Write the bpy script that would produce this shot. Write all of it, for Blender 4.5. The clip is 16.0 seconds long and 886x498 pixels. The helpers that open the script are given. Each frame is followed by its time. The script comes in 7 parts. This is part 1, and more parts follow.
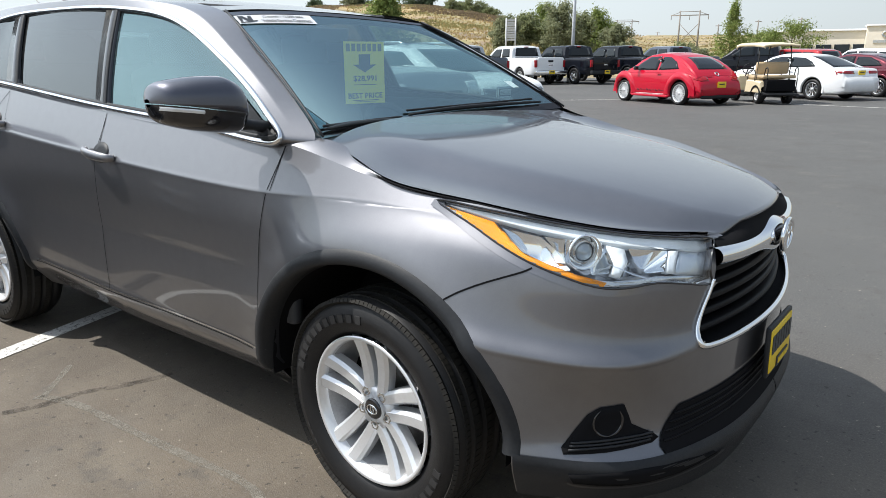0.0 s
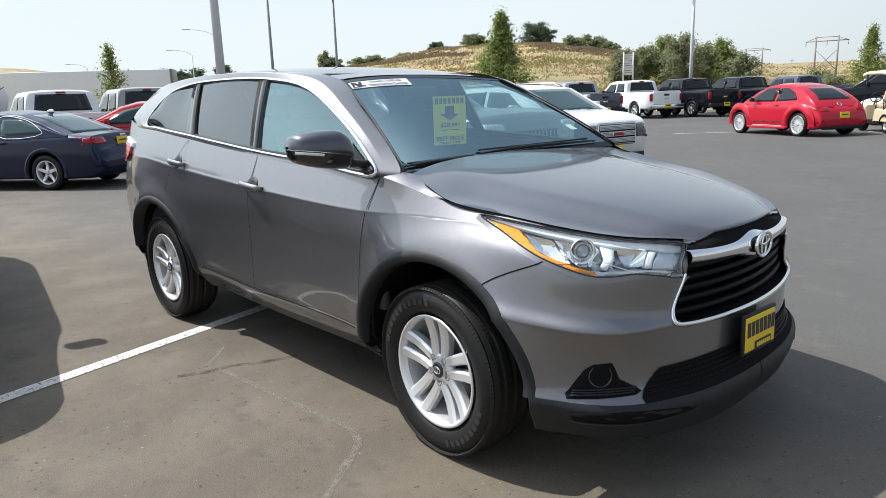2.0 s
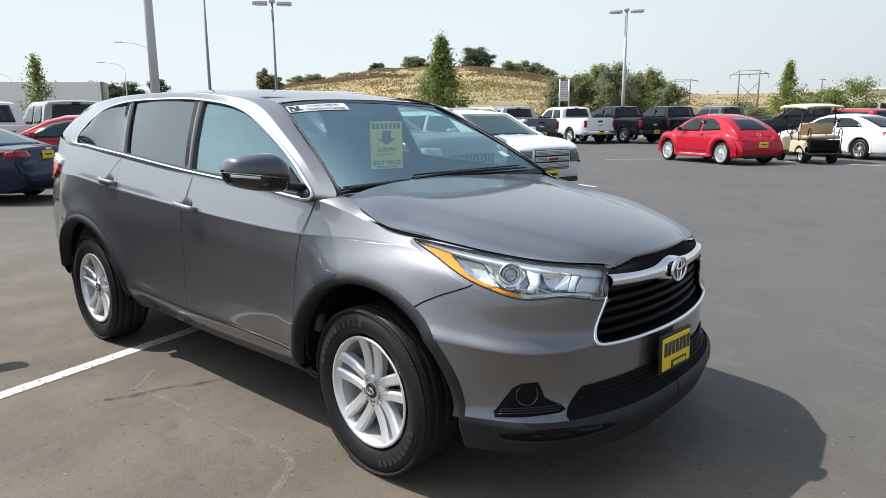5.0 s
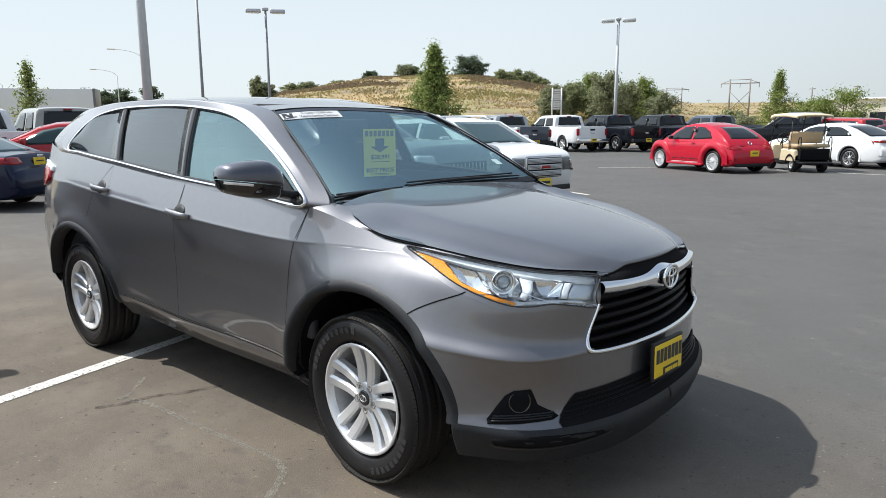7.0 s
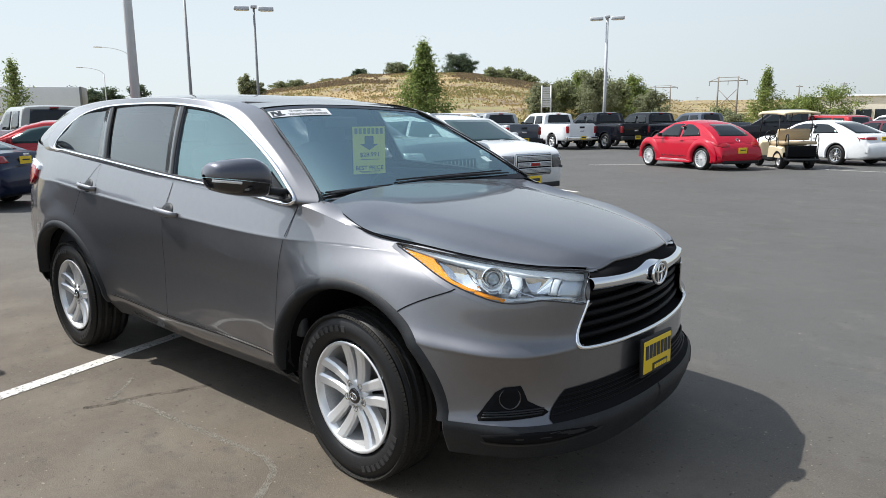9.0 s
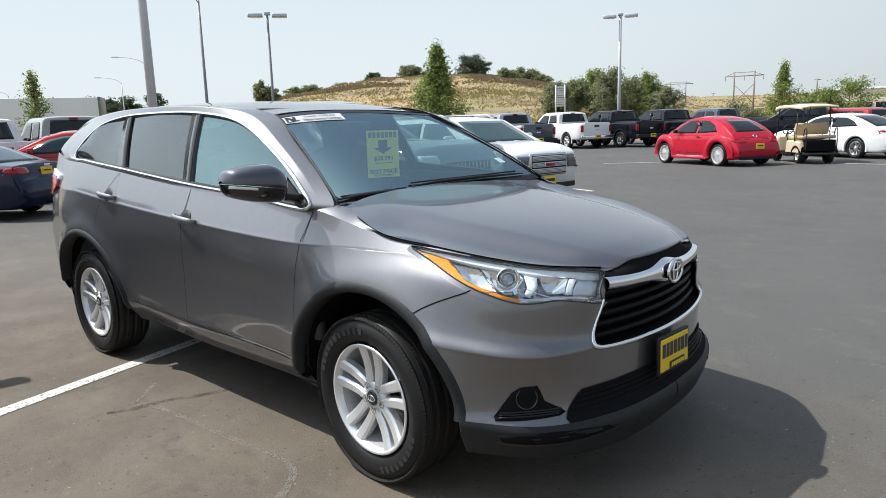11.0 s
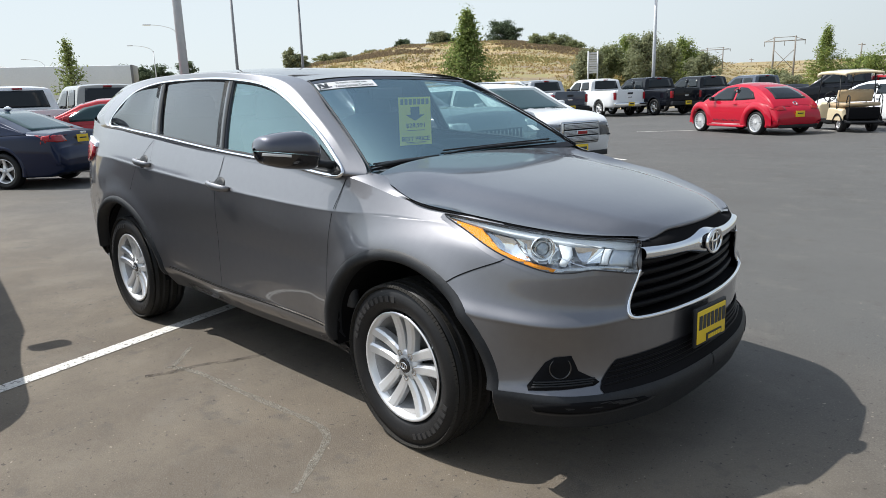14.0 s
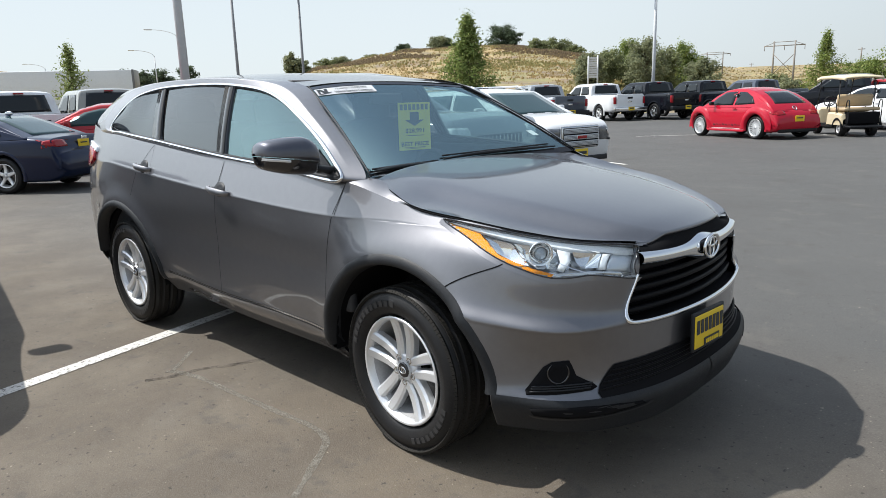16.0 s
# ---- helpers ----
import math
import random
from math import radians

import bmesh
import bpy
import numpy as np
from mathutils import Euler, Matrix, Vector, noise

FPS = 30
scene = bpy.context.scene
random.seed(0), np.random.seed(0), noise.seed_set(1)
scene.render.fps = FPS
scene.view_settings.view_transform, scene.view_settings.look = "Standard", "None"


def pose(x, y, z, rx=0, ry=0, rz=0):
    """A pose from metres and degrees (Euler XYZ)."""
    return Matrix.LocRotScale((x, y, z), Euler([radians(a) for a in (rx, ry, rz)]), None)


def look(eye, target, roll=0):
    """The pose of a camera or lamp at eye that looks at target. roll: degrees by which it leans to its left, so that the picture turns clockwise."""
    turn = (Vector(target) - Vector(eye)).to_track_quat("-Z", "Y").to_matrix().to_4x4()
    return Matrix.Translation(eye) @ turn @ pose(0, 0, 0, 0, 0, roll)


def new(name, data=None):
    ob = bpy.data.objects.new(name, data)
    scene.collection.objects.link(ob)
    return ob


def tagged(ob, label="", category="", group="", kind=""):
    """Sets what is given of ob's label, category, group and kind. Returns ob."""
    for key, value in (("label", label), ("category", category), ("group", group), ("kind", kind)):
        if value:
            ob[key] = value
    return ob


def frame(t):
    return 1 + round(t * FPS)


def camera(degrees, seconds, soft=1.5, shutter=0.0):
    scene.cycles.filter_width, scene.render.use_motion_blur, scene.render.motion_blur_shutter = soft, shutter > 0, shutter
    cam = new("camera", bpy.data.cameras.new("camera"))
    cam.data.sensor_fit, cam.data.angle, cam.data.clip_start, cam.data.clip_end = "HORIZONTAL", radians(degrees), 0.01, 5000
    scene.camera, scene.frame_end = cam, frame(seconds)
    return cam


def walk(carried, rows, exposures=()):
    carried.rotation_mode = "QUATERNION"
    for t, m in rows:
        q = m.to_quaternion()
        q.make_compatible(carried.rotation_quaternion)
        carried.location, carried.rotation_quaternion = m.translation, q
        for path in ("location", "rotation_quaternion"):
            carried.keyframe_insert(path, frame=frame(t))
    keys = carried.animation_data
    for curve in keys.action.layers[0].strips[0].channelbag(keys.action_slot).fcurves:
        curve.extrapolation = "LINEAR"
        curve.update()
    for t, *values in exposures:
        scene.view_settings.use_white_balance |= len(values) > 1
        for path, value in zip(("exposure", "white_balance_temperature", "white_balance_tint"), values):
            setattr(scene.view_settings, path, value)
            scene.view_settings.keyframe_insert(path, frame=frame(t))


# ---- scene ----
cam = camera(66.2, 16.0, 0.5)
PATH = [
    (0, (1.298, -2.27, 1.399), (0.139, -0.732, 0.857), -0.3),
    (0.5, (1.498, -2.423, 1.425), (0.32, -0.907, 0.863), 2.2),
    (1, (1.725, -2.47, 1.432), (0.468, -0.996, 0.936), 0.1),
    (1.5, (1.879, -2.532, 1.459), (0.419, -1.251, 0.982), -4.0),
    (2, (1.962, -2.679, 1.469), (0.533, -1.349, 1.033), -2.0),
    (2.5, (1.996, -2.727, 1.481), (0.721, -1.261, 1.008), 0.9),
    (3, (2.02, -2.701, 1.492), (0.723, -1.247, 1.039), -0.8),
    (3.5, (2.028, -2.701, 1.494), (0.712, -1.256, 1.068), -1.1),
    (4, (2.028, -2.711, 1.495), (0.7, -1.272, 1.089), -1.2),
    (4.5, (2.036, -2.715, 1.496), (0.709, -1.268, 1.117), -0.9),
    (5, (2.032, -2.716, 1.496), (0.723, -1.252, 1.115), -0.5),
    (7.5, (2.036, -2.721, 1.495), (0.749, -1.232, 1.139), -0.4),
    (8, (2.031, -2.714, 1.492), (0.762, -1.212, 1.126), -0.4),
    (10.5, (2.053, -2.729, 1.495), (0.755, -1.249, 1.14), -1.1),
    (11, (2.054, -2.727, 1.496), (0.744, -1.26, 1.137), -1.7),
    (11.5, (2.05, -2.72, 1.493), (0.719, -1.28, 1.097), -2.2),
    (12, (2.037, -2.719, 1.492), (0.677, -1.32, 1.055), -2.3),
    (12.5, (2.035, -2.726, 1.492), (0.662, -1.348, 1.03), -2.4),
    (13, (2.028, -2.727, 1.491), (0.656, -1.349, 1.023), -2.1),
    (13.5, (2.026, -2.727, 1.491), (0.657, -1.341, 1.041), -2.2),
    (14, (2.025, -2.725, 1.49), (0.664, -1.33, 1.044), -1.8),
    (14.5, (2.029, -2.726, 1.492), (0.664, -1.332, 1.049), -2.0),
    (15, (2.037, -2.724, 1.494), (0.673, -1.327, 1.062), -2.2),
    (15.5, (2.036, -2.726, 1.496), (0.667, -1.331, 1.072), -2.0),
    (16, (2.038, -2.728, 1.495), (0.674, -1.331, 1.061), -1.8),
]
walk(cam, [(t, look(eye, target, roll)) for t, eye, target, roll in PATH], [(0.0, 0.36), (3.5, 0.34), (11.0, 0.23), (12.5, 0.25), (16.0, 0.25)])

# ---- light ----
SUN_TO = Vector((-0.60, -0.34, 1.0)).normalized()
sun = new("sun", bpy.data.lights.new("sun", "SUN"))
sun.data.energy, sun.data.angle, sun.data.color = 4.5, radians(0.6), (1.0, 0.975, 0.93)
sun.matrix_world = look((0, 0, 30), tuple(Vector((0, 0, 30)) - SUN_TO))
world = bpy.data.worlds.new("hazy_sky")
scene.world = world
world.use_nodes = True
wn = world.node_tree.nodes
sky = wn.new("ShaderNodeTexSky")
sky.sky_type, sky.sun_disc = "NISHITA", False
sky.sun_elevation = math.asin(SUN_TO.z)
sky.sun_rotation = math.atan2(SUN_TO.x, SUN_TO.y)
sky.air_density, sky.dust_density, sky.ozone_density = 1.0, 1.2, 3.0
haze = wn.new("ShaderNodeMix")
haze.data_type = "RGBA"
coord = wn.new("ShaderNodeTexCoord")
height = wn.new("ShaderNodeSeparateXYZ")
thin = wn.new("ShaderNodeMapRange")
thin.interpolation_type = "SMOOTHSTEP"
for i, v in enumerate((0.08, 0.62, 0.88, 0.30)):
    thin.inputs[i + 1].default_value = v
world.node_tree.links.new(coord.outputs["Generated"], height.inputs[0])
world.node_tree.links.new(height.outputs[2], thin.inputs[0])
world.node_tree.links.new(thin.outputs[0], haze.inputs["Factor"])
# the haze is brightest round the sun and dims away from it
toward = wn.new("ShaderNodeVectorMath")
toward.operation = "DOT_PRODUCT"
toward.inputs[1].default_value = tuple(SUN_TO)
glow = wn.new("ShaderNodeMapRange")
glow.interpolation_type = "SMOOTHSTEP"
for i, v in enumerate((-0.70, 0.25, 0.52, 1.0)):
    glow.inputs[i + 1].default_value = v
tone = wn.new("ShaderNodeVectorMath")
tone.operation = "SCALE"
tone.inputs[0].default_value = (6.05, 6.65, 6.95)
world.node_tree.links.new(coord.outputs["Generated"], toward.inputs[0])
world.node_tree.links.new(toward.outputs["Value"], glow.inputs[0])
halo = wn.new("ShaderNodeMapRange")
halo.interpolation_type = "SMOOTHSTEP"
for i, v in enumerate((0.50, 1.0, 0.0, 2.6)):
    halo.inputs[i + 1].default_value = v
world.node_tree.links.new(toward.outputs["Value"], halo.inputs[0])
both_glows = wn.new("ShaderNodeMath")
world.node_tree.links.new(glow.outputs[0], both_glows.inputs[0])
world.node_tree.links.new(halo.outputs[0], both_glows.inputs[1])
world.node_tree.links.new(both_glows.outputs[0], tone.inputs["Scale"])
world.node_tree.links.new(tone.outputs[0], haze.inputs[7])
world.node_tree.links.new(sky.outputs[0], haze.inputs[6])
world.node_tree.links.new(haze.outputs[2], wn["Background"].inputs[0])
wn["Background"].inputs[1].default_value = 0.115


# ---- materials ----
def mat(name, color, rough=0.5, metal=0.0, spot=None, scale=6.0, amount=0.0, grain=0.0, grain_scale=200.0, coat=0.0, trans=0.0, spec=0.5):
    """A surface: colour mixed towards spot by noise at two scales, fine relief, clear coat."""
    m = bpy.data.materials.new(name)
    m.use_nodes = True
    nt = m.node_tree
    b = nt.nodes["Principled BSDF"]
    b.inputs["Base Color"].default_value = (*color, 1)
    b.inputs["Roughness"].default_value = rough
    b.inputs["Metallic"].default_value = metal
    b.inputs["Specular IOR Level"].default_value = spec
    b.inputs["Coat Weight"].default_value = coat
    b.inputs["Coat Roughness"].default_value = 0.03
    b.inputs["Transmission Weight"].default_value = trans
    tc = nt.nodes.new("ShaderNodeTexCoord")
    if amount > 0:
        spot = spot or tuple(c * 0.6 for c in color)
        n1 = nt.nodes.new("ShaderNodeTexNoise")
        n1.inputs["Scale"].default_value, n1.inputs["Detail"].default_value = scale, 6
        n2 = nt.nodes.new("ShaderNodeTexNoise")
        n2.inputs["Scale"].default_value, n2.inputs["Detail"].default_value = scale * 9, 4
        add = nt.nodes.new("ShaderNodeMath")
        add.operation = "MULTIPLY"
        ramp = nt.nodes.new("ShaderNodeMapRange")
        ramp.inputs[1].default_value, ramp.inputs[2].default_value = 0.15, 0.36
        ramp.inputs[3].default_value, ramp.inputs[4].default_value = 0.0, amount
        mix = nt.nodes.new("ShaderNodeMix")
        mix.data_type = "RGBA"
        mix.inputs[6].default_value, mix.inputs[7].default_value = (*color, 1), (*spot, 1)
        for n in (n1, n2):
            nt.links.new(tc.outputs["Object"], n.inputs["Vector"])
        nt.links.new(n1.outputs[0], add.inputs[0])
        nt.links.new(n2.outputs[0], add.inputs[1])
        nt.links.new(add.outputs[0], ramp.inputs[0])
        nt.links.new(ramp.outputs[0], mix.inputs[0])
        nt.links.new(mix.outputs[2], b.inputs["Base Color"])
    if grain > 0:
        n3 = nt.nodes.new("ShaderNodeTexNoise")
        n3.inputs["Scale"].default_value, n3.inputs["Detail"].default_value = grain_scale, 3
        bump = nt.nodes.new("ShaderNodeBump")
        bump.inputs["Strength"].default_value, bump.inputs["Distance"].default_value = grain, 0.01
        nt.links.new(tc.outputs["Object"], n3.inputs["Vector"])
        nt.links.new(n3.outputs[0], bump.inputs["Height"])
        nt.links.new(bump.outputs[0], b.inputs["Normal"])
    return m


def glass_mat(name, tint, mirror=0.05, gloss=(1, 1, 1)):
    """A thin pane: clear through, mirrored more at grazing angles."""
    m = bpy.data.materials.new(name)
    m.use_nodes = True
    nt = m.node_tree
    out = nt.nodes["Material Output"]
    tr = nt.nodes.new("ShaderNodeBsdfTransparent")
    tr.inputs[0].default_value = (*tint, 1)
    gl = nt.nodes.new("ShaderNodeBsdfGlossy")
    gl.inputs["Roughness"].default_value = 0.0
    gl.inputs[0].default_value = (*gloss, 1)
    lw = nt.nodes.new("ShaderNodeLayerWeight")
    lw.inputs[0].default_value = 0.5
    pw = nt.nodes.new("ShaderNodeMath")
    pw.operation = "POWER"
    pw.inputs[1].default_value = 5.0
    mr = nt.nodes.new("ShaderNodeMapRange")
    mr.inputs[3].default_value, mr.inputs[4].default_value = mirror, 1.0
    mx = nt.nodes.new("ShaderNodeMixShader")
    nt.links.new(lw.outputs["Facing"], pw.inputs[0])
    nt.links.new(pw.outputs[0], mr.inputs[0])
    nt.links.new(mr.outputs[0], mx.inputs[0])
    nt.links.new(tr.outputs[0], mx.inputs[1])
    nt.links.new(gl.outputs[0], mx.inputs[2])
    nt.links.new(mx.outputs[0], out.inputs[0])
    return m


PAINT = mat("grey_mica_paint", (0.195, 0.195, 0.207), 0.50, 1.0, (0.175, 0.175, 0.187), 30, 0.5, 0.012, 900, coat=1.0)
PAINT.node_tree.nodes["Principled BSDF"].inputs["Coat IOR"].default_value = 1.58
PAINT.node_tree.nodes["Principled BSDF"].inputs["Coat Roughness"].default_value = 0.05
# a darker, smoother version of the body paint for the mirror cap
DARK_CAP = mat("dark_mirror_cap", (0.085, 0.087, 0.105), 0.42, 1.0, (0.075, 0.077, 0.095), 30, 0.5, 0.012, 900, coat=1.0)
BLACK = mat("black_plastic", (0.014, 0.0155, 0.018), 0.5, 0, (0.024, 0.025, 0.027), 12, 0.6, 0.10, 500, spec=0.28)
# near black that stands in for shade in gaps, slots and hollows
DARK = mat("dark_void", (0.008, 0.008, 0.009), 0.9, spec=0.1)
GLOSS = mat("gloss_black", (0.012, 0.012, 0.014), 0.12, 0, coat=0.6)
SLAT = mat("black_grille_plastic", (0.008, 0.008, 0.009), 0.45, spec=0.09)
RUBBER = mat("tyre_rubber", (0.011, 0.011, 0.012), 0.48, 0, (0.018, 0.017, 0.016), 9, 0.6, 0.10, 300, spec=0.26)
TREAD = mat("dusty_tread_rubber", (0.019, 0.018, 0.016), 0.75, 0, (0.028, 0.025, 0.021), 14, 0.7, 0.10, 300, spec=0.2)
RUBBER_MARK = mat("tyre_lettering", (0.024, 0.024, 0.025), 0.5)
CHROME = mat("chrome", (0.86, 0.87, 0.88), 0.06, 1.0)
SATIN = mat("satin_chrome", (0.62, 0.63, 0.64), 0.2, 1.0)
ALLOY = mat("silver_alloy", (0.74, 0.75, 0.76), 0.32, 0.55, (0.68, 0.68, 0.69), 14, 0.5, coat=0.5)
# darker copy of the alloy; carries the shade between the spokes
BARREL = mat("shaded_wheel_barrel", (0.40, 0.40, 0.405), 0.45, 0.3, (0.30, 0.295, 0.29), 12, 0.6)
DISC = mat("brake_steel", (0.20, 0.20, 0.20), 0.4, 0.9, (0.12, 0.10, 0.08), 10, 0.6)
SMOKY = mat("smoky_lamp", (0.16, 0.17, 0.18), 0.12, 0.3, (0.06, 0.06, 0.065), 9, 0.8, coat=1.0)
AMBER = mat("amber_lens", (0.95, 0.34, 0.015), 0.25, 0, (0.85, 0.25, 0.01), 60, 0.5, coat=0.4, spec=0.2)
RED_LENS = mat("red_lens", (0.30, 0.006, 0.012), 0.15, 0, coat=0.6, spec=0.2)
CLEAR_LENS = mat("clear_lens", (0.75, 0.77, 0.78), 0.08, 0.2, coat=1.0)
REFLECTOR = mat("lamp_reflector", (0.90, 0.91, 0.92), 0.07, 1.0)
LAMP_PALE = mat("pale_lamp_bezel", (0.84, 0.87, 0.90), 0.28, 0.1, (0.76, 0.79, 0.82), 30, 0.4, coat=0.4)
LAMP_GREY = mat("grey_lamp_panel", (0.52, 0.56, 0.61), 0.22, 0.5, (0.46, 0.50, 0.55), 18, 0.5, coat=0.6)
LAMP_EYE = mat("projector_glass", (0.30, 0.34, 0.37), 0.04, 0.35, coat=1.0)
WHITE_TRIM = mat("white_lamp_trim", (0.86, 0.88, 0.90), 0.25, 0.0, coat=0.6)
SATIN_BLACK = mat("satin_black_plastic", (0.016, 0.017, 0.020), 0.32, 0, (0.024, 0.025, 0.027), 12, 0.5, 0.04, 500, spec=0.5)
LENS = glass_mat("lamp_cover", (0.96, 0.98, 0.98), 0.04)
SHIELD = glass_mat("windscreen_glass", (0.80, 0.93, 0.91), 0.34, (0.72, 0.98, 1.03))
SIDE_GLASS = glass_mat("side_glass", (0.50, 0.66, 0.65), 0.21, (0.72, 0.98, 1.0))
TINTED = glass_mat("privacy_glass", (0.12, 0.13, 0.135), 0.125, (0.94, 0.98, 0.99))
CABIN = mat("cabin_trim", (0.06, 0.061, 0.064), 0.7, 0, (0.05, 0.05, 0.052), 20, 0.4, 0.1, 300)
FABRIC = mat("seat_fabric", (0.09, 0.09, 0.093), 0.9, 0, (0.13, 0.128, 0.125), 25, 0.5, 0.2, 700)
YELLOW = mat("yellow_card", (0.80, 0.56, 0.02), 0.5, 0, (0.72, 0.48, 0.02), 20, 0.3)
LIME = mat("yellow_green_paper", (0.97, 0.90, 0.10), 0.7, 0, (0.92, 0.85, 0.09), 20, 0.3)
INK = mat("black_ink", (0.03, 0.035, 0.04), 0.6)
WHITE_VINYL = mat("white_vinyl", (0.80, 0.80, 0.80), 0.4)
CAR_GLASS = mat("dark_car_glass", (0.010, 0.014, 0.017), 0.04, 0, spec=0.4)
CAR_GLASS_LIGHT = mat("pale_car_glass", (0.030, 0.062, 0.066), 0.04, 0, coat=0.1, spec=0.45)
CLOTH_CREAM = mat("cream_vinyl", (0.50, 0.38, 0.23), 0.5, 0, (0.42, 0.31, 0.19), 12, 0.4)
CREAM = mat("cream_plastic", (0.72, 0.62, 0.42), 0.4, 0, (0.64, 0.54, 0.36), 10, 0.4)
GALV = mat("galvanised_steel", (0.56, 0.575, 0.59), 0.5, 0.15, (0.47, 0.48, 0.50), 5, 0.5)
POLE_DARK = mat("weathered_pole", (0.30, 0.30, 0.305), 0.55, 0.2, (0.23, 0.23, 0.235), 5, 0.5)
# wood tone raised to put distance haze into the colour
WOOD_POLE = mat("hazed_weathered_wood", (0.27, 0.245, 0.22), 0.8, 0, (0.20, 0.18, 0.16), 3, 0.6)
BARK = mat("bark", (0.12, 0.09, 0.065), 0.9, 0, (0.07, 0.05, 0.04), 12, 0.7, 0.4, 60)


def leaf_mat(name, c, c2):
    """Leaves: matt, partly lit through, each leaf a little different."""
    m = bpy.data.materials.new(name)
    m.use_nodes = True
    nt = m.node_tree
    for n in [n for n in nt.nodes if n.bl_idname == "ShaderNodeBsdfPrincipled"]:
        nt.nodes.remove(n)
    geo = nt.nodes.new("ShaderNodeNewGeometry")
    mix = nt.nodes.new("ShaderNodeMix")
    mix.data_type = "RGBA"
    mix.inputs[6].default_value, mix.inputs[7].default_value = (*c, 1), (*c2, 1)
    dif, tra, mx = nt.nodes.new("ShaderNodeBsdfDiffuse"), nt.nodes.new("ShaderNodeBsdfTranslucent"), nt.nodes.new("ShaderNodeMixShader")
    mx.inputs[0].default_value = 0.45
    nt.links.new(geo.outputs["Random Per Island"], mix.inputs[0])
    nt.links.new(mix.outputs[2], dif.inputs[0])
    nt.links.new(mix.outputs[2], tra.inputs[0])
    nt.links.new(dif.outputs[0], mx.inputs[1])
    nt.links.new(tra.outputs[0], mx.inputs[2])
    nt.links.new(mx.outputs[0], nt.nodes["Material Output"].inputs[0])
    return m


LEAF = leaf_mat("green_leaf", (0.145, 0.205, 0.065), (0.30, 0.34, 0.115))
LEAF_PALE = leaf_mat("pale_leaf", (0.19, 0.24, 0.08), (0.35, 0.38, 0.15))
# far-tree greens lightened to carry the distance haze in their colour
LEAF_DARK = leaf_mat("dark_leaf", (0.085, 0.118, 0.075), (0.14, 0.17, 0.105))
LEAF_OLIVE = leaf_mat("olive_leaf", (0.165, 0.195, 0.10), (0.31, 0.325, 0.17))
LEAF_SAGE = leaf_mat("sage_leaf", (0.19, 0.215, 0.13), (0.30, 0.31, 0.185))


def worn(name, color, seed_scale, lo, hi):
    """Thin paint or chalk, rubbed away in spots so that the ground shows through."""
    m = mat(name, color, 0.85, 0, tuple(c * 0.75 for c in color), 9, 0.8)
    nt = m.node_tree
    tc = nt.nodes.new("ShaderNodeTexCoord")
    n1 = nt.nodes.new("ShaderNodeTexNoise")
    n1.inputs["Scale"].default_value, n1.inputs["Detail"].default_value, n1.inputs["Roughness"].default_value = seed_scale, 8, 0.75
    mr = nt.nodes.new("ShaderNodeMapRange")
    mr.inputs[1].default_value, mr.inputs[2].default_value = lo, hi
    tr, mx = nt.nodes.new("ShaderNodeBsdfTransparent"), nt.nodes.new("ShaderNodeMixShader")
    nt.links.new(tc.outputs["Object"], n1.inputs["Vector"])
    nt.links.new(n1.outputs[0], mr.inputs[0])
    nt.links.new(mr.outputs[0], mx.inputs[0])
    nt.links.new(tr.outputs[0], mx.inputs[1])
    nt.links.new(nt.nodes["Principled BSDF"].outputs[0], mx.inputs[2])
    nt.links.new(mx.outputs[0], nt.nodes["Material Output"].inputs[0])
    return m


PAINT_LINE = worn("line_paint", (0.66, 0.64, 0.60), 38, 0.36, 0.47)


def car_paint(name, c, metal=0.3):
    return mat(name, c, 0.22, metal, tuple(x * 0.88 for x in c), 6, 0.4, coat=0.9, spec=0.05)


# ---- mesh helpers ----
def mesh(name, verts, faces, material, parent=None, label="", smooth=True):
    me = bpy.data.meshes.new(name)
    me.from_pydata([tuple(map(float, v)) for v in verts], [], [tuple(map(int, f)) for f in faces])
    me.materials.append(material)
    if smooth:
        me.shade_smooth()
    ob = new(name, me)
    ob.parent = parent
    if label:
        tagged(ob, label)
    return ob


def part(name, bm, material, parent=None, label="", smooth=True):
    me = bpy.data.meshes.new(name)
    bm.to_mesh(me)
    bm.free()
    me.materials.append(material)
    if smooth:
        me.shade_smooth()
    ob = new(name, me)
    ob.parent = parent
    if label:
        tagged(ob, label)
    return ob


def thing(name, label, category, m=None, group="", kind=""):
    e = new(name)
    e.empty_display_size = 0.1
    if m is not None:
        e.matrix_world = m
    return tagged(e, label, category, group, kind)


def box_bm(size, at=(0, 0, 0), bevel=0.01, rot=None, taper=None):
    """A bevelled block, size and centre in metres; taper shrinks its top."""
    bm = bmesh.new()
    bmesh.ops.create_cube(bm, size=1)
    for v in bm.verts:
        if taper and v.co.z > 0:
            v.co.x *= taper[0]
            v.co.y *= taper[1]
        v.co.x, v.co.y, v.co.z = v.co.x * size[0], v.co.y * size[1], v.co.z * size[2]
    if bevel:
        bmesh.ops.bevel(bm, geom=bm.edges[:], offset=bevel, segments=2, affect="EDGES", profile=0.6)
    m = Matrix.Translation(at) @ (rot or Matrix())
    bm.transform(m)
    return bm


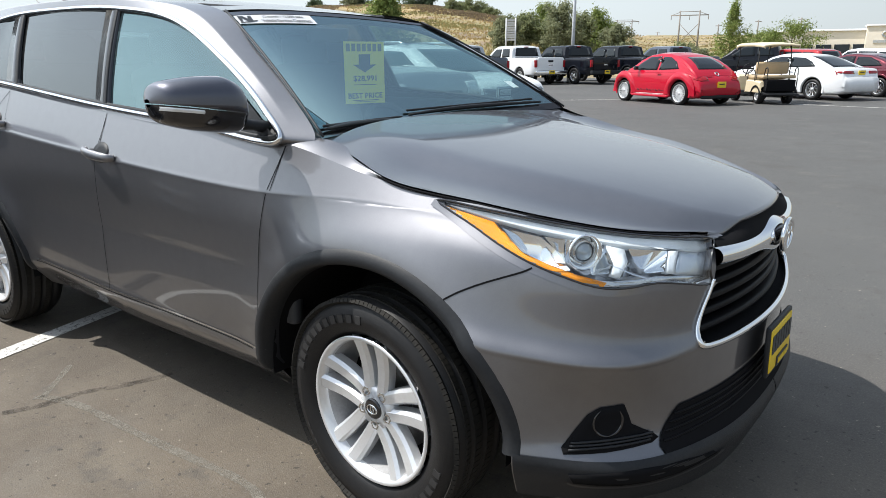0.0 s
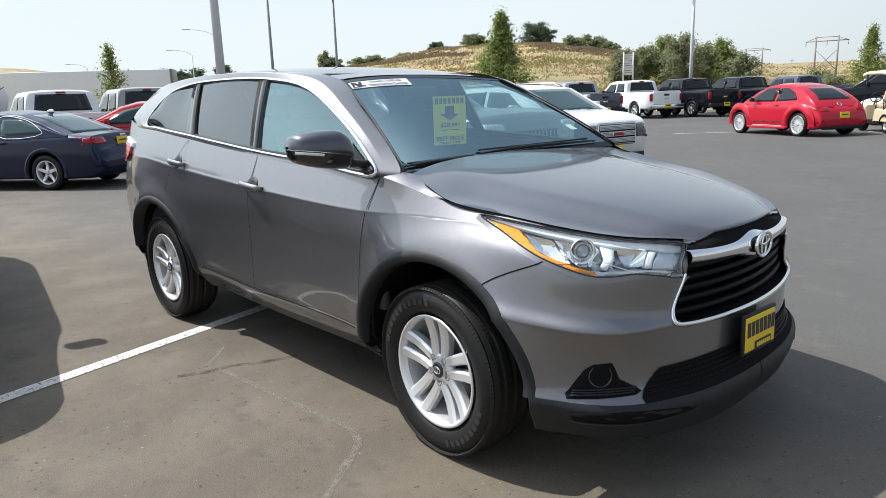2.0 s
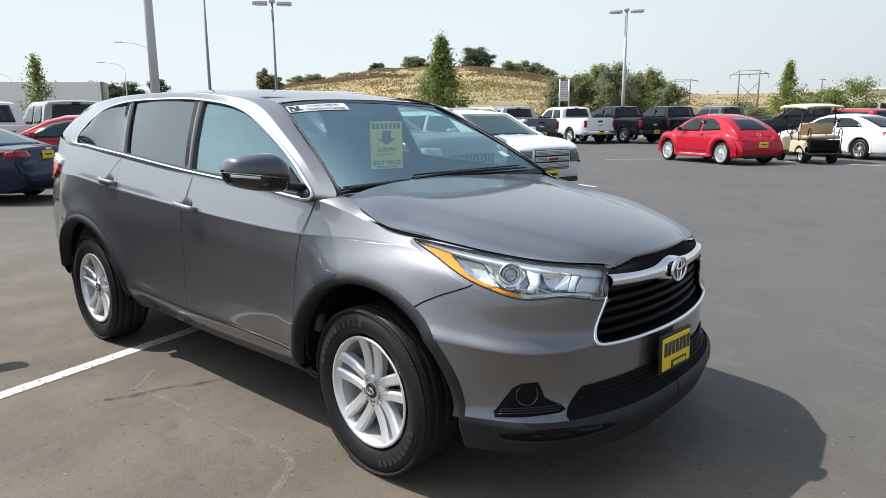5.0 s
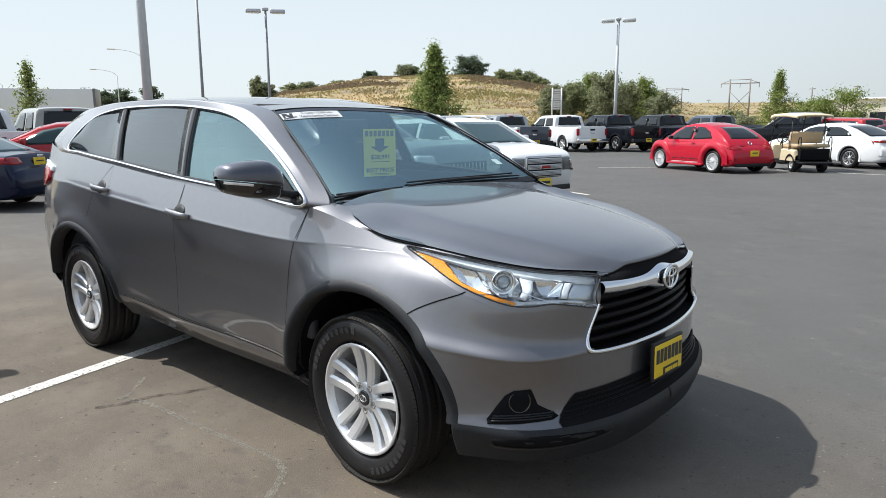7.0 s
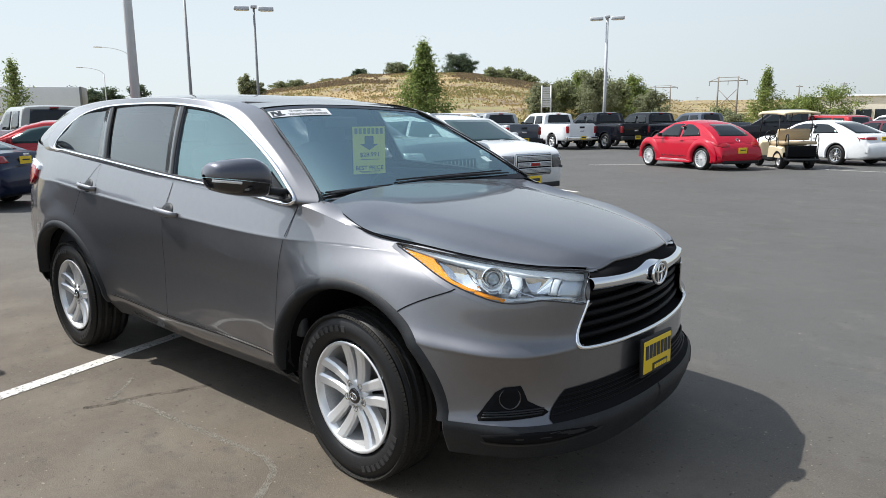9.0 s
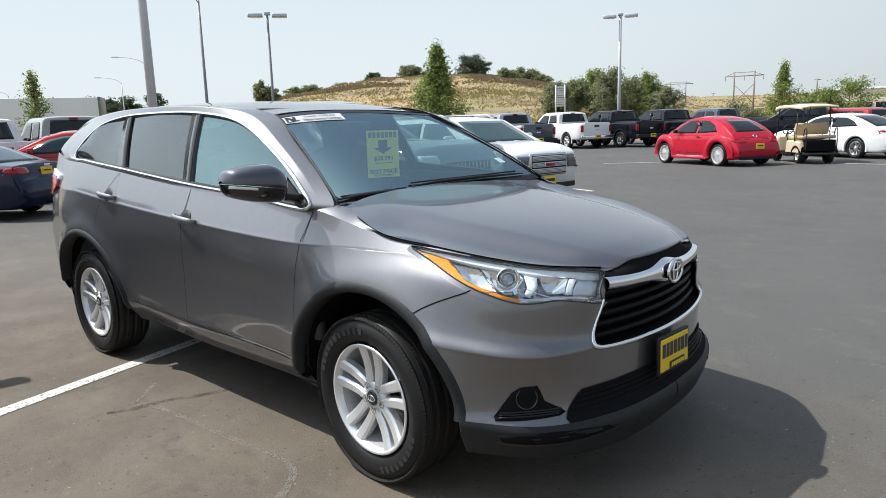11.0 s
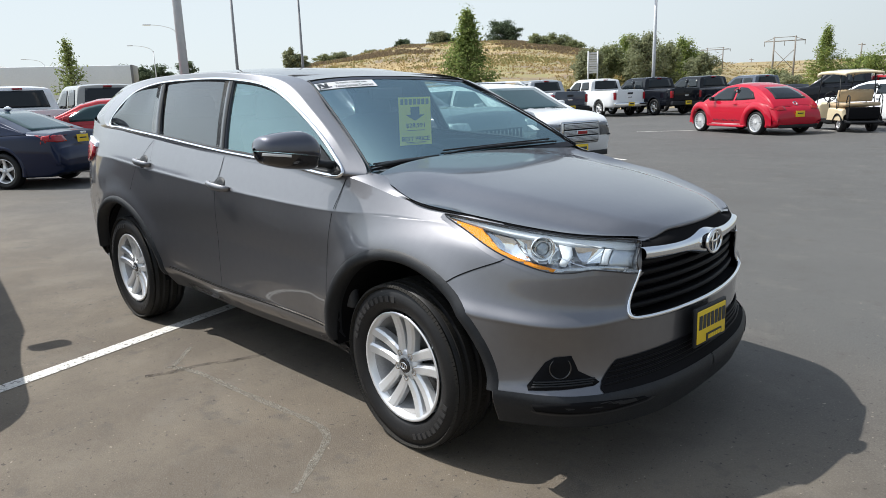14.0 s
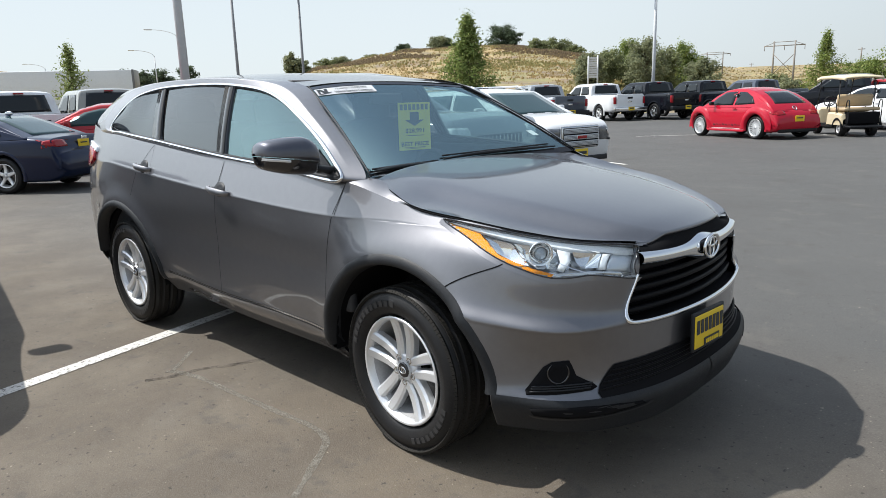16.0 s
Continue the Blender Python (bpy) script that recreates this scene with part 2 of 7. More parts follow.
def smooth_curve(P, n, closed=False, mirror=False):
    """Points of a centripetal curve through P, n steps a segment. mirror: the ends lie on the middle plane."""
    P = np.array(P, float)
    k = len(P)
    if closed:
        Q = np.vstack([P[-1], P, P[0], P[1]])
        segs = k
    else:
        a = P[1] * (1, -1, 1) if mirror else 2 * P[0] - P[1]
        b = P[-2] * (1, -1, 1) if mirror else 2 * P[-1] - P[-2]
        Q = np.vstack([a, P, b])
        segs = k - 1
    out = []
    for i in range(segs):
        p = Q[i:i + 4]
        t = [0.0]
        for j in range(3):
            t.append(t[-1] + max(np.linalg.norm(p[j + 1] - p[j]), 1e-4) ** 0.5)
        for s in range(n):
            u = t[1] + (t[2] - t[1]) * s / n
            a1 = ((t[1] - u) * p[0] + (u - t[0]) * p[1]) / (t[1] - t[0])
            a2 = ((t[2] - u) * p[1] + (u - t[1]) * p[2]) / (t[2] - t[1])
            a3 = ((t[3] - u) * p[2] + (u - t[2]) * p[3]) / (t[3] - t[2])
            b1 = ((t[2] - u) * a1 + (u - t[0]) * a2) / (t[2] - t[0])
            b2 = ((t[3] - u) * a2 + (u - t[1]) * a3) / (t[3] - t[1])
            out.append(((t[2] - u) * b1 + (u - t[1]) * b2) / (t[2] - t[1]))
    if not closed:
        out.append(P[-1])
    return np.array(out)


def grid(A, flip=False, wrap=False, keep=None):
    """Vertices and faces of a grid A[i][j] of points."""
    A = np.array(A)
    n, m = A.shape[:2]
    verts = A.reshape(-1, 3)
    faces = []
    for i in range(n - 1 + (1 if wrap else 0)):
        for j in range(m - 1):
            f = (i * m + j, ((i + 1) % n) * m + j, ((i + 1) % n) * m + j + 1, i * m + j + 1)
            if keep is None or keep(verts[list(f)].mean(0)):
                faces.append(f[::-1] if flip else f)
    return verts, faces


def both(verts, faces):
    """The mesh and its mirror image across y = 0."""
    verts = np.array(verts)
    n = len(verts)
    return np.vstack([verts, verts * (1, -1, 1)]), list(faces) + [tuple(i + n for i in f[::-1]) for f in faces]


def twin(name, verts, faces, material, parent=None, label="", smooth=True):
    """A part and its mirror image across y = 0, each an object."""
    V2, F2 = np.array([tuple(v) for v in verts]) * (1, -1, 1), [tuple(f)[::-1] for f in faces]
    return mesh(name, verts, faces, material, parent, label, smooth), mesh(name, V2, F2, material, parent, label, smooth)


def facing(verts, faces, way):
    """The mesh with its faces turned towards a direction on the whole."""
    V2 = np.array([tuple(v) for v in verts])
    total = 0.0
    for f in faces:
        p = V2[list(f)]
        total += float(np.dot(np.cross(p[1] - p[0], p[2] - p[0]), way))
    return verts, (faces if total > 0 else [tuple(f)[::-1] for f in faces])


def tidy(verts, faces, dist=0.0015):
    """Drops loose vertices and welds the rest."""
    bm = bmesh.new()
    vs = [bm.verts.new(tuple(map(float, v))) for v in verts]
    for f in faces:
        try:
            bm.faces.new([vs[i] for i in f])
        except ValueError:
            pass
    bmesh.ops.delete(bm, geom=[v for v in bm.verts if not v.link_faces], context="VERTS")
    bmesh.ops.remove_doubles(bm, verts=bm.verts[:], dist=dist)
    bmesh.ops.recalc_face_normals(bm, faces=bm.faces[:])
    return bm


def tube(path, r, sides=8, closed=False, flat=1.0, up=(0, 0, 1)):
    """A bar of radius r (a number or one a point) along a path; flat squeezes it along up."""
    path = [Vector(map(float, p)) for p in path]
    n = len(path)
    verts, faces = [], []
    for i, p in enumerate(path):
        a = path[(i - 1) % n] if closed or i else p
        b = path[(i + 1) % n] if closed or i < n - 1 else p
        d = (b - a).normalized()
        s = d.cross(Vector(up))
        if s.length < 1e-3:
            s = d.cross(Vector((1, 0, 0)))
        s.normalize()
        w = s.cross(d).normalized()
        rr = r[i] if hasattr(r, "__len__") else r
        for k in range(sides):
            a2 = 2 * math.pi * k / sides
            verts.append(p + s * rr * math.cos(a2) + w * rr * flat * math.sin(a2))
    for i in range(n - (0 if closed else 1)):
        for k in range(sides):
            j = (i + 1) % n
            faces.append((i * sides + k, i * sides + (k + 1) % sides, j * sides + (k + 1) % sides, j * sides + k))
    if not closed:
        faces.append(tuple(range(sides))[::-1])
        faces.append(tuple((n - 1) * sides + k for k in range(sides)))
    return verts, faces


def join(*meshes):
    V, F = [], []
    for v, f in meshes:
        n = len(V)
        V += [tuple(p) for p in v]
        F += [tuple(i + n for i in g) for g in f]
    return V, F


def revolve(profile, n=48, axis_y=True):
    """A profile of (radius, depth) turned about the y axis; depth lies along -y (outwards)."""
    V, F = [], []
    m = len(profile)
    for i in range(n):
        a = 2 * math.pi * i / n
        for r, d in profile:
            V.append((r * math.cos(a), -d, r * math.sin(a)))
    for i in range(n):
        for j in range(m - 1):
            k = (i + 1) % n
            F.append((i * m + j, i * m + j + 1, k * m + j + 1, k * m + j))
    return V, F


from mathutils.bvhtree import BVHTree


def bvh_of(verts, faces):
    return BVHTree.FromPolygons([tuple(map(float, v)) for v in verts], [tuple(map(int, f)) for f in faces])


def laid(tree, outline, origin, way, off=0.003, rings=4, thick=0.006):
    """A panel laid on a surface: outline is a closed run of (u, v); origin(u, v) gives a point off the surface, way the direction towards it."""
    outline = np.array(outline, float)
    c = outline.mean(0)
    way = Vector(way).normalized()
    V, F, n = [], [], len(outline)

    def put(u, v, extra):
        o = Vector(origin(u, v))
        hit, nor, _, _ = tree.ray_cast(o, way)
        if hit is None:
            hit, nor, _, _ = tree.find_nearest(o + way * 0.3)
        if nor.dot(way) > 0:
            nor = -nor
        return hit + nor * (off - extra)

    V.append(put(c[0], c[1], 0))
    for r in range(1, rings + 1):
        for p in outline:
            q = c + (p - c) * r / rings
            V.append(put(q[0], q[1], 0))
    for p in outline:
        V.append(put(p[0], p[1], thick + off))
    for i in range(n):
        j = (i + 1) % n
        F.append((0, 1 + i, 1 + j))
        for r in range(rings):
            a = 1 + r * n
            F.append((a + i, a + n + i, a + n + j, a + j))
    return V, F


def fine(poly, k=3):
    """The outline with k points a side, corners kept."""
    out = []
    for i, p in enumerate(poly):
        q = poly[(i + 1) % len(poly)]
        out += [(p[0] + (q[0] - p[0]) * j / k, p[1] + (q[1] - p[1]) * j / k) for j in range(k)]
    return out


def line_on(tree, pts, origin, way, width=0.004, off=0.0012, steps=6):
    """A narrow strip along a run of (u, v) on a surface."""
    P = smooth_curve([(u, v, 0) for u, v in pts], steps)
    way = Vector(way).normalized()
    V, F = [], []
    for i in range(len(P)):
        a, b = P[max(i - 1, 0)], P[min(i + 1, len(P) - 1)]
        d = (b - a)[:2]
        d = d / max(np.linalg.norm(d), 1e-6)
        for s in (-1, 1):
            u, v = P[i][0] - d[1] * s * width / 2, P[i][1] + d[0] * s * width / 2
            hit, nor, _, _ = tree.ray_cast(Vector(origin(u, v)), way)
            if hit is None:
                hit, nor, _, _ = tree.find_nearest(Vector(origin(u, v)) + way * 0.3)
            if nor.dot(way) > 0:
                nor = -nor
            V.append(hit + nor * off)
        if i:
            F.append((2 * i - 2, 2 * i - 1, 2 * i + 1, 2 * i))
    return V, F


def letters(text, size, at=(0, 0), width=None):
    """Vertices (x, y) and faces of a line of writing, its lower left corner at the place given."""
    cu = bpy.data.curves.new("t", "FONT")
    cu.body, cu.size, cu.resolution_u, cu.offset = text, size, 2, 0.018 * size
    ob = bpy.data.objects.new("t", cu)
    me = ob.to_mesh()
    V = np.array([(v.co.x, v.co.y) for v in me.vertices])
    F = [tuple(p.vertices) for p in me.polygons]
    ob.to_mesh_clear()
    bpy.data.objects.remove(ob)
    bpy.data.curves.remove(cu)
    V = V - V.min(0)
    if width:
        V[:, 0] *= width / V[:, 0].max()
    return V + np.array(at), F


# ---- wheels ----
def wheel(parent, x, y, side, r, rim_r, w, spokes, style, tyre_marks=False, name="wheel", turn=0.0, spin=0.0):
    """A wheel at (x, y); side -1 faces -y. Its tyre and rim are its own parts."""
    wh = new(name)
    wh.empty_display_size = 0.1
    wh.parent = parent
    wh.matrix_basis = pose(x, y, r, 0, 0, (0 if side < 0 else 180) + turn)
    h = w / 2
    fine = tyre_marks
    n = 96 if fine else 40
    prof = [(rim_r - 0.012, h * 0.55), (rim_r + 0.004, h * 0.80), (rim_r + 0.02, h * 0.92), (rim_r + (r - rim_r) * 0.45, h * 1.0), (rim_r + (r - rim_r) * 0.52, h * 1.0),
            (r - 0.045, h * 0.97), (r - 0.022, h * 0.88), (r - 0.008, h * 0.76), (r - 0.002, h * 0.62)]
    for g in (0.45, 0.0, -0.45):
        prof += [(r, h * (g + 0.10)), (r - 0.008, h * (g + 0.07)), (r - 0.008, h * (g - 0.07)), (r, h * (g - 0.10))] if fine else [(r, h * g)]
    prof += [(r - 0.003, -h * 0.68), (r - 0.02, -h * 0.9), (rim_r, -h * 0.9)]
    tyre = mesh("tyre", *revolve(prof, n), RUBBER, wh, "black rubber tyre")
    if fine:
        V, F = [], []
        # block rows: the tilted shoulder, then upright rows between the grooves
        for yy, zz, tilt, wide, count in ((-h * 0.80, r - 0.0188, -34, 0.042, 130), (-h * 0.565, r - 0.0062, -4, 0.020, 130), (-h * 0.225, r - 0.005, 0, 0.030, 110), (h * 0.225, r - 0.005, 0, 0.030, 110)):
            for i in range(count):
                q = bmesh.new()
                bmesh.ops.create_cube(q, size=1)
                for v in q.verts:
                    v.co = Vector((v.co.x * 1.95 / count, v.co.y * wide, v.co.z * 0.013))
                q.transform(Matrix.Rotation(-2 * math.pi * i / count, 4, "Y") @ Matrix.Translation((0, yy, zz)) @ Matrix.Rotation(radians(tilt), 4, "X"))
                q.verts.index_update()
                k = len(V)
                V += [v.co.copy() for v in q.verts]
                F += [tuple(u.index + k for u in f.verts) for f in q.faces]
                q.free()
        tagged(mesh("tread", V, F, TREAD, tyre, "dusty tread blocks", smooth=False), kind="stuff")
        # raised marks on the sidewall, plain bars where the maker's words stand
        for start, span, count, ht in ((90, 80, 11, 0.025), (286, 62, 9, 0.025), (205, 16, 3, 0.008)):
            for i in range(count):
                a = radians(start + span * i / count)
                b = radians(start + span * (i + 0.60) / count)
                rm = rim_r + (r - rim_r) * 0.48
                V = []
                for d in (h * 1.0 - 0.004, h * 1.0 + 0.0015):
                    for aa, rr in ((a, rm - ht / 2), (b, rm - ht / 2), (b, rm + ht / 2), (a, rm + ht / 2)):
                        V.append((rr * math.cos(aa), -d, rr * math.sin(aa)))
                mesh("sidewall_mark", V, [(4, 5, 6, 7), (0, 1, 5, 4), (1, 2, 6, 5), (2, 3, 7, 6), (3, 0, 4, 7)], RUBBER_MARK, tyre, smooth=False)
    face = h * 0.72
    lip = [(rim_r - 0.002, h * 0.86), (rim_r - 0.006, h * 0.90), (rim_r - 0.016, h * 0.86), (rim_r - 0.024, h * 0.62)]
    rim = mesh("rim", *revolve(lip, n), ALLOY if style != "dark" else SATIN, wh, "silver alloy rim")
    mesh("barrel", *revolve([(rim_r - 0.024, h * 0.62), (rim_r - 0.040, h * 0.2), (rim_r - 0.05, -h * 0.8)], n), BARREL, rim, "dull inner barrel")
    mesh("brake_disc", *revolve([(0.02, -h * 0.1), (rim_r * 0.68, -h * 0.1), (rim_r * 0.68, -h * 0.3), (0.02, -h * 0.3)], 32), DISC, wh, "dull steel brake disc")
    # black disc across the wheel's back, stands in for shade behind the spokes
    mesh("hub_shade", *revolve([(0.0, -h * 0.22), (rim_r - 0.045, -h * 0.22)], 24), DARK, wh)
    V, F = [], []
    R0, R1 = rim_r * 0.20, rim_r - 0.012

    def bar(a0, l0, l1, w0, w1, d0, d1, deep):
        k = len(V)
        secs = 6
        for i in range(secs + 1):
            t = i / secs
            rr = R0 + (R1 - R0) * t
            a, lat = a0, l0 + (l1 - l0) * t
            hw = (w0 + (w1 - w0) * t) / 2
            d = d0 + (d1 - d0) * t - 0.012 * math.sin(math.pi * t)
            c, s = math.cos(a), math.sin(a)
            for off, dep in ((-hw, -deep), (-hw, -0.010), (-hw * 0.62, 0), (hw * 0.62, 0), (hw, -0.010), (hw, -deep)):
                V.append((rr * c - (off + lat) * s, -(d + dep), rr * s + (off + lat) * c))
        for i in range(secs):
            for j in range(5):
                p = k + i * 6 + j
                F.append((p, p + 1, p + 7, p + 6))
    for i in range(spokes):
        a = 2 * math.pi * i / spokes + math.pi / 2 + radians(spin)
        if style == "split":
            for s in (-1, 1):
                bar(a, s * 0.026, s * 0.045, 0.042, 0.053, face * 0.90, face + 0.014, 0.040)
        else:
            bar(a, 0, 0, rim_r * (0.30 if spokes < 8 else 0.13), rim_r * (0.22 if spokes < 8 else 0.10), face * 0.9, face + 0.008, 0.03)
    mesh("spokes", *(V, F), ALLOY if style != "dark" else CHROME, rim, smooth=False)
    mesh("hub", *revolve([(R0 + 0.02, face * 0.45), (R0 + 0.018, face * 0.86), (R0 * 0.8, face * 0.9), (0.045, face * 0.92), (0.0, face * 0.92)], 32), ALLOY, rim)
    if fine:
        cap = mesh("cap", *revolve([(0.034, face * 0.90), (0.033, face * 0.98), (0.028, face * 1.0), (0.0, face * 1.0)], 32), GLOSS, rim, "black centre cap with chrome oval badge")
        ring = [(0.020 * math.cos(a), -face * 1.01, 0.014 * math.sin(a)) for a in np.linspace(0, 2 * math.pi, 24, endpoint=False)]
        ring2 = [(0.006 * math.cos(a), -face * 1.01, 0.013 * math.sin(a)) for a in np.linspace(0, 2 * math.pi, 16, endpoint=False)]
        mesh("badge", *join(tube(ring, 0.0025, 6, True, up=(0, 1, 0)), tube(ring2, 0.002, 6, True, up=(0, 1, 0))), CHROME, cap)
        for i in range(5):
            a = 2 * math.pi * (i + 0.5) / 5 + math.pi / 2 + radians(spin)
            v, f = revolve([(0.016, face * 0.78), (0.017, face * 0.90), (0.011, face * 0.905), (0.010, face * 0.86), (0.0, face * 0.86)], 6)
            mesh("lug_nut", [(p[0] + 0.057 * math.cos(a), p[1], p[2] + 0.057 * math.sin(a)) for p in v], f, SATIN, rim, smooth=False)
        mesh("valve", *tube([(-(rim_r - 0.04), -h * 0.55, 0.03), (-(rim_r - 0.05), -h * 0.72, 0.03)], 0.006, 8), BLACK, rim)
        mesh("caliper", *(lambda b: ([v.co.copy() for v in b.verts], [tuple(u.index for u in f.verts) for f in b.faces]))(box_bm((0.07, 0.06, 0.17), (rim_r * 0.58, 0.0, 0.03), 0.015)), DISC, wh)
    return wh


# ---- the grey suv: perimeter curves from the nose round to the tail ----
ROWS = [
    [(.905, 0, .235), (.865, .45, .24), (.72, .72, .25), (.46, .875, .27), (0, .88, .27), (-.47, .815, .275), (-1.45, .815, .285), (-2.3, .815, .305), (-2.8, .88, .33), (-3.25, .87, .33), (-3.6, .72, .36), (-3.8, 0, .36)],
    [(.945, 0, .35), (.90, .45, .355), (.75, .77, .37), (.47, .925, .39), (0, .94, .40), (-.47, .908, .392), (-1.45, .903, .406), (-2.3, .905, .432), (-2.8, .94, .45), (-3.25, .93, .45), (-3.68, .76, .46), (-3.87, 0, .46)],
    [(.908, 0, .52), (.852, .45, .53), (.708, .742, .53), (.47, .915, .55), (0, .955, .58), (-.47, .93, .56), (-1.45, .908, .56), (-2.3, .926, .58), (-2.8, .955, .6), (-3.25, .94, .6), (-3.7, .78, .62), (-3.88, 0, .62)],
    [(.912, 0, .655), (.848, .47, .652), (.715, .785, .66), (.455, .925, .69), (0, .955, .76), (-.47, .932, .73), (-1.45, .917, .73), (-2.3, .933, .75), (-2.8, .96, .78), (-3.25, .94, .78), (-3.7, .79, .8), (-3.86, 0, .8)],
    [(.890, 0, .85), (.835, .44, .86), (.655, .755, .87), (.40, .868, .91), (0, .917, .925), (-.47, .941, .89), (-1.45, .944, .90), (-2.3, .948, .93), (-2.8, .952, .96), (-3.25, .93, .98), (-3.66, .78, 1.0), (-3.82, 0, 1.0)],
    [(.865, 0, .925), (.812, .41, .928), (.60, .685, .945), (.355, .820, .980), (0, .882, 1.008), (-.47, .938, .998), (-1.45, .955, 1.035), (-2.3, .953, 1.085), (-2.8, .942, 1.12), (-3.25, .90, 1.14), (-3.63, .76, 1.2), (-3.79, 0, 1.2)],
    [(.84, 0, .925), (.782, .385, .93), (.585, .652, .968), (.345, .790, 1.018), (0, .848, 1.068), (-.40, .875, 1.152), (-1.45, .892, 1.202), (-2.3, .885, 1.27), (-2.8, .874, 1.312), (-3.25, .83, 1.342), (-3.55, .745, 1.40), (-3.72, 0, 1.40)],
]
AXLE_F, AXLE_R, TYRE_R, ARCH_WIDE = 0.0, -2.79, 0.375, 1.045


def between(i, t, dent=()):
    """A curve between two of the main ones; dent moves the first points inwards."""
    row = [tuple(np.array(a) + (np.array(b) - np.array(a)) * t) for a, b in zip(ROWS[i], ROWS[i + 1])]
    for k, (dx, dy, dz) in enumerate(dent):
        row[k] = (row[k][0] - dx, row[k][1] - dy, row[k][2] + dz)
    return row


# tight rows make the shelf under the lamps and the crease along the doors crisp
ROWS = [ROWS[0], ROWS[1], between(1, 0.4, [(.020, 0, .012), (.025, 0, .005), (.021, .014, 0), (.002, .005, 0)]), ROWS[2], between(2, 0.86), ROWS[3], between(3, 0.22, [(.012, 0, 0), (.014, .004, 0), (.015, .015, 0), (.004, .010, 0)]), ROWS[4], between(4, 0.90), ROWS[5], between(5, 0.10), ROWS[6]]
NU, NV = 18, 10


def suv_skin(keys=ROWS):
    rows = [smooth_curve(r, NU, mirror=True) for r in keys]
    cols = []
    for i in range(len(rows[0])):
        col = smooth_curve([r[i] for r in rows], NV)
        for p in col:
            for ax in (AXLE_F, AXLE_R):
                d = math.hypot(p[0] - ax, p[2] - TYRE_R)
                if p[1] > 0.6:
                    p[1] += 0.016 * math.exp(-((d - 0.50) / 0.075) ** 2) * (1 if p[2] < 1.0 else 0)
        cols.append(col)
    return np.array(cols)


SKIN = suv_skin()
SIDE_TREE = bvh_of(*grid(SKIN * (1, -1, 1)))
# the lamp's surface runs on upwards under the hood's edge
UP_ROWS = ROWS[:10] + [[tuple(np.array(b) + 0.9 * (np.array(b) - np.array(a)) * (1, 0.7, 1)) for a, b in zip(ROWS[7], ROWS[9])]]
LAMP_TREE = bvh_of(*grid(suv_skin(UP_ROWS) * (1, -1, 1)))


def from_side(u, v):
    return (u, -1.6, v)


def lamp_outline():
    """The headlamp's outline as (x, z) seen from the side."""
    return [(.20, 1.030), (.347, 1.012), (.45, .994), (.533, .978), (.66, .954), (.75, .940), (.81, .926), (.822, .89), (.828, .85), (.831, .813), (.795, .832), (.749, .848), (.708, .845), (.66, .848), (.571, .876), (.462, .914), (.334, .968)]


def inside(poly, u, v):
    n, c = len(poly), False
    for i in range(n):
        (x1, y1), (x2, y2) = poly[i], poly[i - 1]
        if (y1 > v) != (y2 > v) and u < (x2 - x1) * (v - y1) / (y2 - y1) + x1:
            c = not c
    return c


LAMP = lamp_outline()
GRILLE = [(0, .630), (.25, .630), (.45, .640), (.505, .660), (.485, .74), (.455, .82), (.43, .90), (.40, .925), (.25, .935), (0, .94)]
FOG = [(.607, .430), (.628, .473), (.652, .516), (.676, .534), (.719, .537), (.733, .475), (.774, .436), (.785, .423), (.778, .415), (.70, .413), (.616, .414)]


def keep_skin(p):
    x, y, z = p[0], abs(p[1]), p[2]
    for ax in (AXLE_F, AXLE_R):
        if y > 0.6 and math.hypot((x - ax) / ARCH_WIDE, z - TYRE_R) < 0.477 and z < 0.9:
            return False
    if x > 0.7 and inside(GRILLE, y, z):
        return False
    if x > 0.16 and y > 0.3 and inside(LAMP, x, z):
        return False
    return True


suv = thing("suv", "grey metallic three-row suv parked on the dealer lot, amber-edged headlamps", "car")
mesh_bm = tidy(*both(*grid(SKIN, keep=keep_skin)))
part("body", mesh_bm, PAINT, suv, "grey mica painted doors, wings and bumpers")

# hood
H_EDGE = smooth_curve([(.795, .398, .938), (.655, .592, .962), (.50, .705, .992), (.30, .798, 1.032), (.05, .846, 1.068), (-.127, .816, 1.117), (-.275, .76, 1.150)], 8)
H_MID = smooth_curve([(.868, 0, .948), (.76, 0, .985), (.55, 0, 1.03), (.30, 0, 1.07), (0, 0, 1.109), (-.25, 0, 1.140), (-.52, 0, 1.168)], 8)


def hood_rows(drop=0.0):
    out = []
    for i, (s, m) in enumerate(zip(H_EDGE, H_MID)):
        row = []
        fade = min(max((len(H_MID) - 2 - i) / 14, 0), 1)
        for b in np.linspace(-1, 1, 41):
            f = abs(b)
            z = m[2] + (s[2] - m[2]) * f ** 2.5 + fade * (0.027 * max(1 - max(f - 0.62, 0) / 0.20, 0) - 0.020 * (1 - f ** 8))
            row.append((m[0] + (s[0] - m[0]) * f ** 2.0, s[1] * b, z - drop))
        out.append(row)
    return np.array(out)


hr = hood_rows()
hv, hf = grid(hr)
# turned-down front lip
lip = np.array([[p, (p[0] - 0.004, p[1], p[2] - 0.012), (p[0] - 0.03, p[1] * 0.98, p[2] - 0.02)] for p in hr[0]])
part("hood", tidy(*join((hv, hf), grid(lip))), PAINT, suv, "grey painted hood with two soft creases")
twin("hood_gap", *tube([(p[0], p[1] + 0.003, p[2] - 0.007) for p in H_EDGE[2:]], 0.0034, 6), DARK, suv, smooth=True)

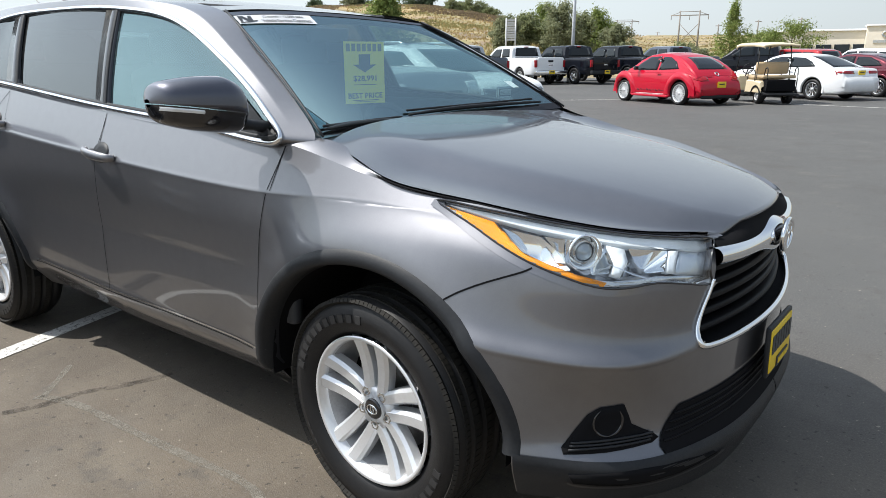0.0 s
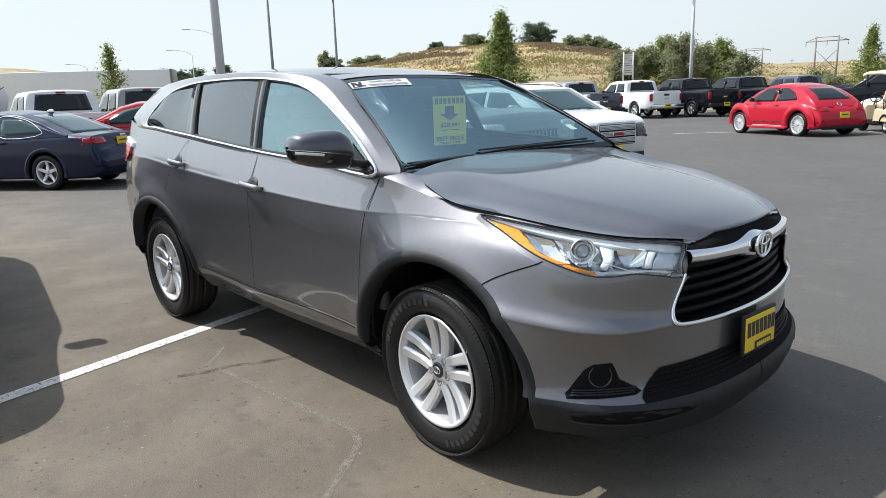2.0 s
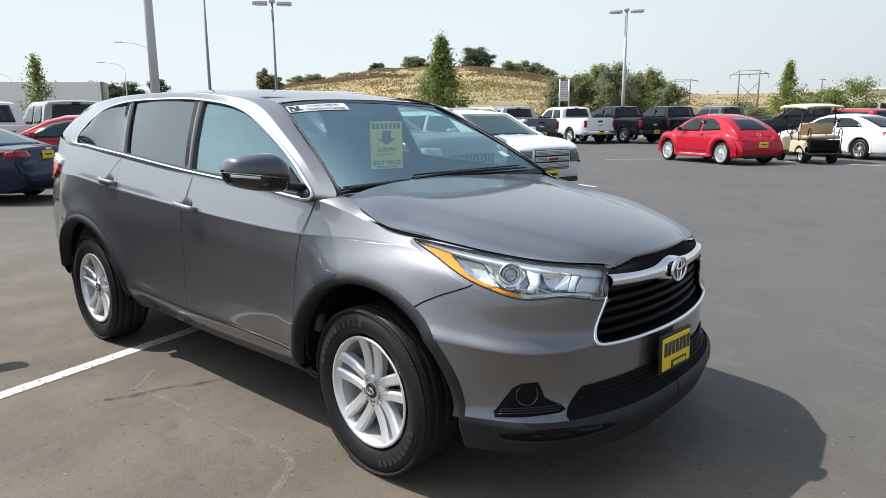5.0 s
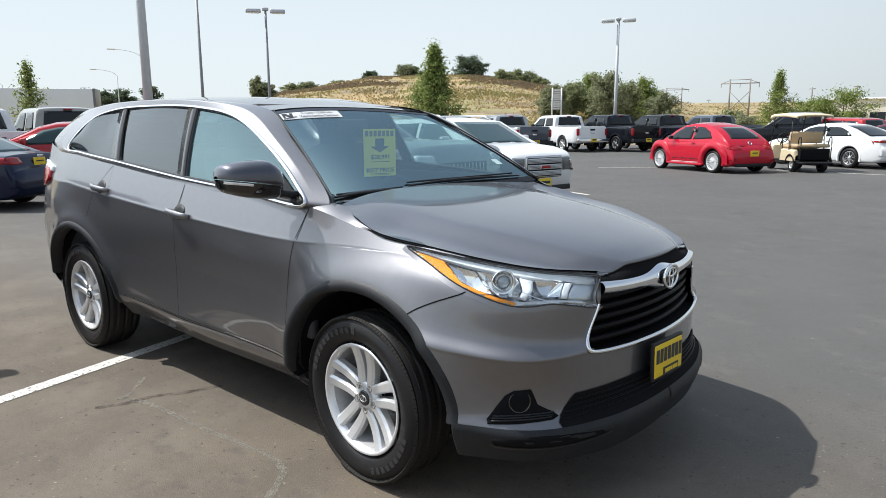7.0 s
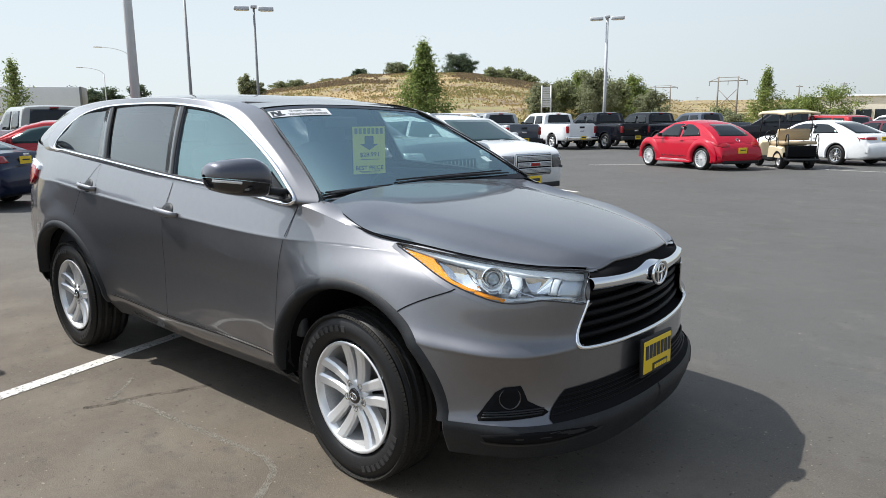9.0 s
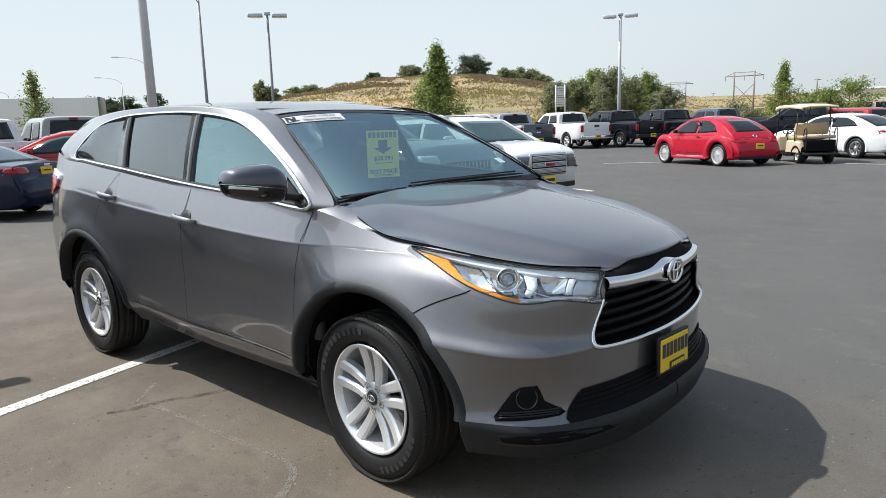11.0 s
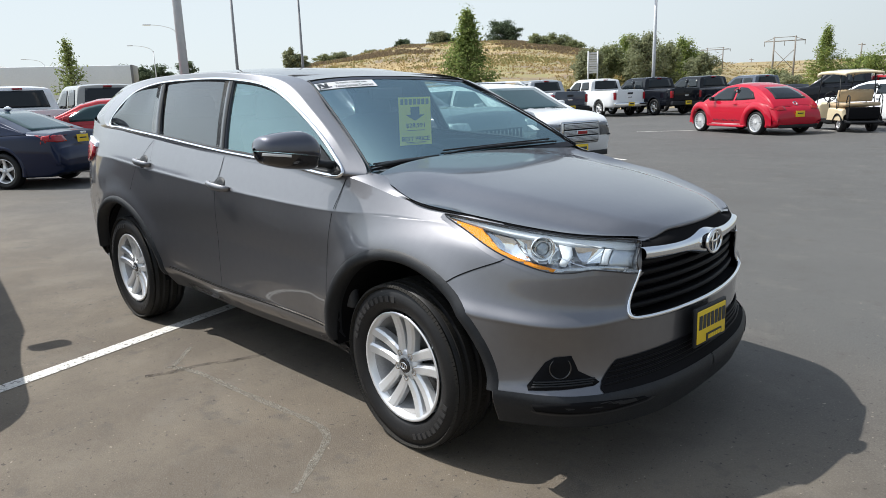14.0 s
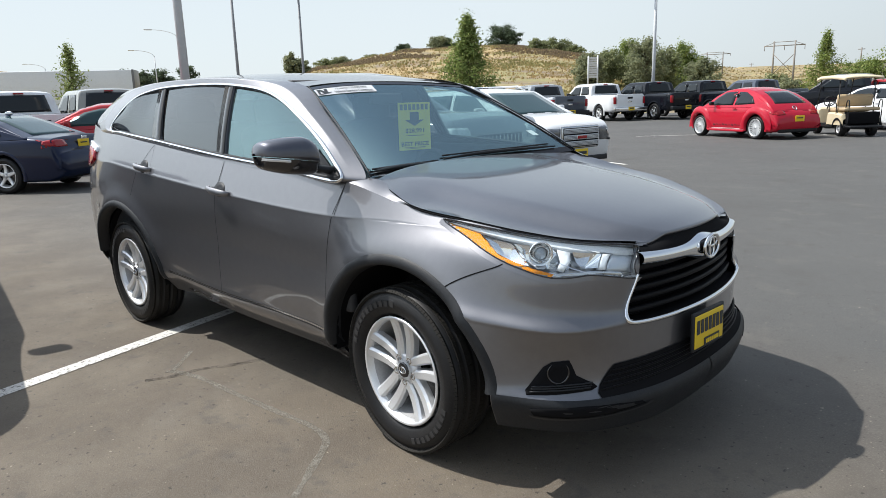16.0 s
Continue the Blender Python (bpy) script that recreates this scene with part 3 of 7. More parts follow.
# wing top between the hood gap and the screen pillar
wing_a = SKIN[4 * NU - 2: 5 * NU + 1, -1]
wing_b = smooth_curve([(.03, .852, 1.070), (-.127, .820, 1.115), (-.20, .778, 1.140), (-.275, .800, 1.160), (-.42, .868, 1.160)], 5)
wing = []
for i, p in enumerate(wing_a):
    q = wing_b[min(int(round(i * (len(wing_b) - 1) / (len(wing_a) - 1))), len(wing_b) - 1)]
    wing.append([np.array(p) + (q - p) * t + np.array((0, 0.5, 0.5)) * 0.006 * 4 * t * (1 - t) for t in np.linspace(0, 1, 5)])
for sgn in (-1, 1):
    part("wing_top", tidy(*grid(np.array(wing) * (1, sgn, 1))), PAINT, suv)

# greenhouse: daylight opening and the ring of pillars and roof rail round it
DLO = [(-.365, .892, 1.160), (-.9, .888, 1.190), (-1.45, .885, 1.222), (-2.2, .878, 1.283), (-2.8, .862, 1.328), (-3.03, .845, 1.352), (-2.97, .815, 1.43), (-2.78, .765, 1.545), (-2.5, .738, 1.600),
       (-2.0, .722, 1.615), (-1.5, .722, 1.598), (-1.1, .737, 1.540), (-.75, .79, 1.395), (-.48, .853, 1.250)]
OUT = [(-.285, .828, 1.152), (-.9, .893, 1.170), (-1.45, .892, 1.200), (-2.2, .886, 1.260), (-2.8, .874, 1.308), (-3.3, .825, 1.342), (-3.54, .74, 1.42), (-3.47, .60, 1.575), (-2.95, .635, 1.640),
       (-2.2, .650, 1.658), (-1.5, .635, 1.637), (-1.0, .600, 1.575), (-.735, .672, 1.437), (-.455, .752, 1.278)]
dlo = smooth_curve(DLO, 14, closed=True)
outer = smooth_curve(OUT, 14, closed=True)
ring = []
for d, o in zip(dlo, outer):
    row = []
    for w in (0, .12, .25, .36, .41, .46, .58, .72, .86, 1):
        p = d + (o - d) * w
        up = min(max((p[2] - 1.2) / 0.3, 0), 1)
        bow = 0.029 * min(w / 0.41, (1 - w) / 0.59) ** 0.9 * up
        row.append(p + np.array((0, 0.7, 0.7)) * bow)
    ring.append(row)
part("pillar_frame", tidy(*both(*grid(ring, wrap=True))), PAINT, suv, "grey painted pillars and roof rails")
WS_BASE = [(-.275, .803, 1.158), (-.46, .45, 1.135), (-.535, 0, 1.128)]
WS_TOP = [(-.995, .592, 1.566), (-1.085, .32, 1.590), (-1.11, 0, 1.597)]


def screen(a, b, off=0.0):
    """A place on the windscreen: a from base to top, b from -1 to 1 across."""
    f = abs(b)

    def edge(E):
        e, m = np.array(E[0]), np.array(E[2])
        return np.array((m[0] + (e[0] - m[0]) * f ** 2.1, e[1] * b, m[2] + (e[2] - m[2]) * f ** 2.1))
    p = edge(WS_BASE) * (1 - a) + edge(WS_TOP) * a
    n = np.array((0.60, 0.12 * b, 0.80))
    return p + n * (0.018 * 4 * a * (1 - a) + off)


mesh("windscreen", *facing(*grid([[screen(a, b) for b in np.linspace(-1, 1, 33)] for a in np.linspace(0, 1, 17)]), (0.6, 0, 0.8)), SHIELD, suv, "clear green-tinted windscreen").visible_shadow = False
for a0, a1, nm in ((0.0, 0.055, "screen_edge"), (0.965, 1.0, "screen_edge")):
    mesh(nm, *grid([[screen(a, b, 0.002) for b in np.linspace(-1, 1, 33)] for a in np.linspace(a0, a1, 3)]), GLOSS, suv)
twin("screen_edge", *grid([[screen(a, b, 0.002) for b in (0.982, 0.99, 1.0)] for a in np.linspace(0, 1, 17)]), GLOSS, suv)
seal = [screen(a, 0.998, 0.011) for a in np.linspace(0, 1, 20)]
twin("screen_seal", *tube(seal, 0.005, 6), BLACK, suv)
R_EDGE = smooth_curve([(-1.0, .600, 1.575), (-1.5, .635, 1.637), (-2.2, .650, 1.658), (-2.95, .635, 1.640), (-3.47, .60, 1.575)], 10)
R_MID = smooth_curve([(-1.115, 0, 1.603), (-1.6, 0, 1.668), (-2.3, 0, 1.692), (-3.05, 0, 1.678), (-3.62, 0, 1.60)], 10)
roof = []
for s, m in zip(R_EDGE, R_MID):
    roof.append([(m[0] + (s[0] - m[0]) * abs(b) ** 2.1, s[1] * b, m[2] + (s[2] - m[2]) * abs(b) ** 2.4) for b in np.linspace(-1, 1, 31)])
part("roof", tidy(*grid(roof)), PAINT, suv, "grey painted roof")
twin("roof_ditch", *tube([(p[0], p[1] + 0.004, p[2] - 0.001) for p in R_EDGE[1:]], 0.0025, 6), BLACK, suv)
tail_top = [(p[0], p[1], p[2]) for p in np.array(roof)[-1]]
tail_low = [(-3.72 + 0.17 * abs(b) ** 2, 0.745 * b, 1.40) for b in np.linspace(-1, 1, 31)]
mesh("rear_window", *facing(*grid([[np.array(a) + (np.array(c) - np.array(a)) * t for a, c in zip(tail_low, tail_top)] for t in np.linspace(0, 1, 6)]), (-1, 0, 0.2)), TINTED, suv)

# side glass, cut from the opening at the pillars


def pane(name, x0, x1, material, label):
    """The glass between two leaning pillar lines; each x is given at the belt and at the roof."""
    rows = []
    low, high = [], []
    for i in range(13):
        t = i / 12
        rows.append([])
        for j in range(11):
            s = j / 10
            zb = np.interp(x0[0] + (x1[0] - x0[0]) * t, [-3.03, -2.8, -2.2, -1.45, -.9, -.365], [1.352, 1.328, 1.283, 1.222, 1.190, 1.160])
            xt = x0[1] + (x1[1] - x0[1]) * t
            zt = np.interp(xt, [-3.03, -2.97, -2.78, -2.5, -2.0, -1.5, -1.1, -.75, -.48, -.365], [1.352, 1.43, 1.545, 1.600, 1.615, 1.598, 1.540, 1.395, 1.250, 1.165])
            x = (x0[0] + (x1[0] - x0[0]) * t) * (1 - s) + xt * s
            z = zb * (1 - s) + zt * s
            yb, yt = np.interp(x, [-3.03, -2.2, -.365], [.845, .878, .892]), np.interp(x, [-3.0, -2.5, -1.5, -1.1, -.75, -.365], [.83, .738, .722, .737, .79, .892])
            f = min(max((z - 1.2) / 0.4, 0), 1)
            rows[-1].append((x, -(yb + (yt - yb) * s * (1.0) - 0.006 + 0.010 * 4 * s * (1 - s)), z))
    for ob in twin(name, *facing(*grid(rows), (0, -1, 0.3)), material, suv, label):
        ob.visible_shadow = material is not SIDE_GLASS


pane("front_side_window", (-1.40, -1.50), (-.40, -.42), SIDE_GLASS, "lightly tinted front door glass")
pane("rear_side_window", (-2.18, -2.33), (-1.47, -1.60), TINTED, "dark privacy glass in the rear door")
pane("quarter_window", (-3.03, -2.96), (-2.32, -2.44), TINTED, "dark rear quarter glass")


def pillar_strip(name, xb, xt, wb, wt, material, out=0.0):
    """An upright door frame between the panes."""
    rows = []
    for s in np.linspace(0, 1, 9):
        x = xb + (xt - xb) * s
        w = wb + (wt - wb) * s
        zb = np.interp(xb, [-3.03, -2.2, -1.45], [1.352, 1.283, 1.222])
        zt = np.interp(xt, [-2.5, -2.0, -1.5], [1.600, 1.615, 1.600])
        z = zb + (zt - zb) * s
        yb, yt = np.interp(x, [-3.03, -2.2, -.365], [.845, .878, .892]), np.interp(x, [-3.0, -2.5, -1.5], [.83, .738, .722])
        y = yb + (yt - yb) * s + 0.010 * 4 * s * (1 - s) + out
        rows.append([(x - w / 2, -(y - 0.012), z), (x - w / 2, -y, z), (x + w / 2, -y, z), (x + w / 2, -(y - 0.012), z)])
    twin(name, *grid(rows), material, suv)


pillar_strip("door_frame", -1.435, -1.55, 0.10, 0.105, GLOSS, 0.003)
pillar_strip("door_frame", -2.25, -2.385, 0.13, 0.09, GLOSS, 0.003)
pillar_strip("door_frame", -1.405, -1.512, 0.022, 0.022, BLACK, 0.009)
pillar_strip("door_frame", -2.195, -2.34, 0.022, 0.022, BLACK, 0.009)
chrome_line = [np.array((p[0], p[1] + 0.004, p[2])) for p in dlo]
twin("window_trim", *tube(chrome_line, 0.011, 8, True, up=(0, 1, 0)), CHROME, suv, "bright chrome strip round the side windows")
inner_line = [np.array((p[0] + (-1.7 - p[0]) * 0.012, p[1] - 0.003, p[2] + (1.4 - p[2]) * 0.055)) for p in dlo]
belt = [p for p in inner_line[:80] if p[0] > -2.85]
rail = [p for p in inner_line[80:] if p[0] > -2.75]
for run in (belt, rail):
    twin("window_seal", *tube(run, 0.009, 6, up=(0, 1, 0)), BLACK, suv)
sail = [(-.37, 1.165), (-.60, 1.178), (-.63, 1.20), (-.60, 1.30), (-.50, 1.245), (-.40, 1.18)]
twin("mirror_sail", [(x, -(0.893 - 0.36 * max(z - 1.19, 0) + 0.004), z) for x, z in sail], [tuple(range(len(sail)))], BLACK, suv)

# arches, sills, underside
for ax in (AXLE_F, AXLE_R):
    rows = []
    for i in range(49):
        a = radians((4 if ax == AXLE_F else 2) + (177 if ax == AXLE_F else 168) * i / 48)
        row = []
        for rr, out in ((0.450, -0.055), (0.457, 0.008), (0.467, 0.016), (0.490, 0.014), (0.504, -0.002)):
            x, z = ax + rr * ARCH_WIDE * math.cos(a), TYRE_R + rr * math.sin(a)
            z = max(z, 0.30)
            hit, nor, _, _ = SIDE_TREE.ray_cast(Vector((ax + 0.50 * ARCH_WIDE * math.cos(a), -1.6, max(TYRE_R + 0.50 * math.sin(a), 0.30))), Vector((0, 1, 0)))
            y = hit.y if hit else -0.93
            row.append((x, y - out, z))
        rows.append(row)
    twin("arch_moulding", *grid(rows), BLACK, suv, "matt black wheel arch moulding")
    rows = [[(ax + 0.452 * ARCH_WIDE * math.cos(a), y, TYRE_R + 0.452 * math.sin(a)) for y in (-0.90, -0.75, -0.5)] for a in np.linspace(radians(-4), radians(184), 25)]
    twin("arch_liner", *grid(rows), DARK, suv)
    # flat black sheet closing the well, its shade held in the colour
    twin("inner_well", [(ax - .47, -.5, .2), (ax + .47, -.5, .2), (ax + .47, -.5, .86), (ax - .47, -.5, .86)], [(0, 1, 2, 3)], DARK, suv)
# tray added out of view behind the lip; blocks light under the nose
part("unseen_tray", box_bm((0.36, 1.20, 0.04), (0.52, 0, 0.33), 0.015), DARK, suv)
part("underbody", box_bm((4.1, 1.2, 0.2), (-1.45, 0, 0.32), 0.03), DARK, suv)
sill = [[(x, -(0.860 + dy), z - 0.008 + np.interp(x, [-2.3, -.5], [0.035, 0])) for dy, z in ((-0.14, .264), (-0.075, .270), (-0.040, .305), (-0.004, .352), (0.014, .384), (0.022, .398))] for x in np.linspace(-.49, -2.30, 20)]
twin("sill_moulding", *grid(sill), PAINT, suv, "grey sill below the doors")
LOWER_LIP = np.array([[SKIN[i][j] * (1, -1, 1) + np.array((0.006, -0.004, 0)) for j in range(0, 15)] for i in range(0, 3 * NU - 1)])
twin("bumper_lip", *grid(LOWER_LIP), BLACK, suv, "matt black lower bumper lip")
twin("lip_slot", *laid(SIDE_TREE, fine([(.634, .370), (.70, .374), (.784, .374), (.85, .362), (.888, .348), (.893, .336), (.838, .330), (.74, .333), (.642, .342)], 2), from_side, (0, 1, 0), 0.0095, 2, 0.004), DARK, suv)
twin("lip_ridge", *line_on(SIDE_TREE, [(.628, .345), (.64, .338), (.74, .329), (.838, .326), (.893, .331), (.90, .338)], from_side, (0, 1, 0), 0.007, 0.012), SATIN_BLACK, suv)

# seams
for pts in ([(-.355, 1.150), (-.375, 1.08), (-.42, .93), (-.462, .75), (-.475, .55), (-.478, .425)],
            [(-1.385, 1.215), (-1.40, 1.10), (-1.44, .95), (-1.50, .75), (-1.535, .55), (-1.545, .43)],
            [(-2.235, 1.275), (-2.30, 1.23), (-2.40, 1.13), (-2.52, 1.0), (-2.57, .93)],
            [(-.478, .425), (-1.0, .432), (-1.545, .43), (-1.9, .442), (-2.22, .452)]):
    twin("door_seam", *line_on(SIDE_TREE, pts, from_side, (0, 1, 0), 0.0026, 0.0012), DARK, suv)
# satin strip drawn in for the highlight along the doors' bottom seam
twin("sill_highlight", *line_on(SIDE_TREE, [(-.48, .436), (-1.0, .442), (-1.55, .440), (-1.9, .452), (-2.2, .461)], from_side, (0, 1, 0), 0.006, 0.003), SATIN, suv)
twin("bumper_seam", *line_on(SIDE_TREE, [(.294, .792), (.324, .812), (.36, .831), (.40, .849), (.44, .865), (.482, .882), (.50, .892)], from_side, (0, 1, 0), 0.005, 0.0015), DARK, suv)


def door_handle(x, z):
    e = new("door_handle")
    e.parent = suv
    for s in (-1, 1):
        hit, nor, _, _ = SIDE_TREE.ray_cast(Vector((x, -1.6, z)), Vector((0, 1, 0)))
        y = hit.y
        bow = [(x - 0.105, y - 0.004, z + 0.010), (x - 0.095, y - 0.022, z + 0.010), (x - 0.04, y - 0.040, z + 0.004), (x + 0.03, y - 0.040, z - 0.002), (x + 0.085, y - 0.026, z - 0.008), (x + 0.10, y - 0.003, z - 0.010)]
        path = smooth_curve(bow, 5)
        rad = [0.012 + 0.008 * math.sin(math.pi * i / (len(path) - 1)) for i in range(len(path))]
        m1 = tube(path, rad, 10, up=(0, 1, 0), flat=0.6)
        # black oval laid on the door: the handle recess's shade as colour
        cup_shade = laid(SIDE_TREE, [(x - 0.008 + 0.056 * math.cos(a), z + 0.004 + 0.040 * math.sin(a)) for a in np.linspace(0, 2 * math.pi, 20, endpoint=False)], from_side, (0, 1, 0), 0.0015, 2)
        if s > 0:
            m1, cup_shade = [([(p[0], -p[1], p[2]) for p in m[0]], [g[::-1] for g in m[1]]) for m in (m1, cup_shade)]
        mesh("grip", *m1, PAINT, e)
        mesh("recess_shade", *cup_shade, BLACK, e)


door_handle(-1.365, 1.045)
door_handle(-2.335, 1.125)

# mirrors
def ball(rx, ry, rz, at, power=2.6, n=24):
    V, F = [], []
    sg = lambda v, p: math.copysign(abs(v) ** p, v)
    for i in range(n + 1):
        a = math.pi * (i / n - 0.5)
        for j in range(2 * n):
            b = 2 * math.pi * j / (2 * n)
            q = 2 / power
            V.append((at[0] + rx * sg(math.cos(a), q) * sg(math.cos(b), q), at[1] + ry * sg(math.cos(a), q) * sg(math.sin(b), q), at[2] + rz * sg(math.sin(a), q)))
    for i in range(n):
        for j in range(2 * n):
            k = (j + 1) % (2 * n)
            F.append((i * 2 * n + j, i * 2 * n + k, (i + 1) * 2 * n + k, (i + 1) * 2 * n + j))
    return V, F


# y, mid x, mid z, half depth, half height from the outer end to the door
MIRROR = smooth_curve([(-1.266, -.520, .010), (-1.262, -.516, .018), (-1.245, -.508, .046), (-1.19, -.495, .062), (-1.10, -.485, .073), (-1.02, -.480, .074), (-.978, -.478, .062), (-.958, -.476, .030), (-.952, -.475, .010)], 5)
MIRROR = np.array([(-.952 + (y + .952) * .86, x, hh * 1.10) for y, x, hh in MIRROR])


def mirror_mid(y):
    return float(np.interp(y, [-1.266, -1.19, -1.02, -.95], [1.283, 1.280, 1.268, 1.248]))


def mirror_split(y):
    return float(np.interp(y, [-1.266, -1.15, -1.0, -.95], [1.287, 1.272, 1.248, 1.232]))


def mirror_front(y, z):
    i = min(range(len(MIRROR)), key=lambda k: abs(MIRROR[k][0] - y))
    return MIRROR[i][1] + MIRROR[i][2] * 1.15 * max(1 - abs((z - mirror_mid(y)) / MIRROR[i][2]) ** 2.5, 0) ** 0.4


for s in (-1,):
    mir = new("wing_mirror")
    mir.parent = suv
    tagged(mir, "dark-capped door mirror on a black arm")
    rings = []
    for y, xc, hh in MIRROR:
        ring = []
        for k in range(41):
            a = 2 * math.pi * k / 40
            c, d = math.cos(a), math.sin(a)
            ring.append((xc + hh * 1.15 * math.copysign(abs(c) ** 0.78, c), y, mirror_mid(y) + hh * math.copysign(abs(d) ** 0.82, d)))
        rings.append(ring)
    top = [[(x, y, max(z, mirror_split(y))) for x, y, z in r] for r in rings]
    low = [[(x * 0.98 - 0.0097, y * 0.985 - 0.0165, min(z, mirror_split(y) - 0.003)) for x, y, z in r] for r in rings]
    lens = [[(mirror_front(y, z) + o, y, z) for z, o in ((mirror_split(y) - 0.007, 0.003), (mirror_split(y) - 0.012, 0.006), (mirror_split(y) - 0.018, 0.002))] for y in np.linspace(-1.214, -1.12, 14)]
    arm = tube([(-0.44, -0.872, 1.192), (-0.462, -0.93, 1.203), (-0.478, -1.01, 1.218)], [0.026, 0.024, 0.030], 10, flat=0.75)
    for nm, vf, mt in (("cap", grid(top), DARK_CAP), ("base", grid(low), GLOSS), ("indicator", grid(lens), CLEAR_LENS), ("arm", arm, BLACK)):
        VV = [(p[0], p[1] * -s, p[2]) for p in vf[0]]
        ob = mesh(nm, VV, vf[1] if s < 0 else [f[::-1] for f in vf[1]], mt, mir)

# wheels
for ax in (AXLE_F, AXLE_R):
    for s in (-1, 1):
        wheel(suv, ax, s * 0.8185, s, 0.362, 0.243, 0.245, 5, "split", s < 0, turn=-3 if ax == AXLE_F else 0, spin=0)


# ---- front of the suv ----
FULL = SKIN * (1, -1, 1)
fv, ff = both(*grid(FULL[: 4 * NU]))
FRONT_TREE = bvh_of(fv, ff)


def ring_of(tree, outline, origin, way, off, steps=4):
    pts = smooth_curve([(u, v, 0) for u, v in outline], steps, closed=True)
    out = []
    for p in pts:
        hit, nor, _, _ = tree.ray_cast(Vector(origin(p[0], p[1])), Vector(way))
        if hit is None:
            hit, nor, _, _ = tree.find_nearest(Vector(origin(p[0], p[1])) + Vector(way) * 0.5)
        if nor.dot(Vector(way)) > 0:
            nor = -nor
        out.append(hit + nor * off)
    return out


for s in (-1, 1):
    lamp = new("headlamp")
    lamp.parent = suv
    tagged(lamp, "clear headlamp with amber corner and chrome projector")

    def lamp_part(name, vf, material, label=""):
        VV = [(p[0], p[1] * -s, p[2]) for p in vf[0]]
        return mesh(name, VV, vf[1] if s < 0 else [f[::-1] for f in vf[1]], material, lamp, label)
    bowl = laid(LAMP_TREE, fine(LAMP, 2), from_side, (0, 1, 0), -0.055, 4, 0.0)
    lamp_part("bowl", bowl, mat("lamp_bowl", (0.55, 0.57, 0.60), 0.25, 0.6, (0.35, 0.36, 0.38), 40, 0.7) if s < 0 else bpy.data.materials["lamp_bowl"])
    amber = [(.215, 1.022), (.28, 1.008), (.363, .990), (.411, .952), (.505, .905), (.616, .868), (.665, .862), (.66, .851), (.571, .879), (.462, .917), (.334, .971)]
    lamp_part("turn_signal", laid(LAMP_TREE, fine(amber, 2), from_side, (0, 1, 0), -0.012, 3, 0.02), AMBER, "amber turn signal")
    lamp_part("brow", laid(LAMP_TREE, fine([(.22, 1.024), (.347, 1.009), (.45, .991), (.533, .975), (.66, .951), (.75, .937), (.806, .922), (.816, .901), (.75, .919), (.66, .935), (.533, .961), (.45, .977), (.347, .998)], 2), from_side, (0, 1, 0), -0.010, 3, 0.03), LAMP_PALE, "pale strip along the lamp's top")
    lamp_part("floor", laid(LAMP_TREE, fine([(.60, .876), (.675, .864), (.708, .864), (.749, .866), (.80, .848), (.828, .834), (.830, .816), (.795, .835), (.749, .851), (.708, .848), (.66, .851)], 2), from_side, (0, 1, 0), -0.014, 3, 0.03), SATIN)
    lamp_part("marker", laid(LAMP_TREE, fine([(.768, .915), (.818, .899), (.827, .836), (.783, .858)], 3), from_side, (0, 1, 0), -0.016, 3, 0.03), LAMP_GREY, "smooth grey inner lamp")

    def dish(name, outline, depth, material):
        """A hollow reflector: its rim under the cover, its middle set back."""
        edge = np.array(fine(outline, 3))
        mid = edge.mean(0)
        rings = []
        for q in np.linspace(0, 1, 7):
            row = []
            for p in edge:
                u, v = p + (mid - p) * q
                hit, nor, _, _ = LAMP_TREE.ray_cast(Vector((u, -1.6, v)), Vector((0, 1, 0)))
                if nor.y > 0:
                    nor = -nor
                row.append(hit - nor * (0.010 + depth * math.sin(q * math.pi / 2)))
            rings.append(row + row[:1])
        lamp_part(name, grid(rings), material)
    dish("outer_reflector", [(.388, .977), (.482, .960), (.548, .925), (.583, .893), (.548, .890), (.47, .928)], 0.040, REFLECTOR)
    dish("low_beam_bowl", [(.490, .960), (.612, .944), (.655, .905), (.660, .884), (.615, .882), (.560, .914)], 0.055, REFLECTOR)
    dish("high_beam", [(.668, .929), (.744, .917), (.760, .873), (.728, .876), (.706, .893)], 0.050, REFLECTOR)
    lamp_part("divider", laid(LAMP_TREE, fine([(.622, .940), (.662, .930), (.684, .905), (.686, .876), (.665, .884), (.660, .905)], 2), from_side, (0, 1, 0), -0.014, 2, 0.03), LAMP_PALE)
    lamp_part("pillar", laid(LAMP_TREE, fine([(.747, .917), (.765, .915), (.779, .861), (.763, .870)], 2), from_side, (0, 1, 0), -0.012, 2, 0.03), LAMP_PALE)
    for i in range(4):
        k = .010 * i
        lamp_part("rib", laid(LAMP_TREE, fine([(.683 + .004 * i, .904 - .008 * i), (.688 + .004 * i, .902 - .008 * i), (.694 + k, .874), (.689 + k, .875)], 2), from_side, (0, 1, 0), -0.020, 2, 0.01), SATIN)

    def round_lamp(u, v, r, depth, eye):
        hit, nor, _, _ = LAMP_TREE.ray_cast(Vector((u, -1.6, v)), Vector((0, 1, 0)))
        way = Vector((0.80, -0.60, 0.0)).normalized()
        at = hit - way * 0.045
        rot = way.to_track_quat("-Y", "Z").to_matrix().to_4x4()
        m = Matrix.Translation(at) @ rot
        prof = [(r, 0.02), (r * 0.96, 0.028), (r * 0.82, 0.005), (r * 0.62, -0.02)]
        v1, f1 = revolve(prof, 28)
        lamp_part("reflector", ([m @ Vector(p) for p in v1], f1), REFLECTOR)
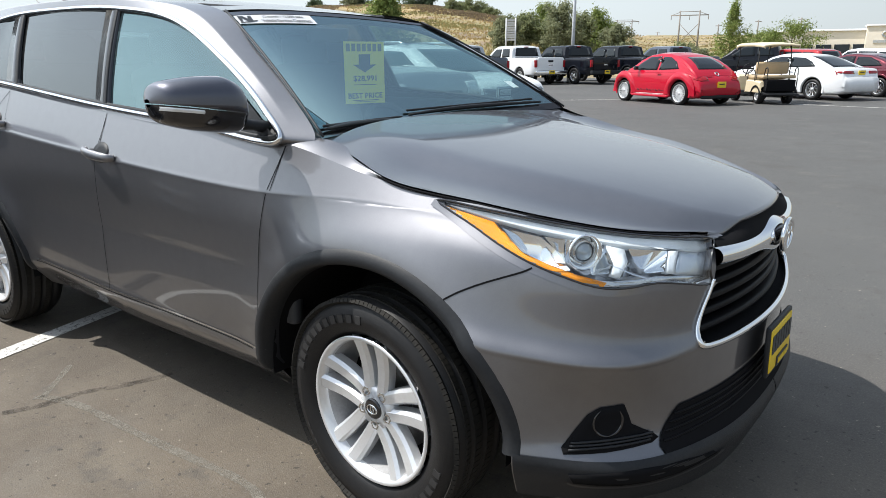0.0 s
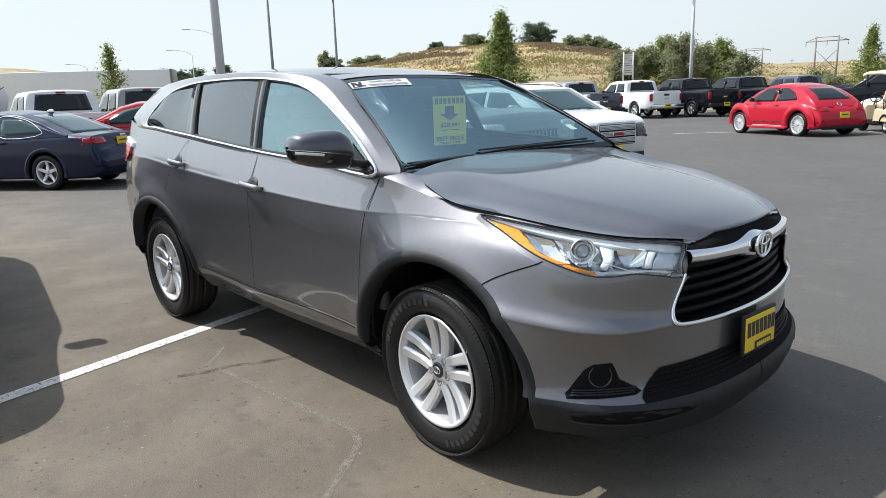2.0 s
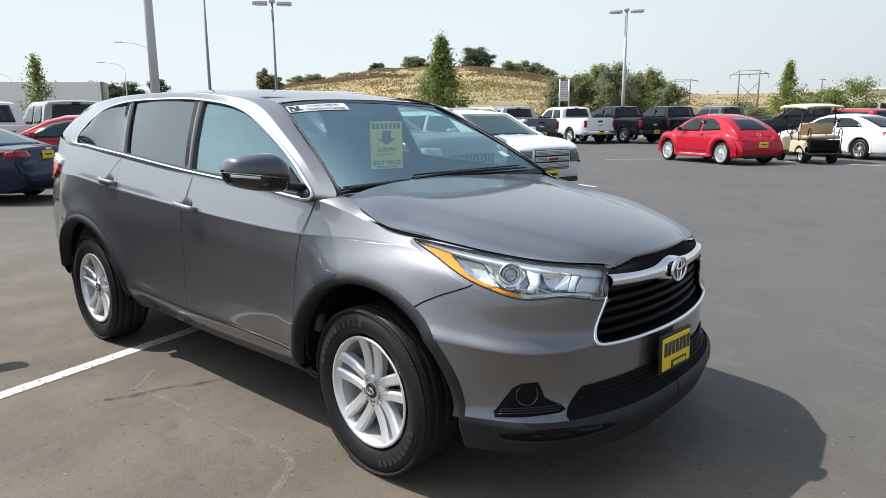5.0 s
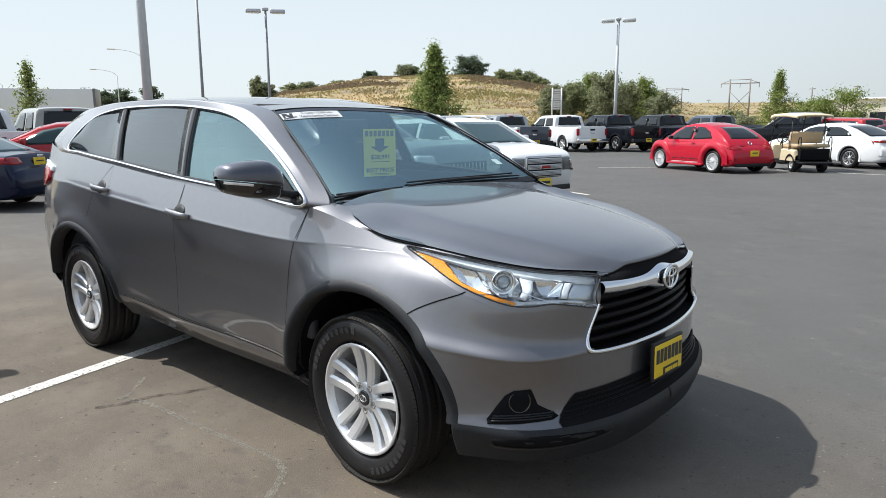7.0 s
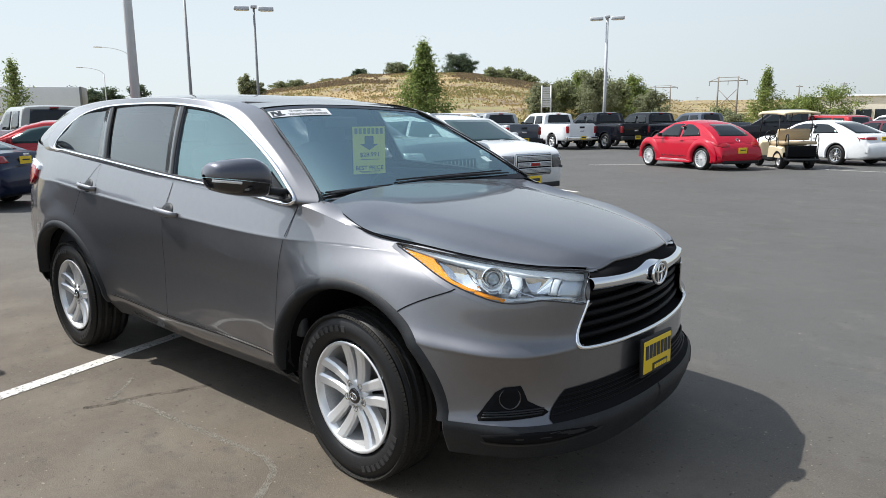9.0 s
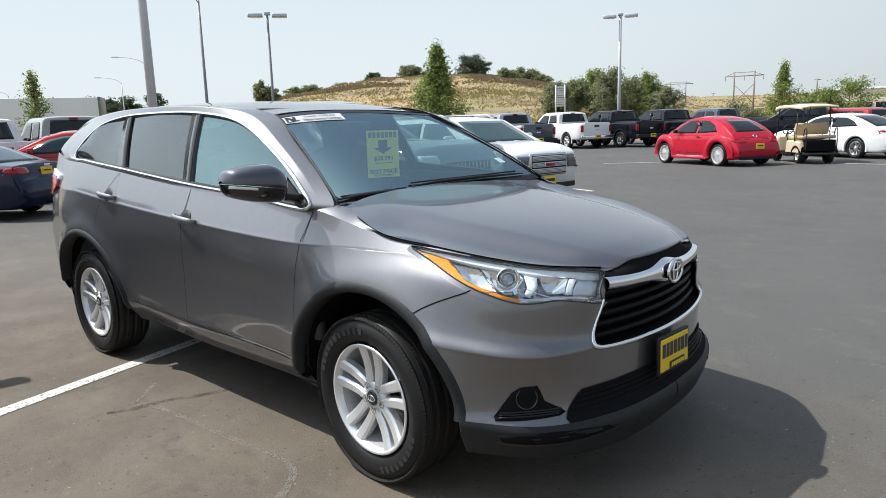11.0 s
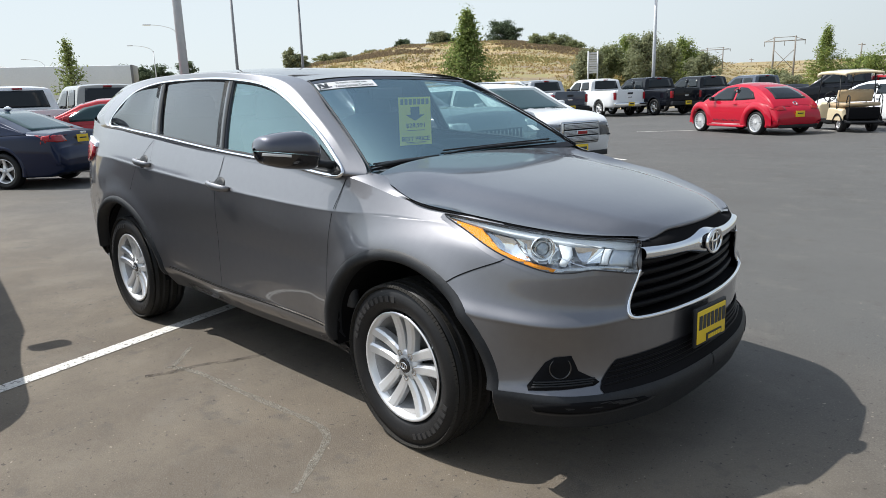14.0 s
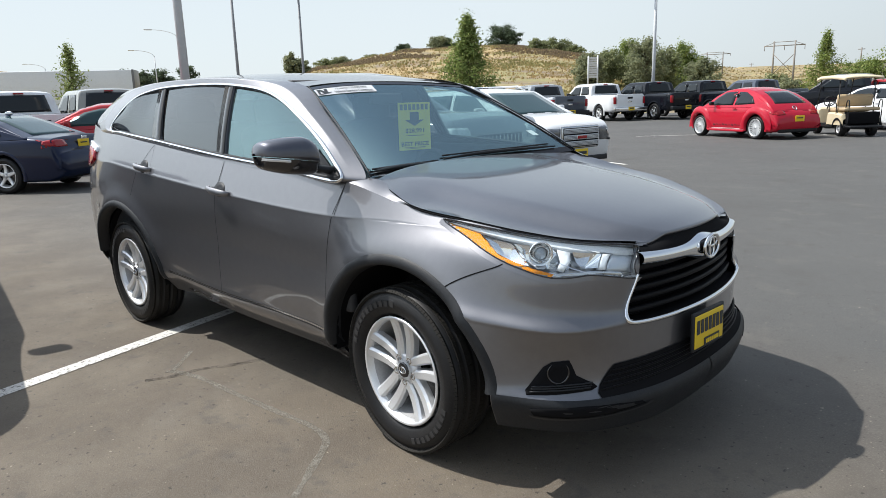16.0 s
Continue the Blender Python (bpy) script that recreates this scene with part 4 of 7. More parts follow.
        v1, f1 = revolve([(r * 0.66, -0.02), (r * 0.64, 0.014), (r * 0.55, 0.018)], 28)
        lamp_part("bezel", ([m @ Vector(p) for p in v1], f1), SATIN)
        v1, f1 = revolve([(r * 0.55, 0.012), (r * 0.4, 0.024), (r * 0.2, 0.031), (0, 0.033)], 28)
        lamp_part("projector", ([m @ Vector(p) for p in v1], f1), eye)
    round_lamp(.603, .919 if s < 0 else .902, .047 if s < 0 else .034, 0.03, LAMP_EYE)
    lamp_part("cover", facing(*laid(LAMP_TREE, fine(LAMP, 2), from_side, (0, 1, 0), 0.002, 5, 0.0), (0.5, -0.8, 0.2)), LENS, "clear lamp cover")
    gasket = [p for p in ring_of(LAMP_TREE, fine(LAMP, 1), from_side, (0, 1, 0), 0.001)]
    lamp_part("gasket", tube(gasket, 0.003, 6, True, up=(0, 1, 0)), GLOSS)

# painted edge between the lamp's top and the hood
for s in (-1, 1):
    rows = []
    for q in H_EDGE[:20]:
        z = float(np.interp(q[0], [a for a, _ in LAMP[:7]], [b for _, b in LAMP[:7]]))
        hit = LAMP_TREE.ray_cast(Vector((min(q[0], .81), -1.6, z + 0.002)), Vector((0, 1, 0)))[0]
        rows.append([(q[0], -q[1] * 0.98, q[2] - 0.010), (q[0], -q[1], q[2] - 0.008), (hit.x, hit.y, hit.z + 0.003)])
    low = [(u + (.006 if u > .82 else 0), v - .010) for u, v in LAMP[9:]] + [(.19, 1.024)]
    sv, sf = line_on(LAMP_TREE, low, from_side, (0, 1, 0), 0.018, 0.0012, 5)
    mesh("lamp_edge", [(q[0], q[1] * -s, q[2]) for q in sv], sf, PAINT, suv)
    mesh("lamp_edge", [(x, -y * s, z) for x, y, z in grid(rows)[0]], grid(rows)[1], PAINT, suv)

# grille
grille = new("grille")
grille.parent = suv
tagged(grille, "black slatted grille in a chrome frame")


def front_run(f, y0, y1, n=40, off=0.0):
    """Points along the nose at the height f(y)."""
    out = []
    for y in np.linspace(y0, y1, n):
        hit, nor, _, _ = FRONT_TREE.ray_cast(Vector((1.6, y, f(y))), Vector((-1, 0, 0)))
        x = hit.x if hit else 0.85
        out.append((x + off, y, f(y)))
    return out


back = [[(p[0], p[1], z) for p in front_run(lambda y: 0.76, -0.49, 0.49, 30, -0.075)] for z in np.linspace(0.60, 0.90, 4)]
mesh("backing", *grid(back), DARK, grille)
shelf = [[(p[0] - d, p[1], .636) for d in (0.004, 0.085)] for p in front_run(lambda y: 0.636, -0.50, 0.50, 30)]
mesh("backing", *grid(shelf), DARK, grille)
for z in (.672, .713, .754, .795, .836):
    w = 0.487 - (z - .66) * 0.30
    run = front_run(lambda y: z + 0.004 * (y / .45) ** 2, -w, w, 40, -0.022)
    blade = [[(p[0] + dx, p[1], p[2] + dz) for dx, dz in ((-.035, .010), (-.004, .0135), (.004, .010), (.003, -.004), (-.030, -.020))] for p in run]
    mesh("slat", *grid(blade), SLAT, grille)
frame_line = [(-.455, .826), (-.466, .795), (-.489, .740), (-.510, .688), (-.517, .668), (-.514, .656), (-.498, .649), (-.45, .643), (-.38, .639), (-.24, .636), (0, .635)]
frame_line = frame_line + [(-u, v) for u, v in frame_line[-2::-1]]
pts = smooth_curve([(u, v, 0) for u, v in frame_line], 6)
path = []
for p in pts:
    hit, nor, _, _ = FRONT_TREE.ray_cast(Vector((1.6, p[0], p[1])), Vector((-1, 0, 0)))
    path.append(hit + Vector((0.004, 0, 0)))
mesh("chrome_frame", *tube(path, [0.0050 + 0.0042 * min(max((.74 - p.z) / .09, 0), 1) + 0.002 * math.exp(-(p.y / 0.4) ** 2) for p in path], 10, flat=1.0), CHROME, grille, "bright chrome surround")
bar_rows = []
for y in np.linspace(-0.435, 0.435, 50):
    swell = math.exp(-(y / 0.11) ** 2)
    zc = 0.868 - 0.004 * swell + 0.012 * (abs(y) / 0.43) ** 2
    hh = 0.026 + 0.030 * swell + 0.004 * abs(y)
    hit, nor, _, _ = FRONT_TREE.ray_cast(Vector((1.6, y, 0.868)), Vector((-1, 0, 0)))
    row = []
    for a in np.linspace(-1, 1, 11):
        row.append((hit.x - 0.02 + (0.036 + 0.012 * swell) * math.sqrt(max(1 - a * a, 0)) ** 0.8, y, zc + hh * a))
    bar_rows.append(row)
mesh("top_bar", *grid(bar_rows), CHROME, grille, "thick chrome upper bar")
def nose_at(y, z, off):
    hit = FRONT_TREE.ray_cast(Vector((1.6, y, z)), Vector((-1, 0, 0)))[0]
    return ((hit.x if hit else 0.80) + off, y, z)


dark_slot = []
for q in hr[0]:
    y = q[1] * 1.05
    dark_slot.append([(q[0] - 0.012, q[1] * 0.985, q[2] - 0.008), nose_at(y, min(q[2] - 0.016, .917), 0.005), nose_at(y, .895, 0.006), nose_at(y, .862, 0.004)])
mesh("slot", *grid(dark_slot), DARK, grille)
badge = new("badge")
badge.parent = suv
tagged(badge, "chrome oval badge on the grille bar")
bx = FRONT_TREE.ray_cast(Vector((1.6, 0, 0.868)), Vector((-1, 0, 0)))[0].x + 0.030
disc = [(bx + 0.004, 0, 0.868)]
n = 36
for rr in (0.5, 1.0):
    disc += [(bx + 0.002 * (1 - rr), 0.066 * rr * math.cos(a), 0.868 + 0.046 * rr * math.sin(a)) for a in np.linspace(0, 2 * math.pi, n, endpoint=False)]
F = [(0, 1 + i, 1 + (i + 1) % n) for i in range(n)] + [(1 + i, 1 + n + i, 1 + n + (i + 1) % n, 1 + (i + 1) % n) for i in range(n)]
mesh("face", disc, F, GLOSS, badge)


def oval(ry, rz, zc, r, n=36):
    return tube([(bx + 0.008, ry * math.cos(a), zc + rz * math.sin(a)) for a in np.linspace(0, 2 * math.pi, n, endpoint=False)], r, 8, True, up=(1, 0, 0))


mesh("ovals", *join(oval(.066, .047, .868, .007), oval(.021, .041, .866, .005), oval(.045, .017, .885, .005)), CHROME, badge)

# lower intake, fog lamps, number plate holder
intake = new("lower_intake")
intake.parent = suv
low_rows = []
for y in np.linspace(-0.655, 0.655, 61):
    f = min(max((0.655 - abs(y)) / 0.085, 0), 1)
    z1 = 0.405 + (0.088 + 0.010 * (1 - (abs(y) / .655) ** 2)) * f
    low_rows.append([nose_at(y, 0.375 + (z1 - 0.375) * k, 0.0045) for k in np.linspace(0, 1, 7)])
mesh("backing", *grid(low_rows), DARK, intake)
for z in (.414, .434, .454, .474):
    w = 0.645 - (z - .405) * 0.85
    mesh("slat", *tube(front_run(lambda y: z + 0.006 * (1 - (y / .6) ** 2), -w, w, 40, 0.006), 0.0038, 6), SLAT, intake)
for s in (-1, 1):
    fog = new("fog_lamp_surround")
    fog.parent = suv
    tagged(fog, "black fog lamp pocket with a round lamp blank")

    def fog_part(name, vf, material):
        VV = [(p[0], p[1] * -s, p[2]) for p in vf[0]]
        mesh(name, VV, vf[1] if s < 0 else [f[::-1] for f in vf[1]], material, fog)
    fog_part("pocket", laid(SIDE_TREE, fine(FOG, 3), from_side, (0, 1, 0), 0.004, 3, 0.01), DARK)
    hit, nor, _, _ = SIDE_TREE.ray_cast(Vector((.690, -1.6, .490)), Vector((0, 1, 0)))
    way = Vector((0.75, -0.66, 0.05)).normalized()
    m = Matrix.Translation(hit + way * 0.004) @ way.to_track_quat("-Y", "Z").to_matrix().to_4x4()
    v1, f1 = revolve([(0.044, -0.012), (0.042, 0.003), (0.038, 0.001), (0.034, -0.008), (0.0, -0.008)], 28)
    fog_part("blank", ([m @ Vector(p) for p in v1], f1), GLOSS)
    for k in range(3):
        run = []
        for x in np.linspace(.622, .770, 14):
            hit, nor, _, _ = SIDE_TREE.ray_cast(Vector((x, -1.6, .423 + 0.009 * k)), Vector((0, 1, 0)))
            run.append(hit + nor * (0.008 if nor.y < 0 else -0.008))
        fog_part("fin", tube(run, 0.0035, 6), BLACK)

plate = thing("plate_holder", "yellow dealer plate in a black frame on the front bumper", "plate", pose(0.946, -0.055, 0.537, -2, -2, -1))
part("frame", box_bm((0.016, 0.33, 0.185), (0, 0, 0), 0.006), BLACK, plate)
part("card", box_bm((0.008, 0.30, 0.155), (0.008, 0, 0), 0.003), YELLOW, plate)
# dealer words as plain bars
rows = []
for i in range(7):
    y = -0.122 + 0.041 * i
    part("mark", box_bm((0.002, 0.030, 0.066), (0.0135, y, 0.022), 0.0), INK, plate, smooth=False)
part("foot_strip", box_bm((0.004, 0.16, 0.035), (0.0145, 0.02, -0.058), 0.0), INK, plate, smooth=False)
for i in range(7):
    part("mark", box_bm((0.002, 0.014, 0.019), (0.0175, -0.04 + 0.02 * i, -0.058), 0.0), YELLOW, plate, smooth=False)
plate.scale = (0.87, 0.87, 0.87)

# wipers and cowl
cowl_rows = [[screen(0.0, b, 0.0) + np.array((dx, 0, dz)) for dx, dz in ((-0.02, 0.005), (0.03, -0.012), (0.09, -0.03))] for b in np.linspace(-0.97, 0.97, 31)]
mesh("cowl", *grid(cowl_rows), BLACK, suv, "black plastic cowl below the windscreen")
for b0, b1, a1 in ((-0.93, -0.10, 0.035), (-0.06, 0.90, 0.075)):
    wip = new("wiper")
    wip.parent = suv
    tagged(wip, "black windscreen wiper")
    arm = [screen(0.008 + a1 * (1 - (t - 0.5) ** 2) * 0.8, b0 + (b1 - b0) * t, 0.017) for t in np.linspace(0, 1, 12)]
    mesh("arm", *tube(arm, [0.004 + 0.006 * math.sin(math.pi * i / 11) for i in range(12)], 8), BLACK, wip)
    bl = [screen(0.018 + a1, b0 + (b1 - b0) * t, 0.012) for t in np.linspace(0.02, 0.98, 12)]
    mesh("blade", *tube(bl, 0.005, 6), BLACK, wip)

PRICE_AT = (-1.0, 0.17, 1.332)


# writing on the windscreen
def on_screen(poly, off):
    return [screen(p[1], p[0], off) for p in poly]


def screen_sheet(name, b0, b1, a0, a1, off, material, label, skew=0.0):
    rows = [[screen(a + skew * (b - b0), b, off) for b in np.linspace(b0, b1, 9)] for a in np.linspace(a0, a1, 5)]
    V, F = grid(rows)
    ob = mesh(name, V, F, material, None, label)
    return ob


def screen_words(text, b0, b1, a0, a1, off, material, parent, skew=0.0, ref=0.0):
    V, F = letters(text, 1.0)
    w, h = V.max(0)
    P = [screen(a0 + (a1 - a0) * y / h + skew * (b0 + (b1 - b0) * x / w - ref), b0 + (b1 - b0) * x / w, off) for x, y in V]
    return mesh("lettering", P, F, material, parent, smooth=False)


sticker = tagged(screen_sheet("service_sticker", -0.955, -0.15, 0.868, 0.955, 0.004, WHITE_VINYL, ""), "white vinyl service contract sticker across the windscreen top", "sticker")
screen_words("12 month / 12,000 mile", -0.66, -0.24, 0.917, 0.946, 0.0055, INK, sticker)
screen_words("Vehicle Service Contract", -0.70, -0.19, 0.877, 0.908, 0.0055, INK, sticker)
for nm, q in (("logo_shape", [(-.93, .885), (-.905, .885), (-.89, .92), (-.85, .885), (-.79, .885), (-.78, .945), (-.82, .945), (-.83, .915), (-.87, .945), (-.925, .945)]), ("logo_shape", [(-.94, .873), (-.75, .888), (-.74, .90), (-.94, .880)])):
    P = on_screen(q, 0.0055)
    mesh(nm, P, [tuple(range(len(q)))], INK, sticker, smooth=False)
tagged(screen_sheet("corner_label", 0.895, 0.937, 0.235, 0.30, -0.006, WHITE_VINYL, ""), "small white label in the windscreen's lower corner", "label")
# an upright sheet hung from the inner mirror
price = tagged(mesh("price_sheet", [(0.0, -.107, -.142), (0.0, .107, -.142), (0.0, .107, .142), (0.0, -.107, .142), (-.0015, -.107, -.142), (-.0015, .107, -.142), (-.0015, .107, .142), (-.0015, -.107, .142)],
    [(0, 1, 2, 3), (7, 6, 5, 4), (0, 4, 5, 1), (1, 5, 6, 2), (2, 6, 7, 3), (3, 7, 4, 0)], LIME, None, smooth=False), "yellow-green price sheet hung inside the windscreen", "price sign")
price.matrix_world = pose(PRICE_AT[0], PRICE_AT[1], PRICE_AT[2], 0, 0, -18)


def sheet_shape(name, pts, material, faces=None):
    mesh(name, [(0.0015, x, z) for x, z in pts], faces or [tuple(range(len(pts)))], material, price, smooth=False)


def sheet_words(text, x0, x1, z0, z1):
    V2, F2 = letters(text, 1.0)
    w, hh = V2.max(0)
    sheet_shape("lettering", [(x0 + (x1 - x0) * x / w, z0 + (z1 - z0) * y / hh) for x, y in V2], INK, F2)


sheet_words("BEST PRICE", -.092, .092, -.118, -.092)
sheet_words("$28,991", -.062, .062, -.042, -.012)
for x0, x1, z0, z1 in ((-.06, .06, -.056, -.053), (-.07, .07, -.128, -.125), (-.06, .06, -.134, -.132)):
    sheet_shape("fine_print", [(x0, z0), (x1, z0), (x1, z1), (x0, z1)], INK)
sheet_shape("arrow", [(-.030, .085), (-.030, .038), (-.062, .038), (0, .002), (.062, .038), (.030, .038), (.030, .085)], INK)
for i in range(7):
    x0 = -.095 + .028 * i
    sheet_shape("mark", [(x0, .098), (x0 + .020, .098), (x0 + .020, .132), (x0, .132)], LEAF_OLIVE)

# cabin
part("dashboard", box_bm((0.52, 1.50, 0.26), (-0.78, 0, 0.985), 0.06), CABIN, suv)
part("floor_pan", box_bm((3.2, 1.6, 0.05), (-2.1, 0, 0.47), 0.01), CABIN, suv)
for s in (-1, 1):
    part("door_card", box_bm((2.9, 0.05, 0.66), (-1.85, s * 0.83, 0.85), 0.02), CABIN, suv)
part("headliner", box_bm((2.2, 1.1, 0.03), (-2.3, 0, 1.60), 0.012), FABRIC, suv)
part("rear_wall", box_bm((0.05, 1.5, 0.8), (-3.52, 0, 0.85), 0.01), CABIN, suv)


def seat(x, y, w):
    e = new("seat")
    e.parent = suv
    part("cushion", box_bm((0.55, w, 0.18), (x + 0.25, y, 0.72), 0.06), FABRIC, e)
    part("backrest", box_bm((0.17, w, 0.66), (x - 0.08, y, 1.05), 0.06, Matrix.Rotation(radians(-14), 4, "Y")), FABRIC, e)
    for k in ([0] if w < 0.8 else [-0.4, 0, 0.4]):
        part("headrest", box_bm((0.11, 0.27, 0.19), (x - 0.19, y + k, 1.43), 0.045, Matrix.Rotation(radians(-8), 4, "Y")), FABRIC, e)


seat(-1.45, -0.38, 0.52)
seat(-1.45, 0.38, 0.52)
seat(-2.45, 0, 1.30)
sw = [(-0.98 - 0.12 * math.sin(a), 0.38 + 0.185 * math.cos(a), 1.03 + 0.14 * math.sin(a)) for a in np.linspace(0, 2 * math.pi, 32, endpoint=False)]
mesh("steering_wheel", *tube(sw, 0.015, 8, True), CABIN, suv)
part("inner_mirror", box_bm((0.03, 0.24, 0.065), (-1.06, 0, 1.50), 0.012), CABIN, suv)

# tail lamps
for s in (-1, 1):
    lens = new("tail_lamp")
    lens.parent = suv
    tagged(lens, "red tail lamp with a clear upper edge")
    for nm, outline, mt in (("red_lens", [(-3.27, 1.135), (-3.40, 1.08), (-3.58, 1.08), (-3.60, 1.20), (-3.45, 1.222), (-3.29, 1.195)], RED_LENS), ("clear_lens", [(-3.24, 1.185), (-3.29, 1.198), (-3.45, 1.226), (-3.60, 1.205), (-3.60, 1.235), (-3.45, 1.262), (-3.25, 1.222)], CLEAR_LENS)):
        VV, FF = laid(SIDE_TREE, fine(outline, 3), from_side, (0, 1, 0), 0.015, 3, 0.015)
        mesh(nm, [(p[0], p[1] * -s, p[2]) for p in VV], FF if s < 0 else [f[::-1] for f in FF], mt, lens)


# ---- other vehicles ----
def vehicle(name, label, category, at, heading, paint, L, W, wb, fo, top, cab, wins, r=0.33, z0=0.22, tum=0.30, glass=None, group="", bed=None, crown=0.04, corner=0.5, nose=0.80, wheel_style="plain", spokes=5, arch=None, lower=None, flare=0.0, hl=None, tl=None, screen_z=None, back_z=None, plates="b", handles=(), trim=None, mirror_on=0.0, wings=0.0, rimscale=0.68, fenders=0.0, hl_mat=None):
    """A car in its own axes: nose to +x, origin under the middle of the wheelbase.
    top: (x, z) of the wings and bonnet from tail to nose; cab: (x, z) of the roof line from tail to nose; wins: side panes as (x, z) outlines."""
    e = thing(name, label, category, pose(at[0], at[1], 0, 0, 0, heading), group)
    xf, xr = wb / 2 + fo, wb / 2 + fo - L
    tx, tz = zip(*top)
    arch = arch or r + 0.07
    xs = np.concatenate([np.linspace(xr, xr + 0.5, 12), np.linspace(xr + 0.55, xf - 0.55, 56), np.linspace(xf - 0.5, xf, 12)])

    def half(x):
        f = max((x - (xf - corner)) / corner, 0)
        b = max(((xr + corner) - x) / corner, 0)
        w = W / 2 * (1 - (1 - nose) * f ** 2.2 - 0.14 * b ** 2.4)
        for ax in (wb / 2, -wb / 2):
            w += fenders * math.exp(-((x - ax) / 0.42) ** 2)
        return w

    def zt(x):
        return float(np.interp(x, tx, tz))
    secs = []
    for x in xs:
        w, t = half(x), zt(x)
        endf = min(abs(x - xf), abs(x - xr))
        lift = 0.10 * max(1 - endf / 0.35, 0) ** 2
        keys = [(x, 0.0, z0 + 0.02 + lift), (x, w * 0.80, z0 + 0.02 + lift), (x, w * 0.95, z0 + 0.05 + lift), (x, w * 0.985, z0 + 0.16 + lift), (x, w, z0 + (t - z0) * 0.45), (x, w * 0.992, z0 + (t - z0) * 0.72), (x, w * 0.965, t - 0.055), (x, w * 0.90, t - 0.008),
                (x, w * 0.62, t + crown * 0.6), (x, 0, t + crown)]
        secs.append(smooth_curve(keys, 4))
    V, F = grid(secs)
    m = len(secs[0])
    F = list(F)
    F += [tuple(range(m)), tuple((len(secs) - 1) * m + i for i in range(m))[::-1]]
    tree = bvh_of(*both(V, F))

    def keep(f):
        p = np.mean([V[i] for i in f], axis=0)
        return not (p[1] > W * 0.30 and any(math.hypot(p[0] - ax, p[2] - r) < arch for ax in (wb / 2, -wb / 2)))
    part("body", tidy(*both(V, [f for f in F if len(f) > 4 or keep(f)])), paint, e)
    for ax in (wb / 2, -wb / 2):
        rows, rows2 = [], []
        for a in np.linspace(radians(-14), radians(194), 26):
            ca, sa = math.cos(a), math.sin(a)
            w = half(ax + arch * ca)
            rows.append([(ax + (arch - 0.015) * ca, -w + 0.06, r + (arch - 0.015) * sa), (ax + (arch - 0.01) * ca, -w - 0.004, r + (arch - 0.01) * sa), (ax + (arch + 0.045) * ca, -w - 0.005, r + (arch + 0.045) * sa), (ax + (arch + 0.06) * ca, -w + 0.02, r + (arch + 0.06) * sa)])
            rows2.append([(ax + arch * ca, y, r + arch * sa) for y in (-w + 0.01, -w + 0.30)])
        if wings:
            bulge = []
            for a in np.linspace(radians(-6), radians(186), 34):
                ca, sa = math.cos(a), math.sin(a)
                full = wings * min(max((sa + 0.25) / 0.75, 0.15), 1)
                row = []
                for k, out in ((-0.012, -0.05), (-0.006, 0.035), (0.03, 0.058), (0.08, 0.056), (0.13, 0.040), (0.175, 0.012), (0.21, -0.03)):
                    q = arch + k
                    row.append((ax + q * ca, -half(ax + arch * ca) - out * full, max(r + q * sa, z0 + 0.03)))
                bulge.append(row)
            twin("wing", *grid(bulge), paint, e)
        twin("wheel_arch", *grid(rows), BLACK if lower == "clad" else paint, e)
        twin("arch_liner", *grid(rows2), DARK, e)
        # black sheet behind the wheel gives the well's shade by colour
        twin("arch_back", [(ax - arch, -W / 2 + 0.30, z0), (ax + arch, -W / 2 + 0.30, z0), (ax + arch, -W / 2 + 0.30, r + arch), (ax - arch, -W / 2 + 0.30, r + arch)], [(0, 1, 2, 3)], DARK, e)
        for s in (-1, 1):
            wheel(e, ax, s * (W / 2 - 0.115), s, r, r * rimscale, 0.21, spokes, wheel_style)
    # cabin
    cx, cz = zip(*cab)
    cs = np.linspace(cx[0], cx[-1], 60)
    csec = []
    for x in cs:
        zb, zr = zt(x) - 0.03, float(np.interp(x, cx, cz))
        w = half(x) * 0.955
        h = max(zr - zb, 0.004)
        yt = w - tum * h
        rr = min(0.09, h * 0.4)
        keys = [(x, w, zb), (x, w - tum * h * 0.33, zb + h * 0.33), (x, w - tum * h * 0.7, zb + h * 0.70), (x, yt + rr * 0.1, zr - rr * 0.9), (x, yt - rr * 0.35, zr - rr * 0.28), (x, yt - rr * 1.6, zr), (x, yt * 0.4, zr + 0.025), (x, 0, zr + 0.03)]
        csec.append(smooth_curve(keys, 4))
    CV, CF = grid(csec)
    m = len(csec[0])
    CF = list(CF) + [tuple(range(m)), tuple((len(csec) - 1) * m + i for i in range(m))[::-1]]
    CV2, CF2 = both(CV, CF)
    ctree = bvh_of(CV2, CF2)
    part("cabin", tidy(CV2, CF2), paint, e)
    glass = glass or CAR_GLASS
    for poly in wins:
        twin("side_window", *laid(ctree, fine(poly, 3), lambda u, v: (u, -2.0, v), (0, 1, 0), 0.006, 3), glass, e)
        if trim:
            loop = ring_of(ctree, poly, lambda u, v: (u, -2.0, v), (0, 1, 0), 0.006)
            twin("window_trim", *tube(loop, 0.010, 6, True, up=(0, 1, 0)), trim, e)

    def end_pane(nm, zs, sgn):
        z_lo, z_hi, k_lo, k_hi = zs
        poly = [(-k_lo, z_lo), (k_lo, z_lo), (k_hi, z_hi), (-k_hi, z_hi)]
        mesh(nm, *laid(ctree, fine(poly, 6), lambda u, v: (sgn * 4.5, u, v), (-sgn, 0, 0), 0.006, 4), glass, e)
    if screen_z:
        end_pane("windscreen", screen_z, 1)
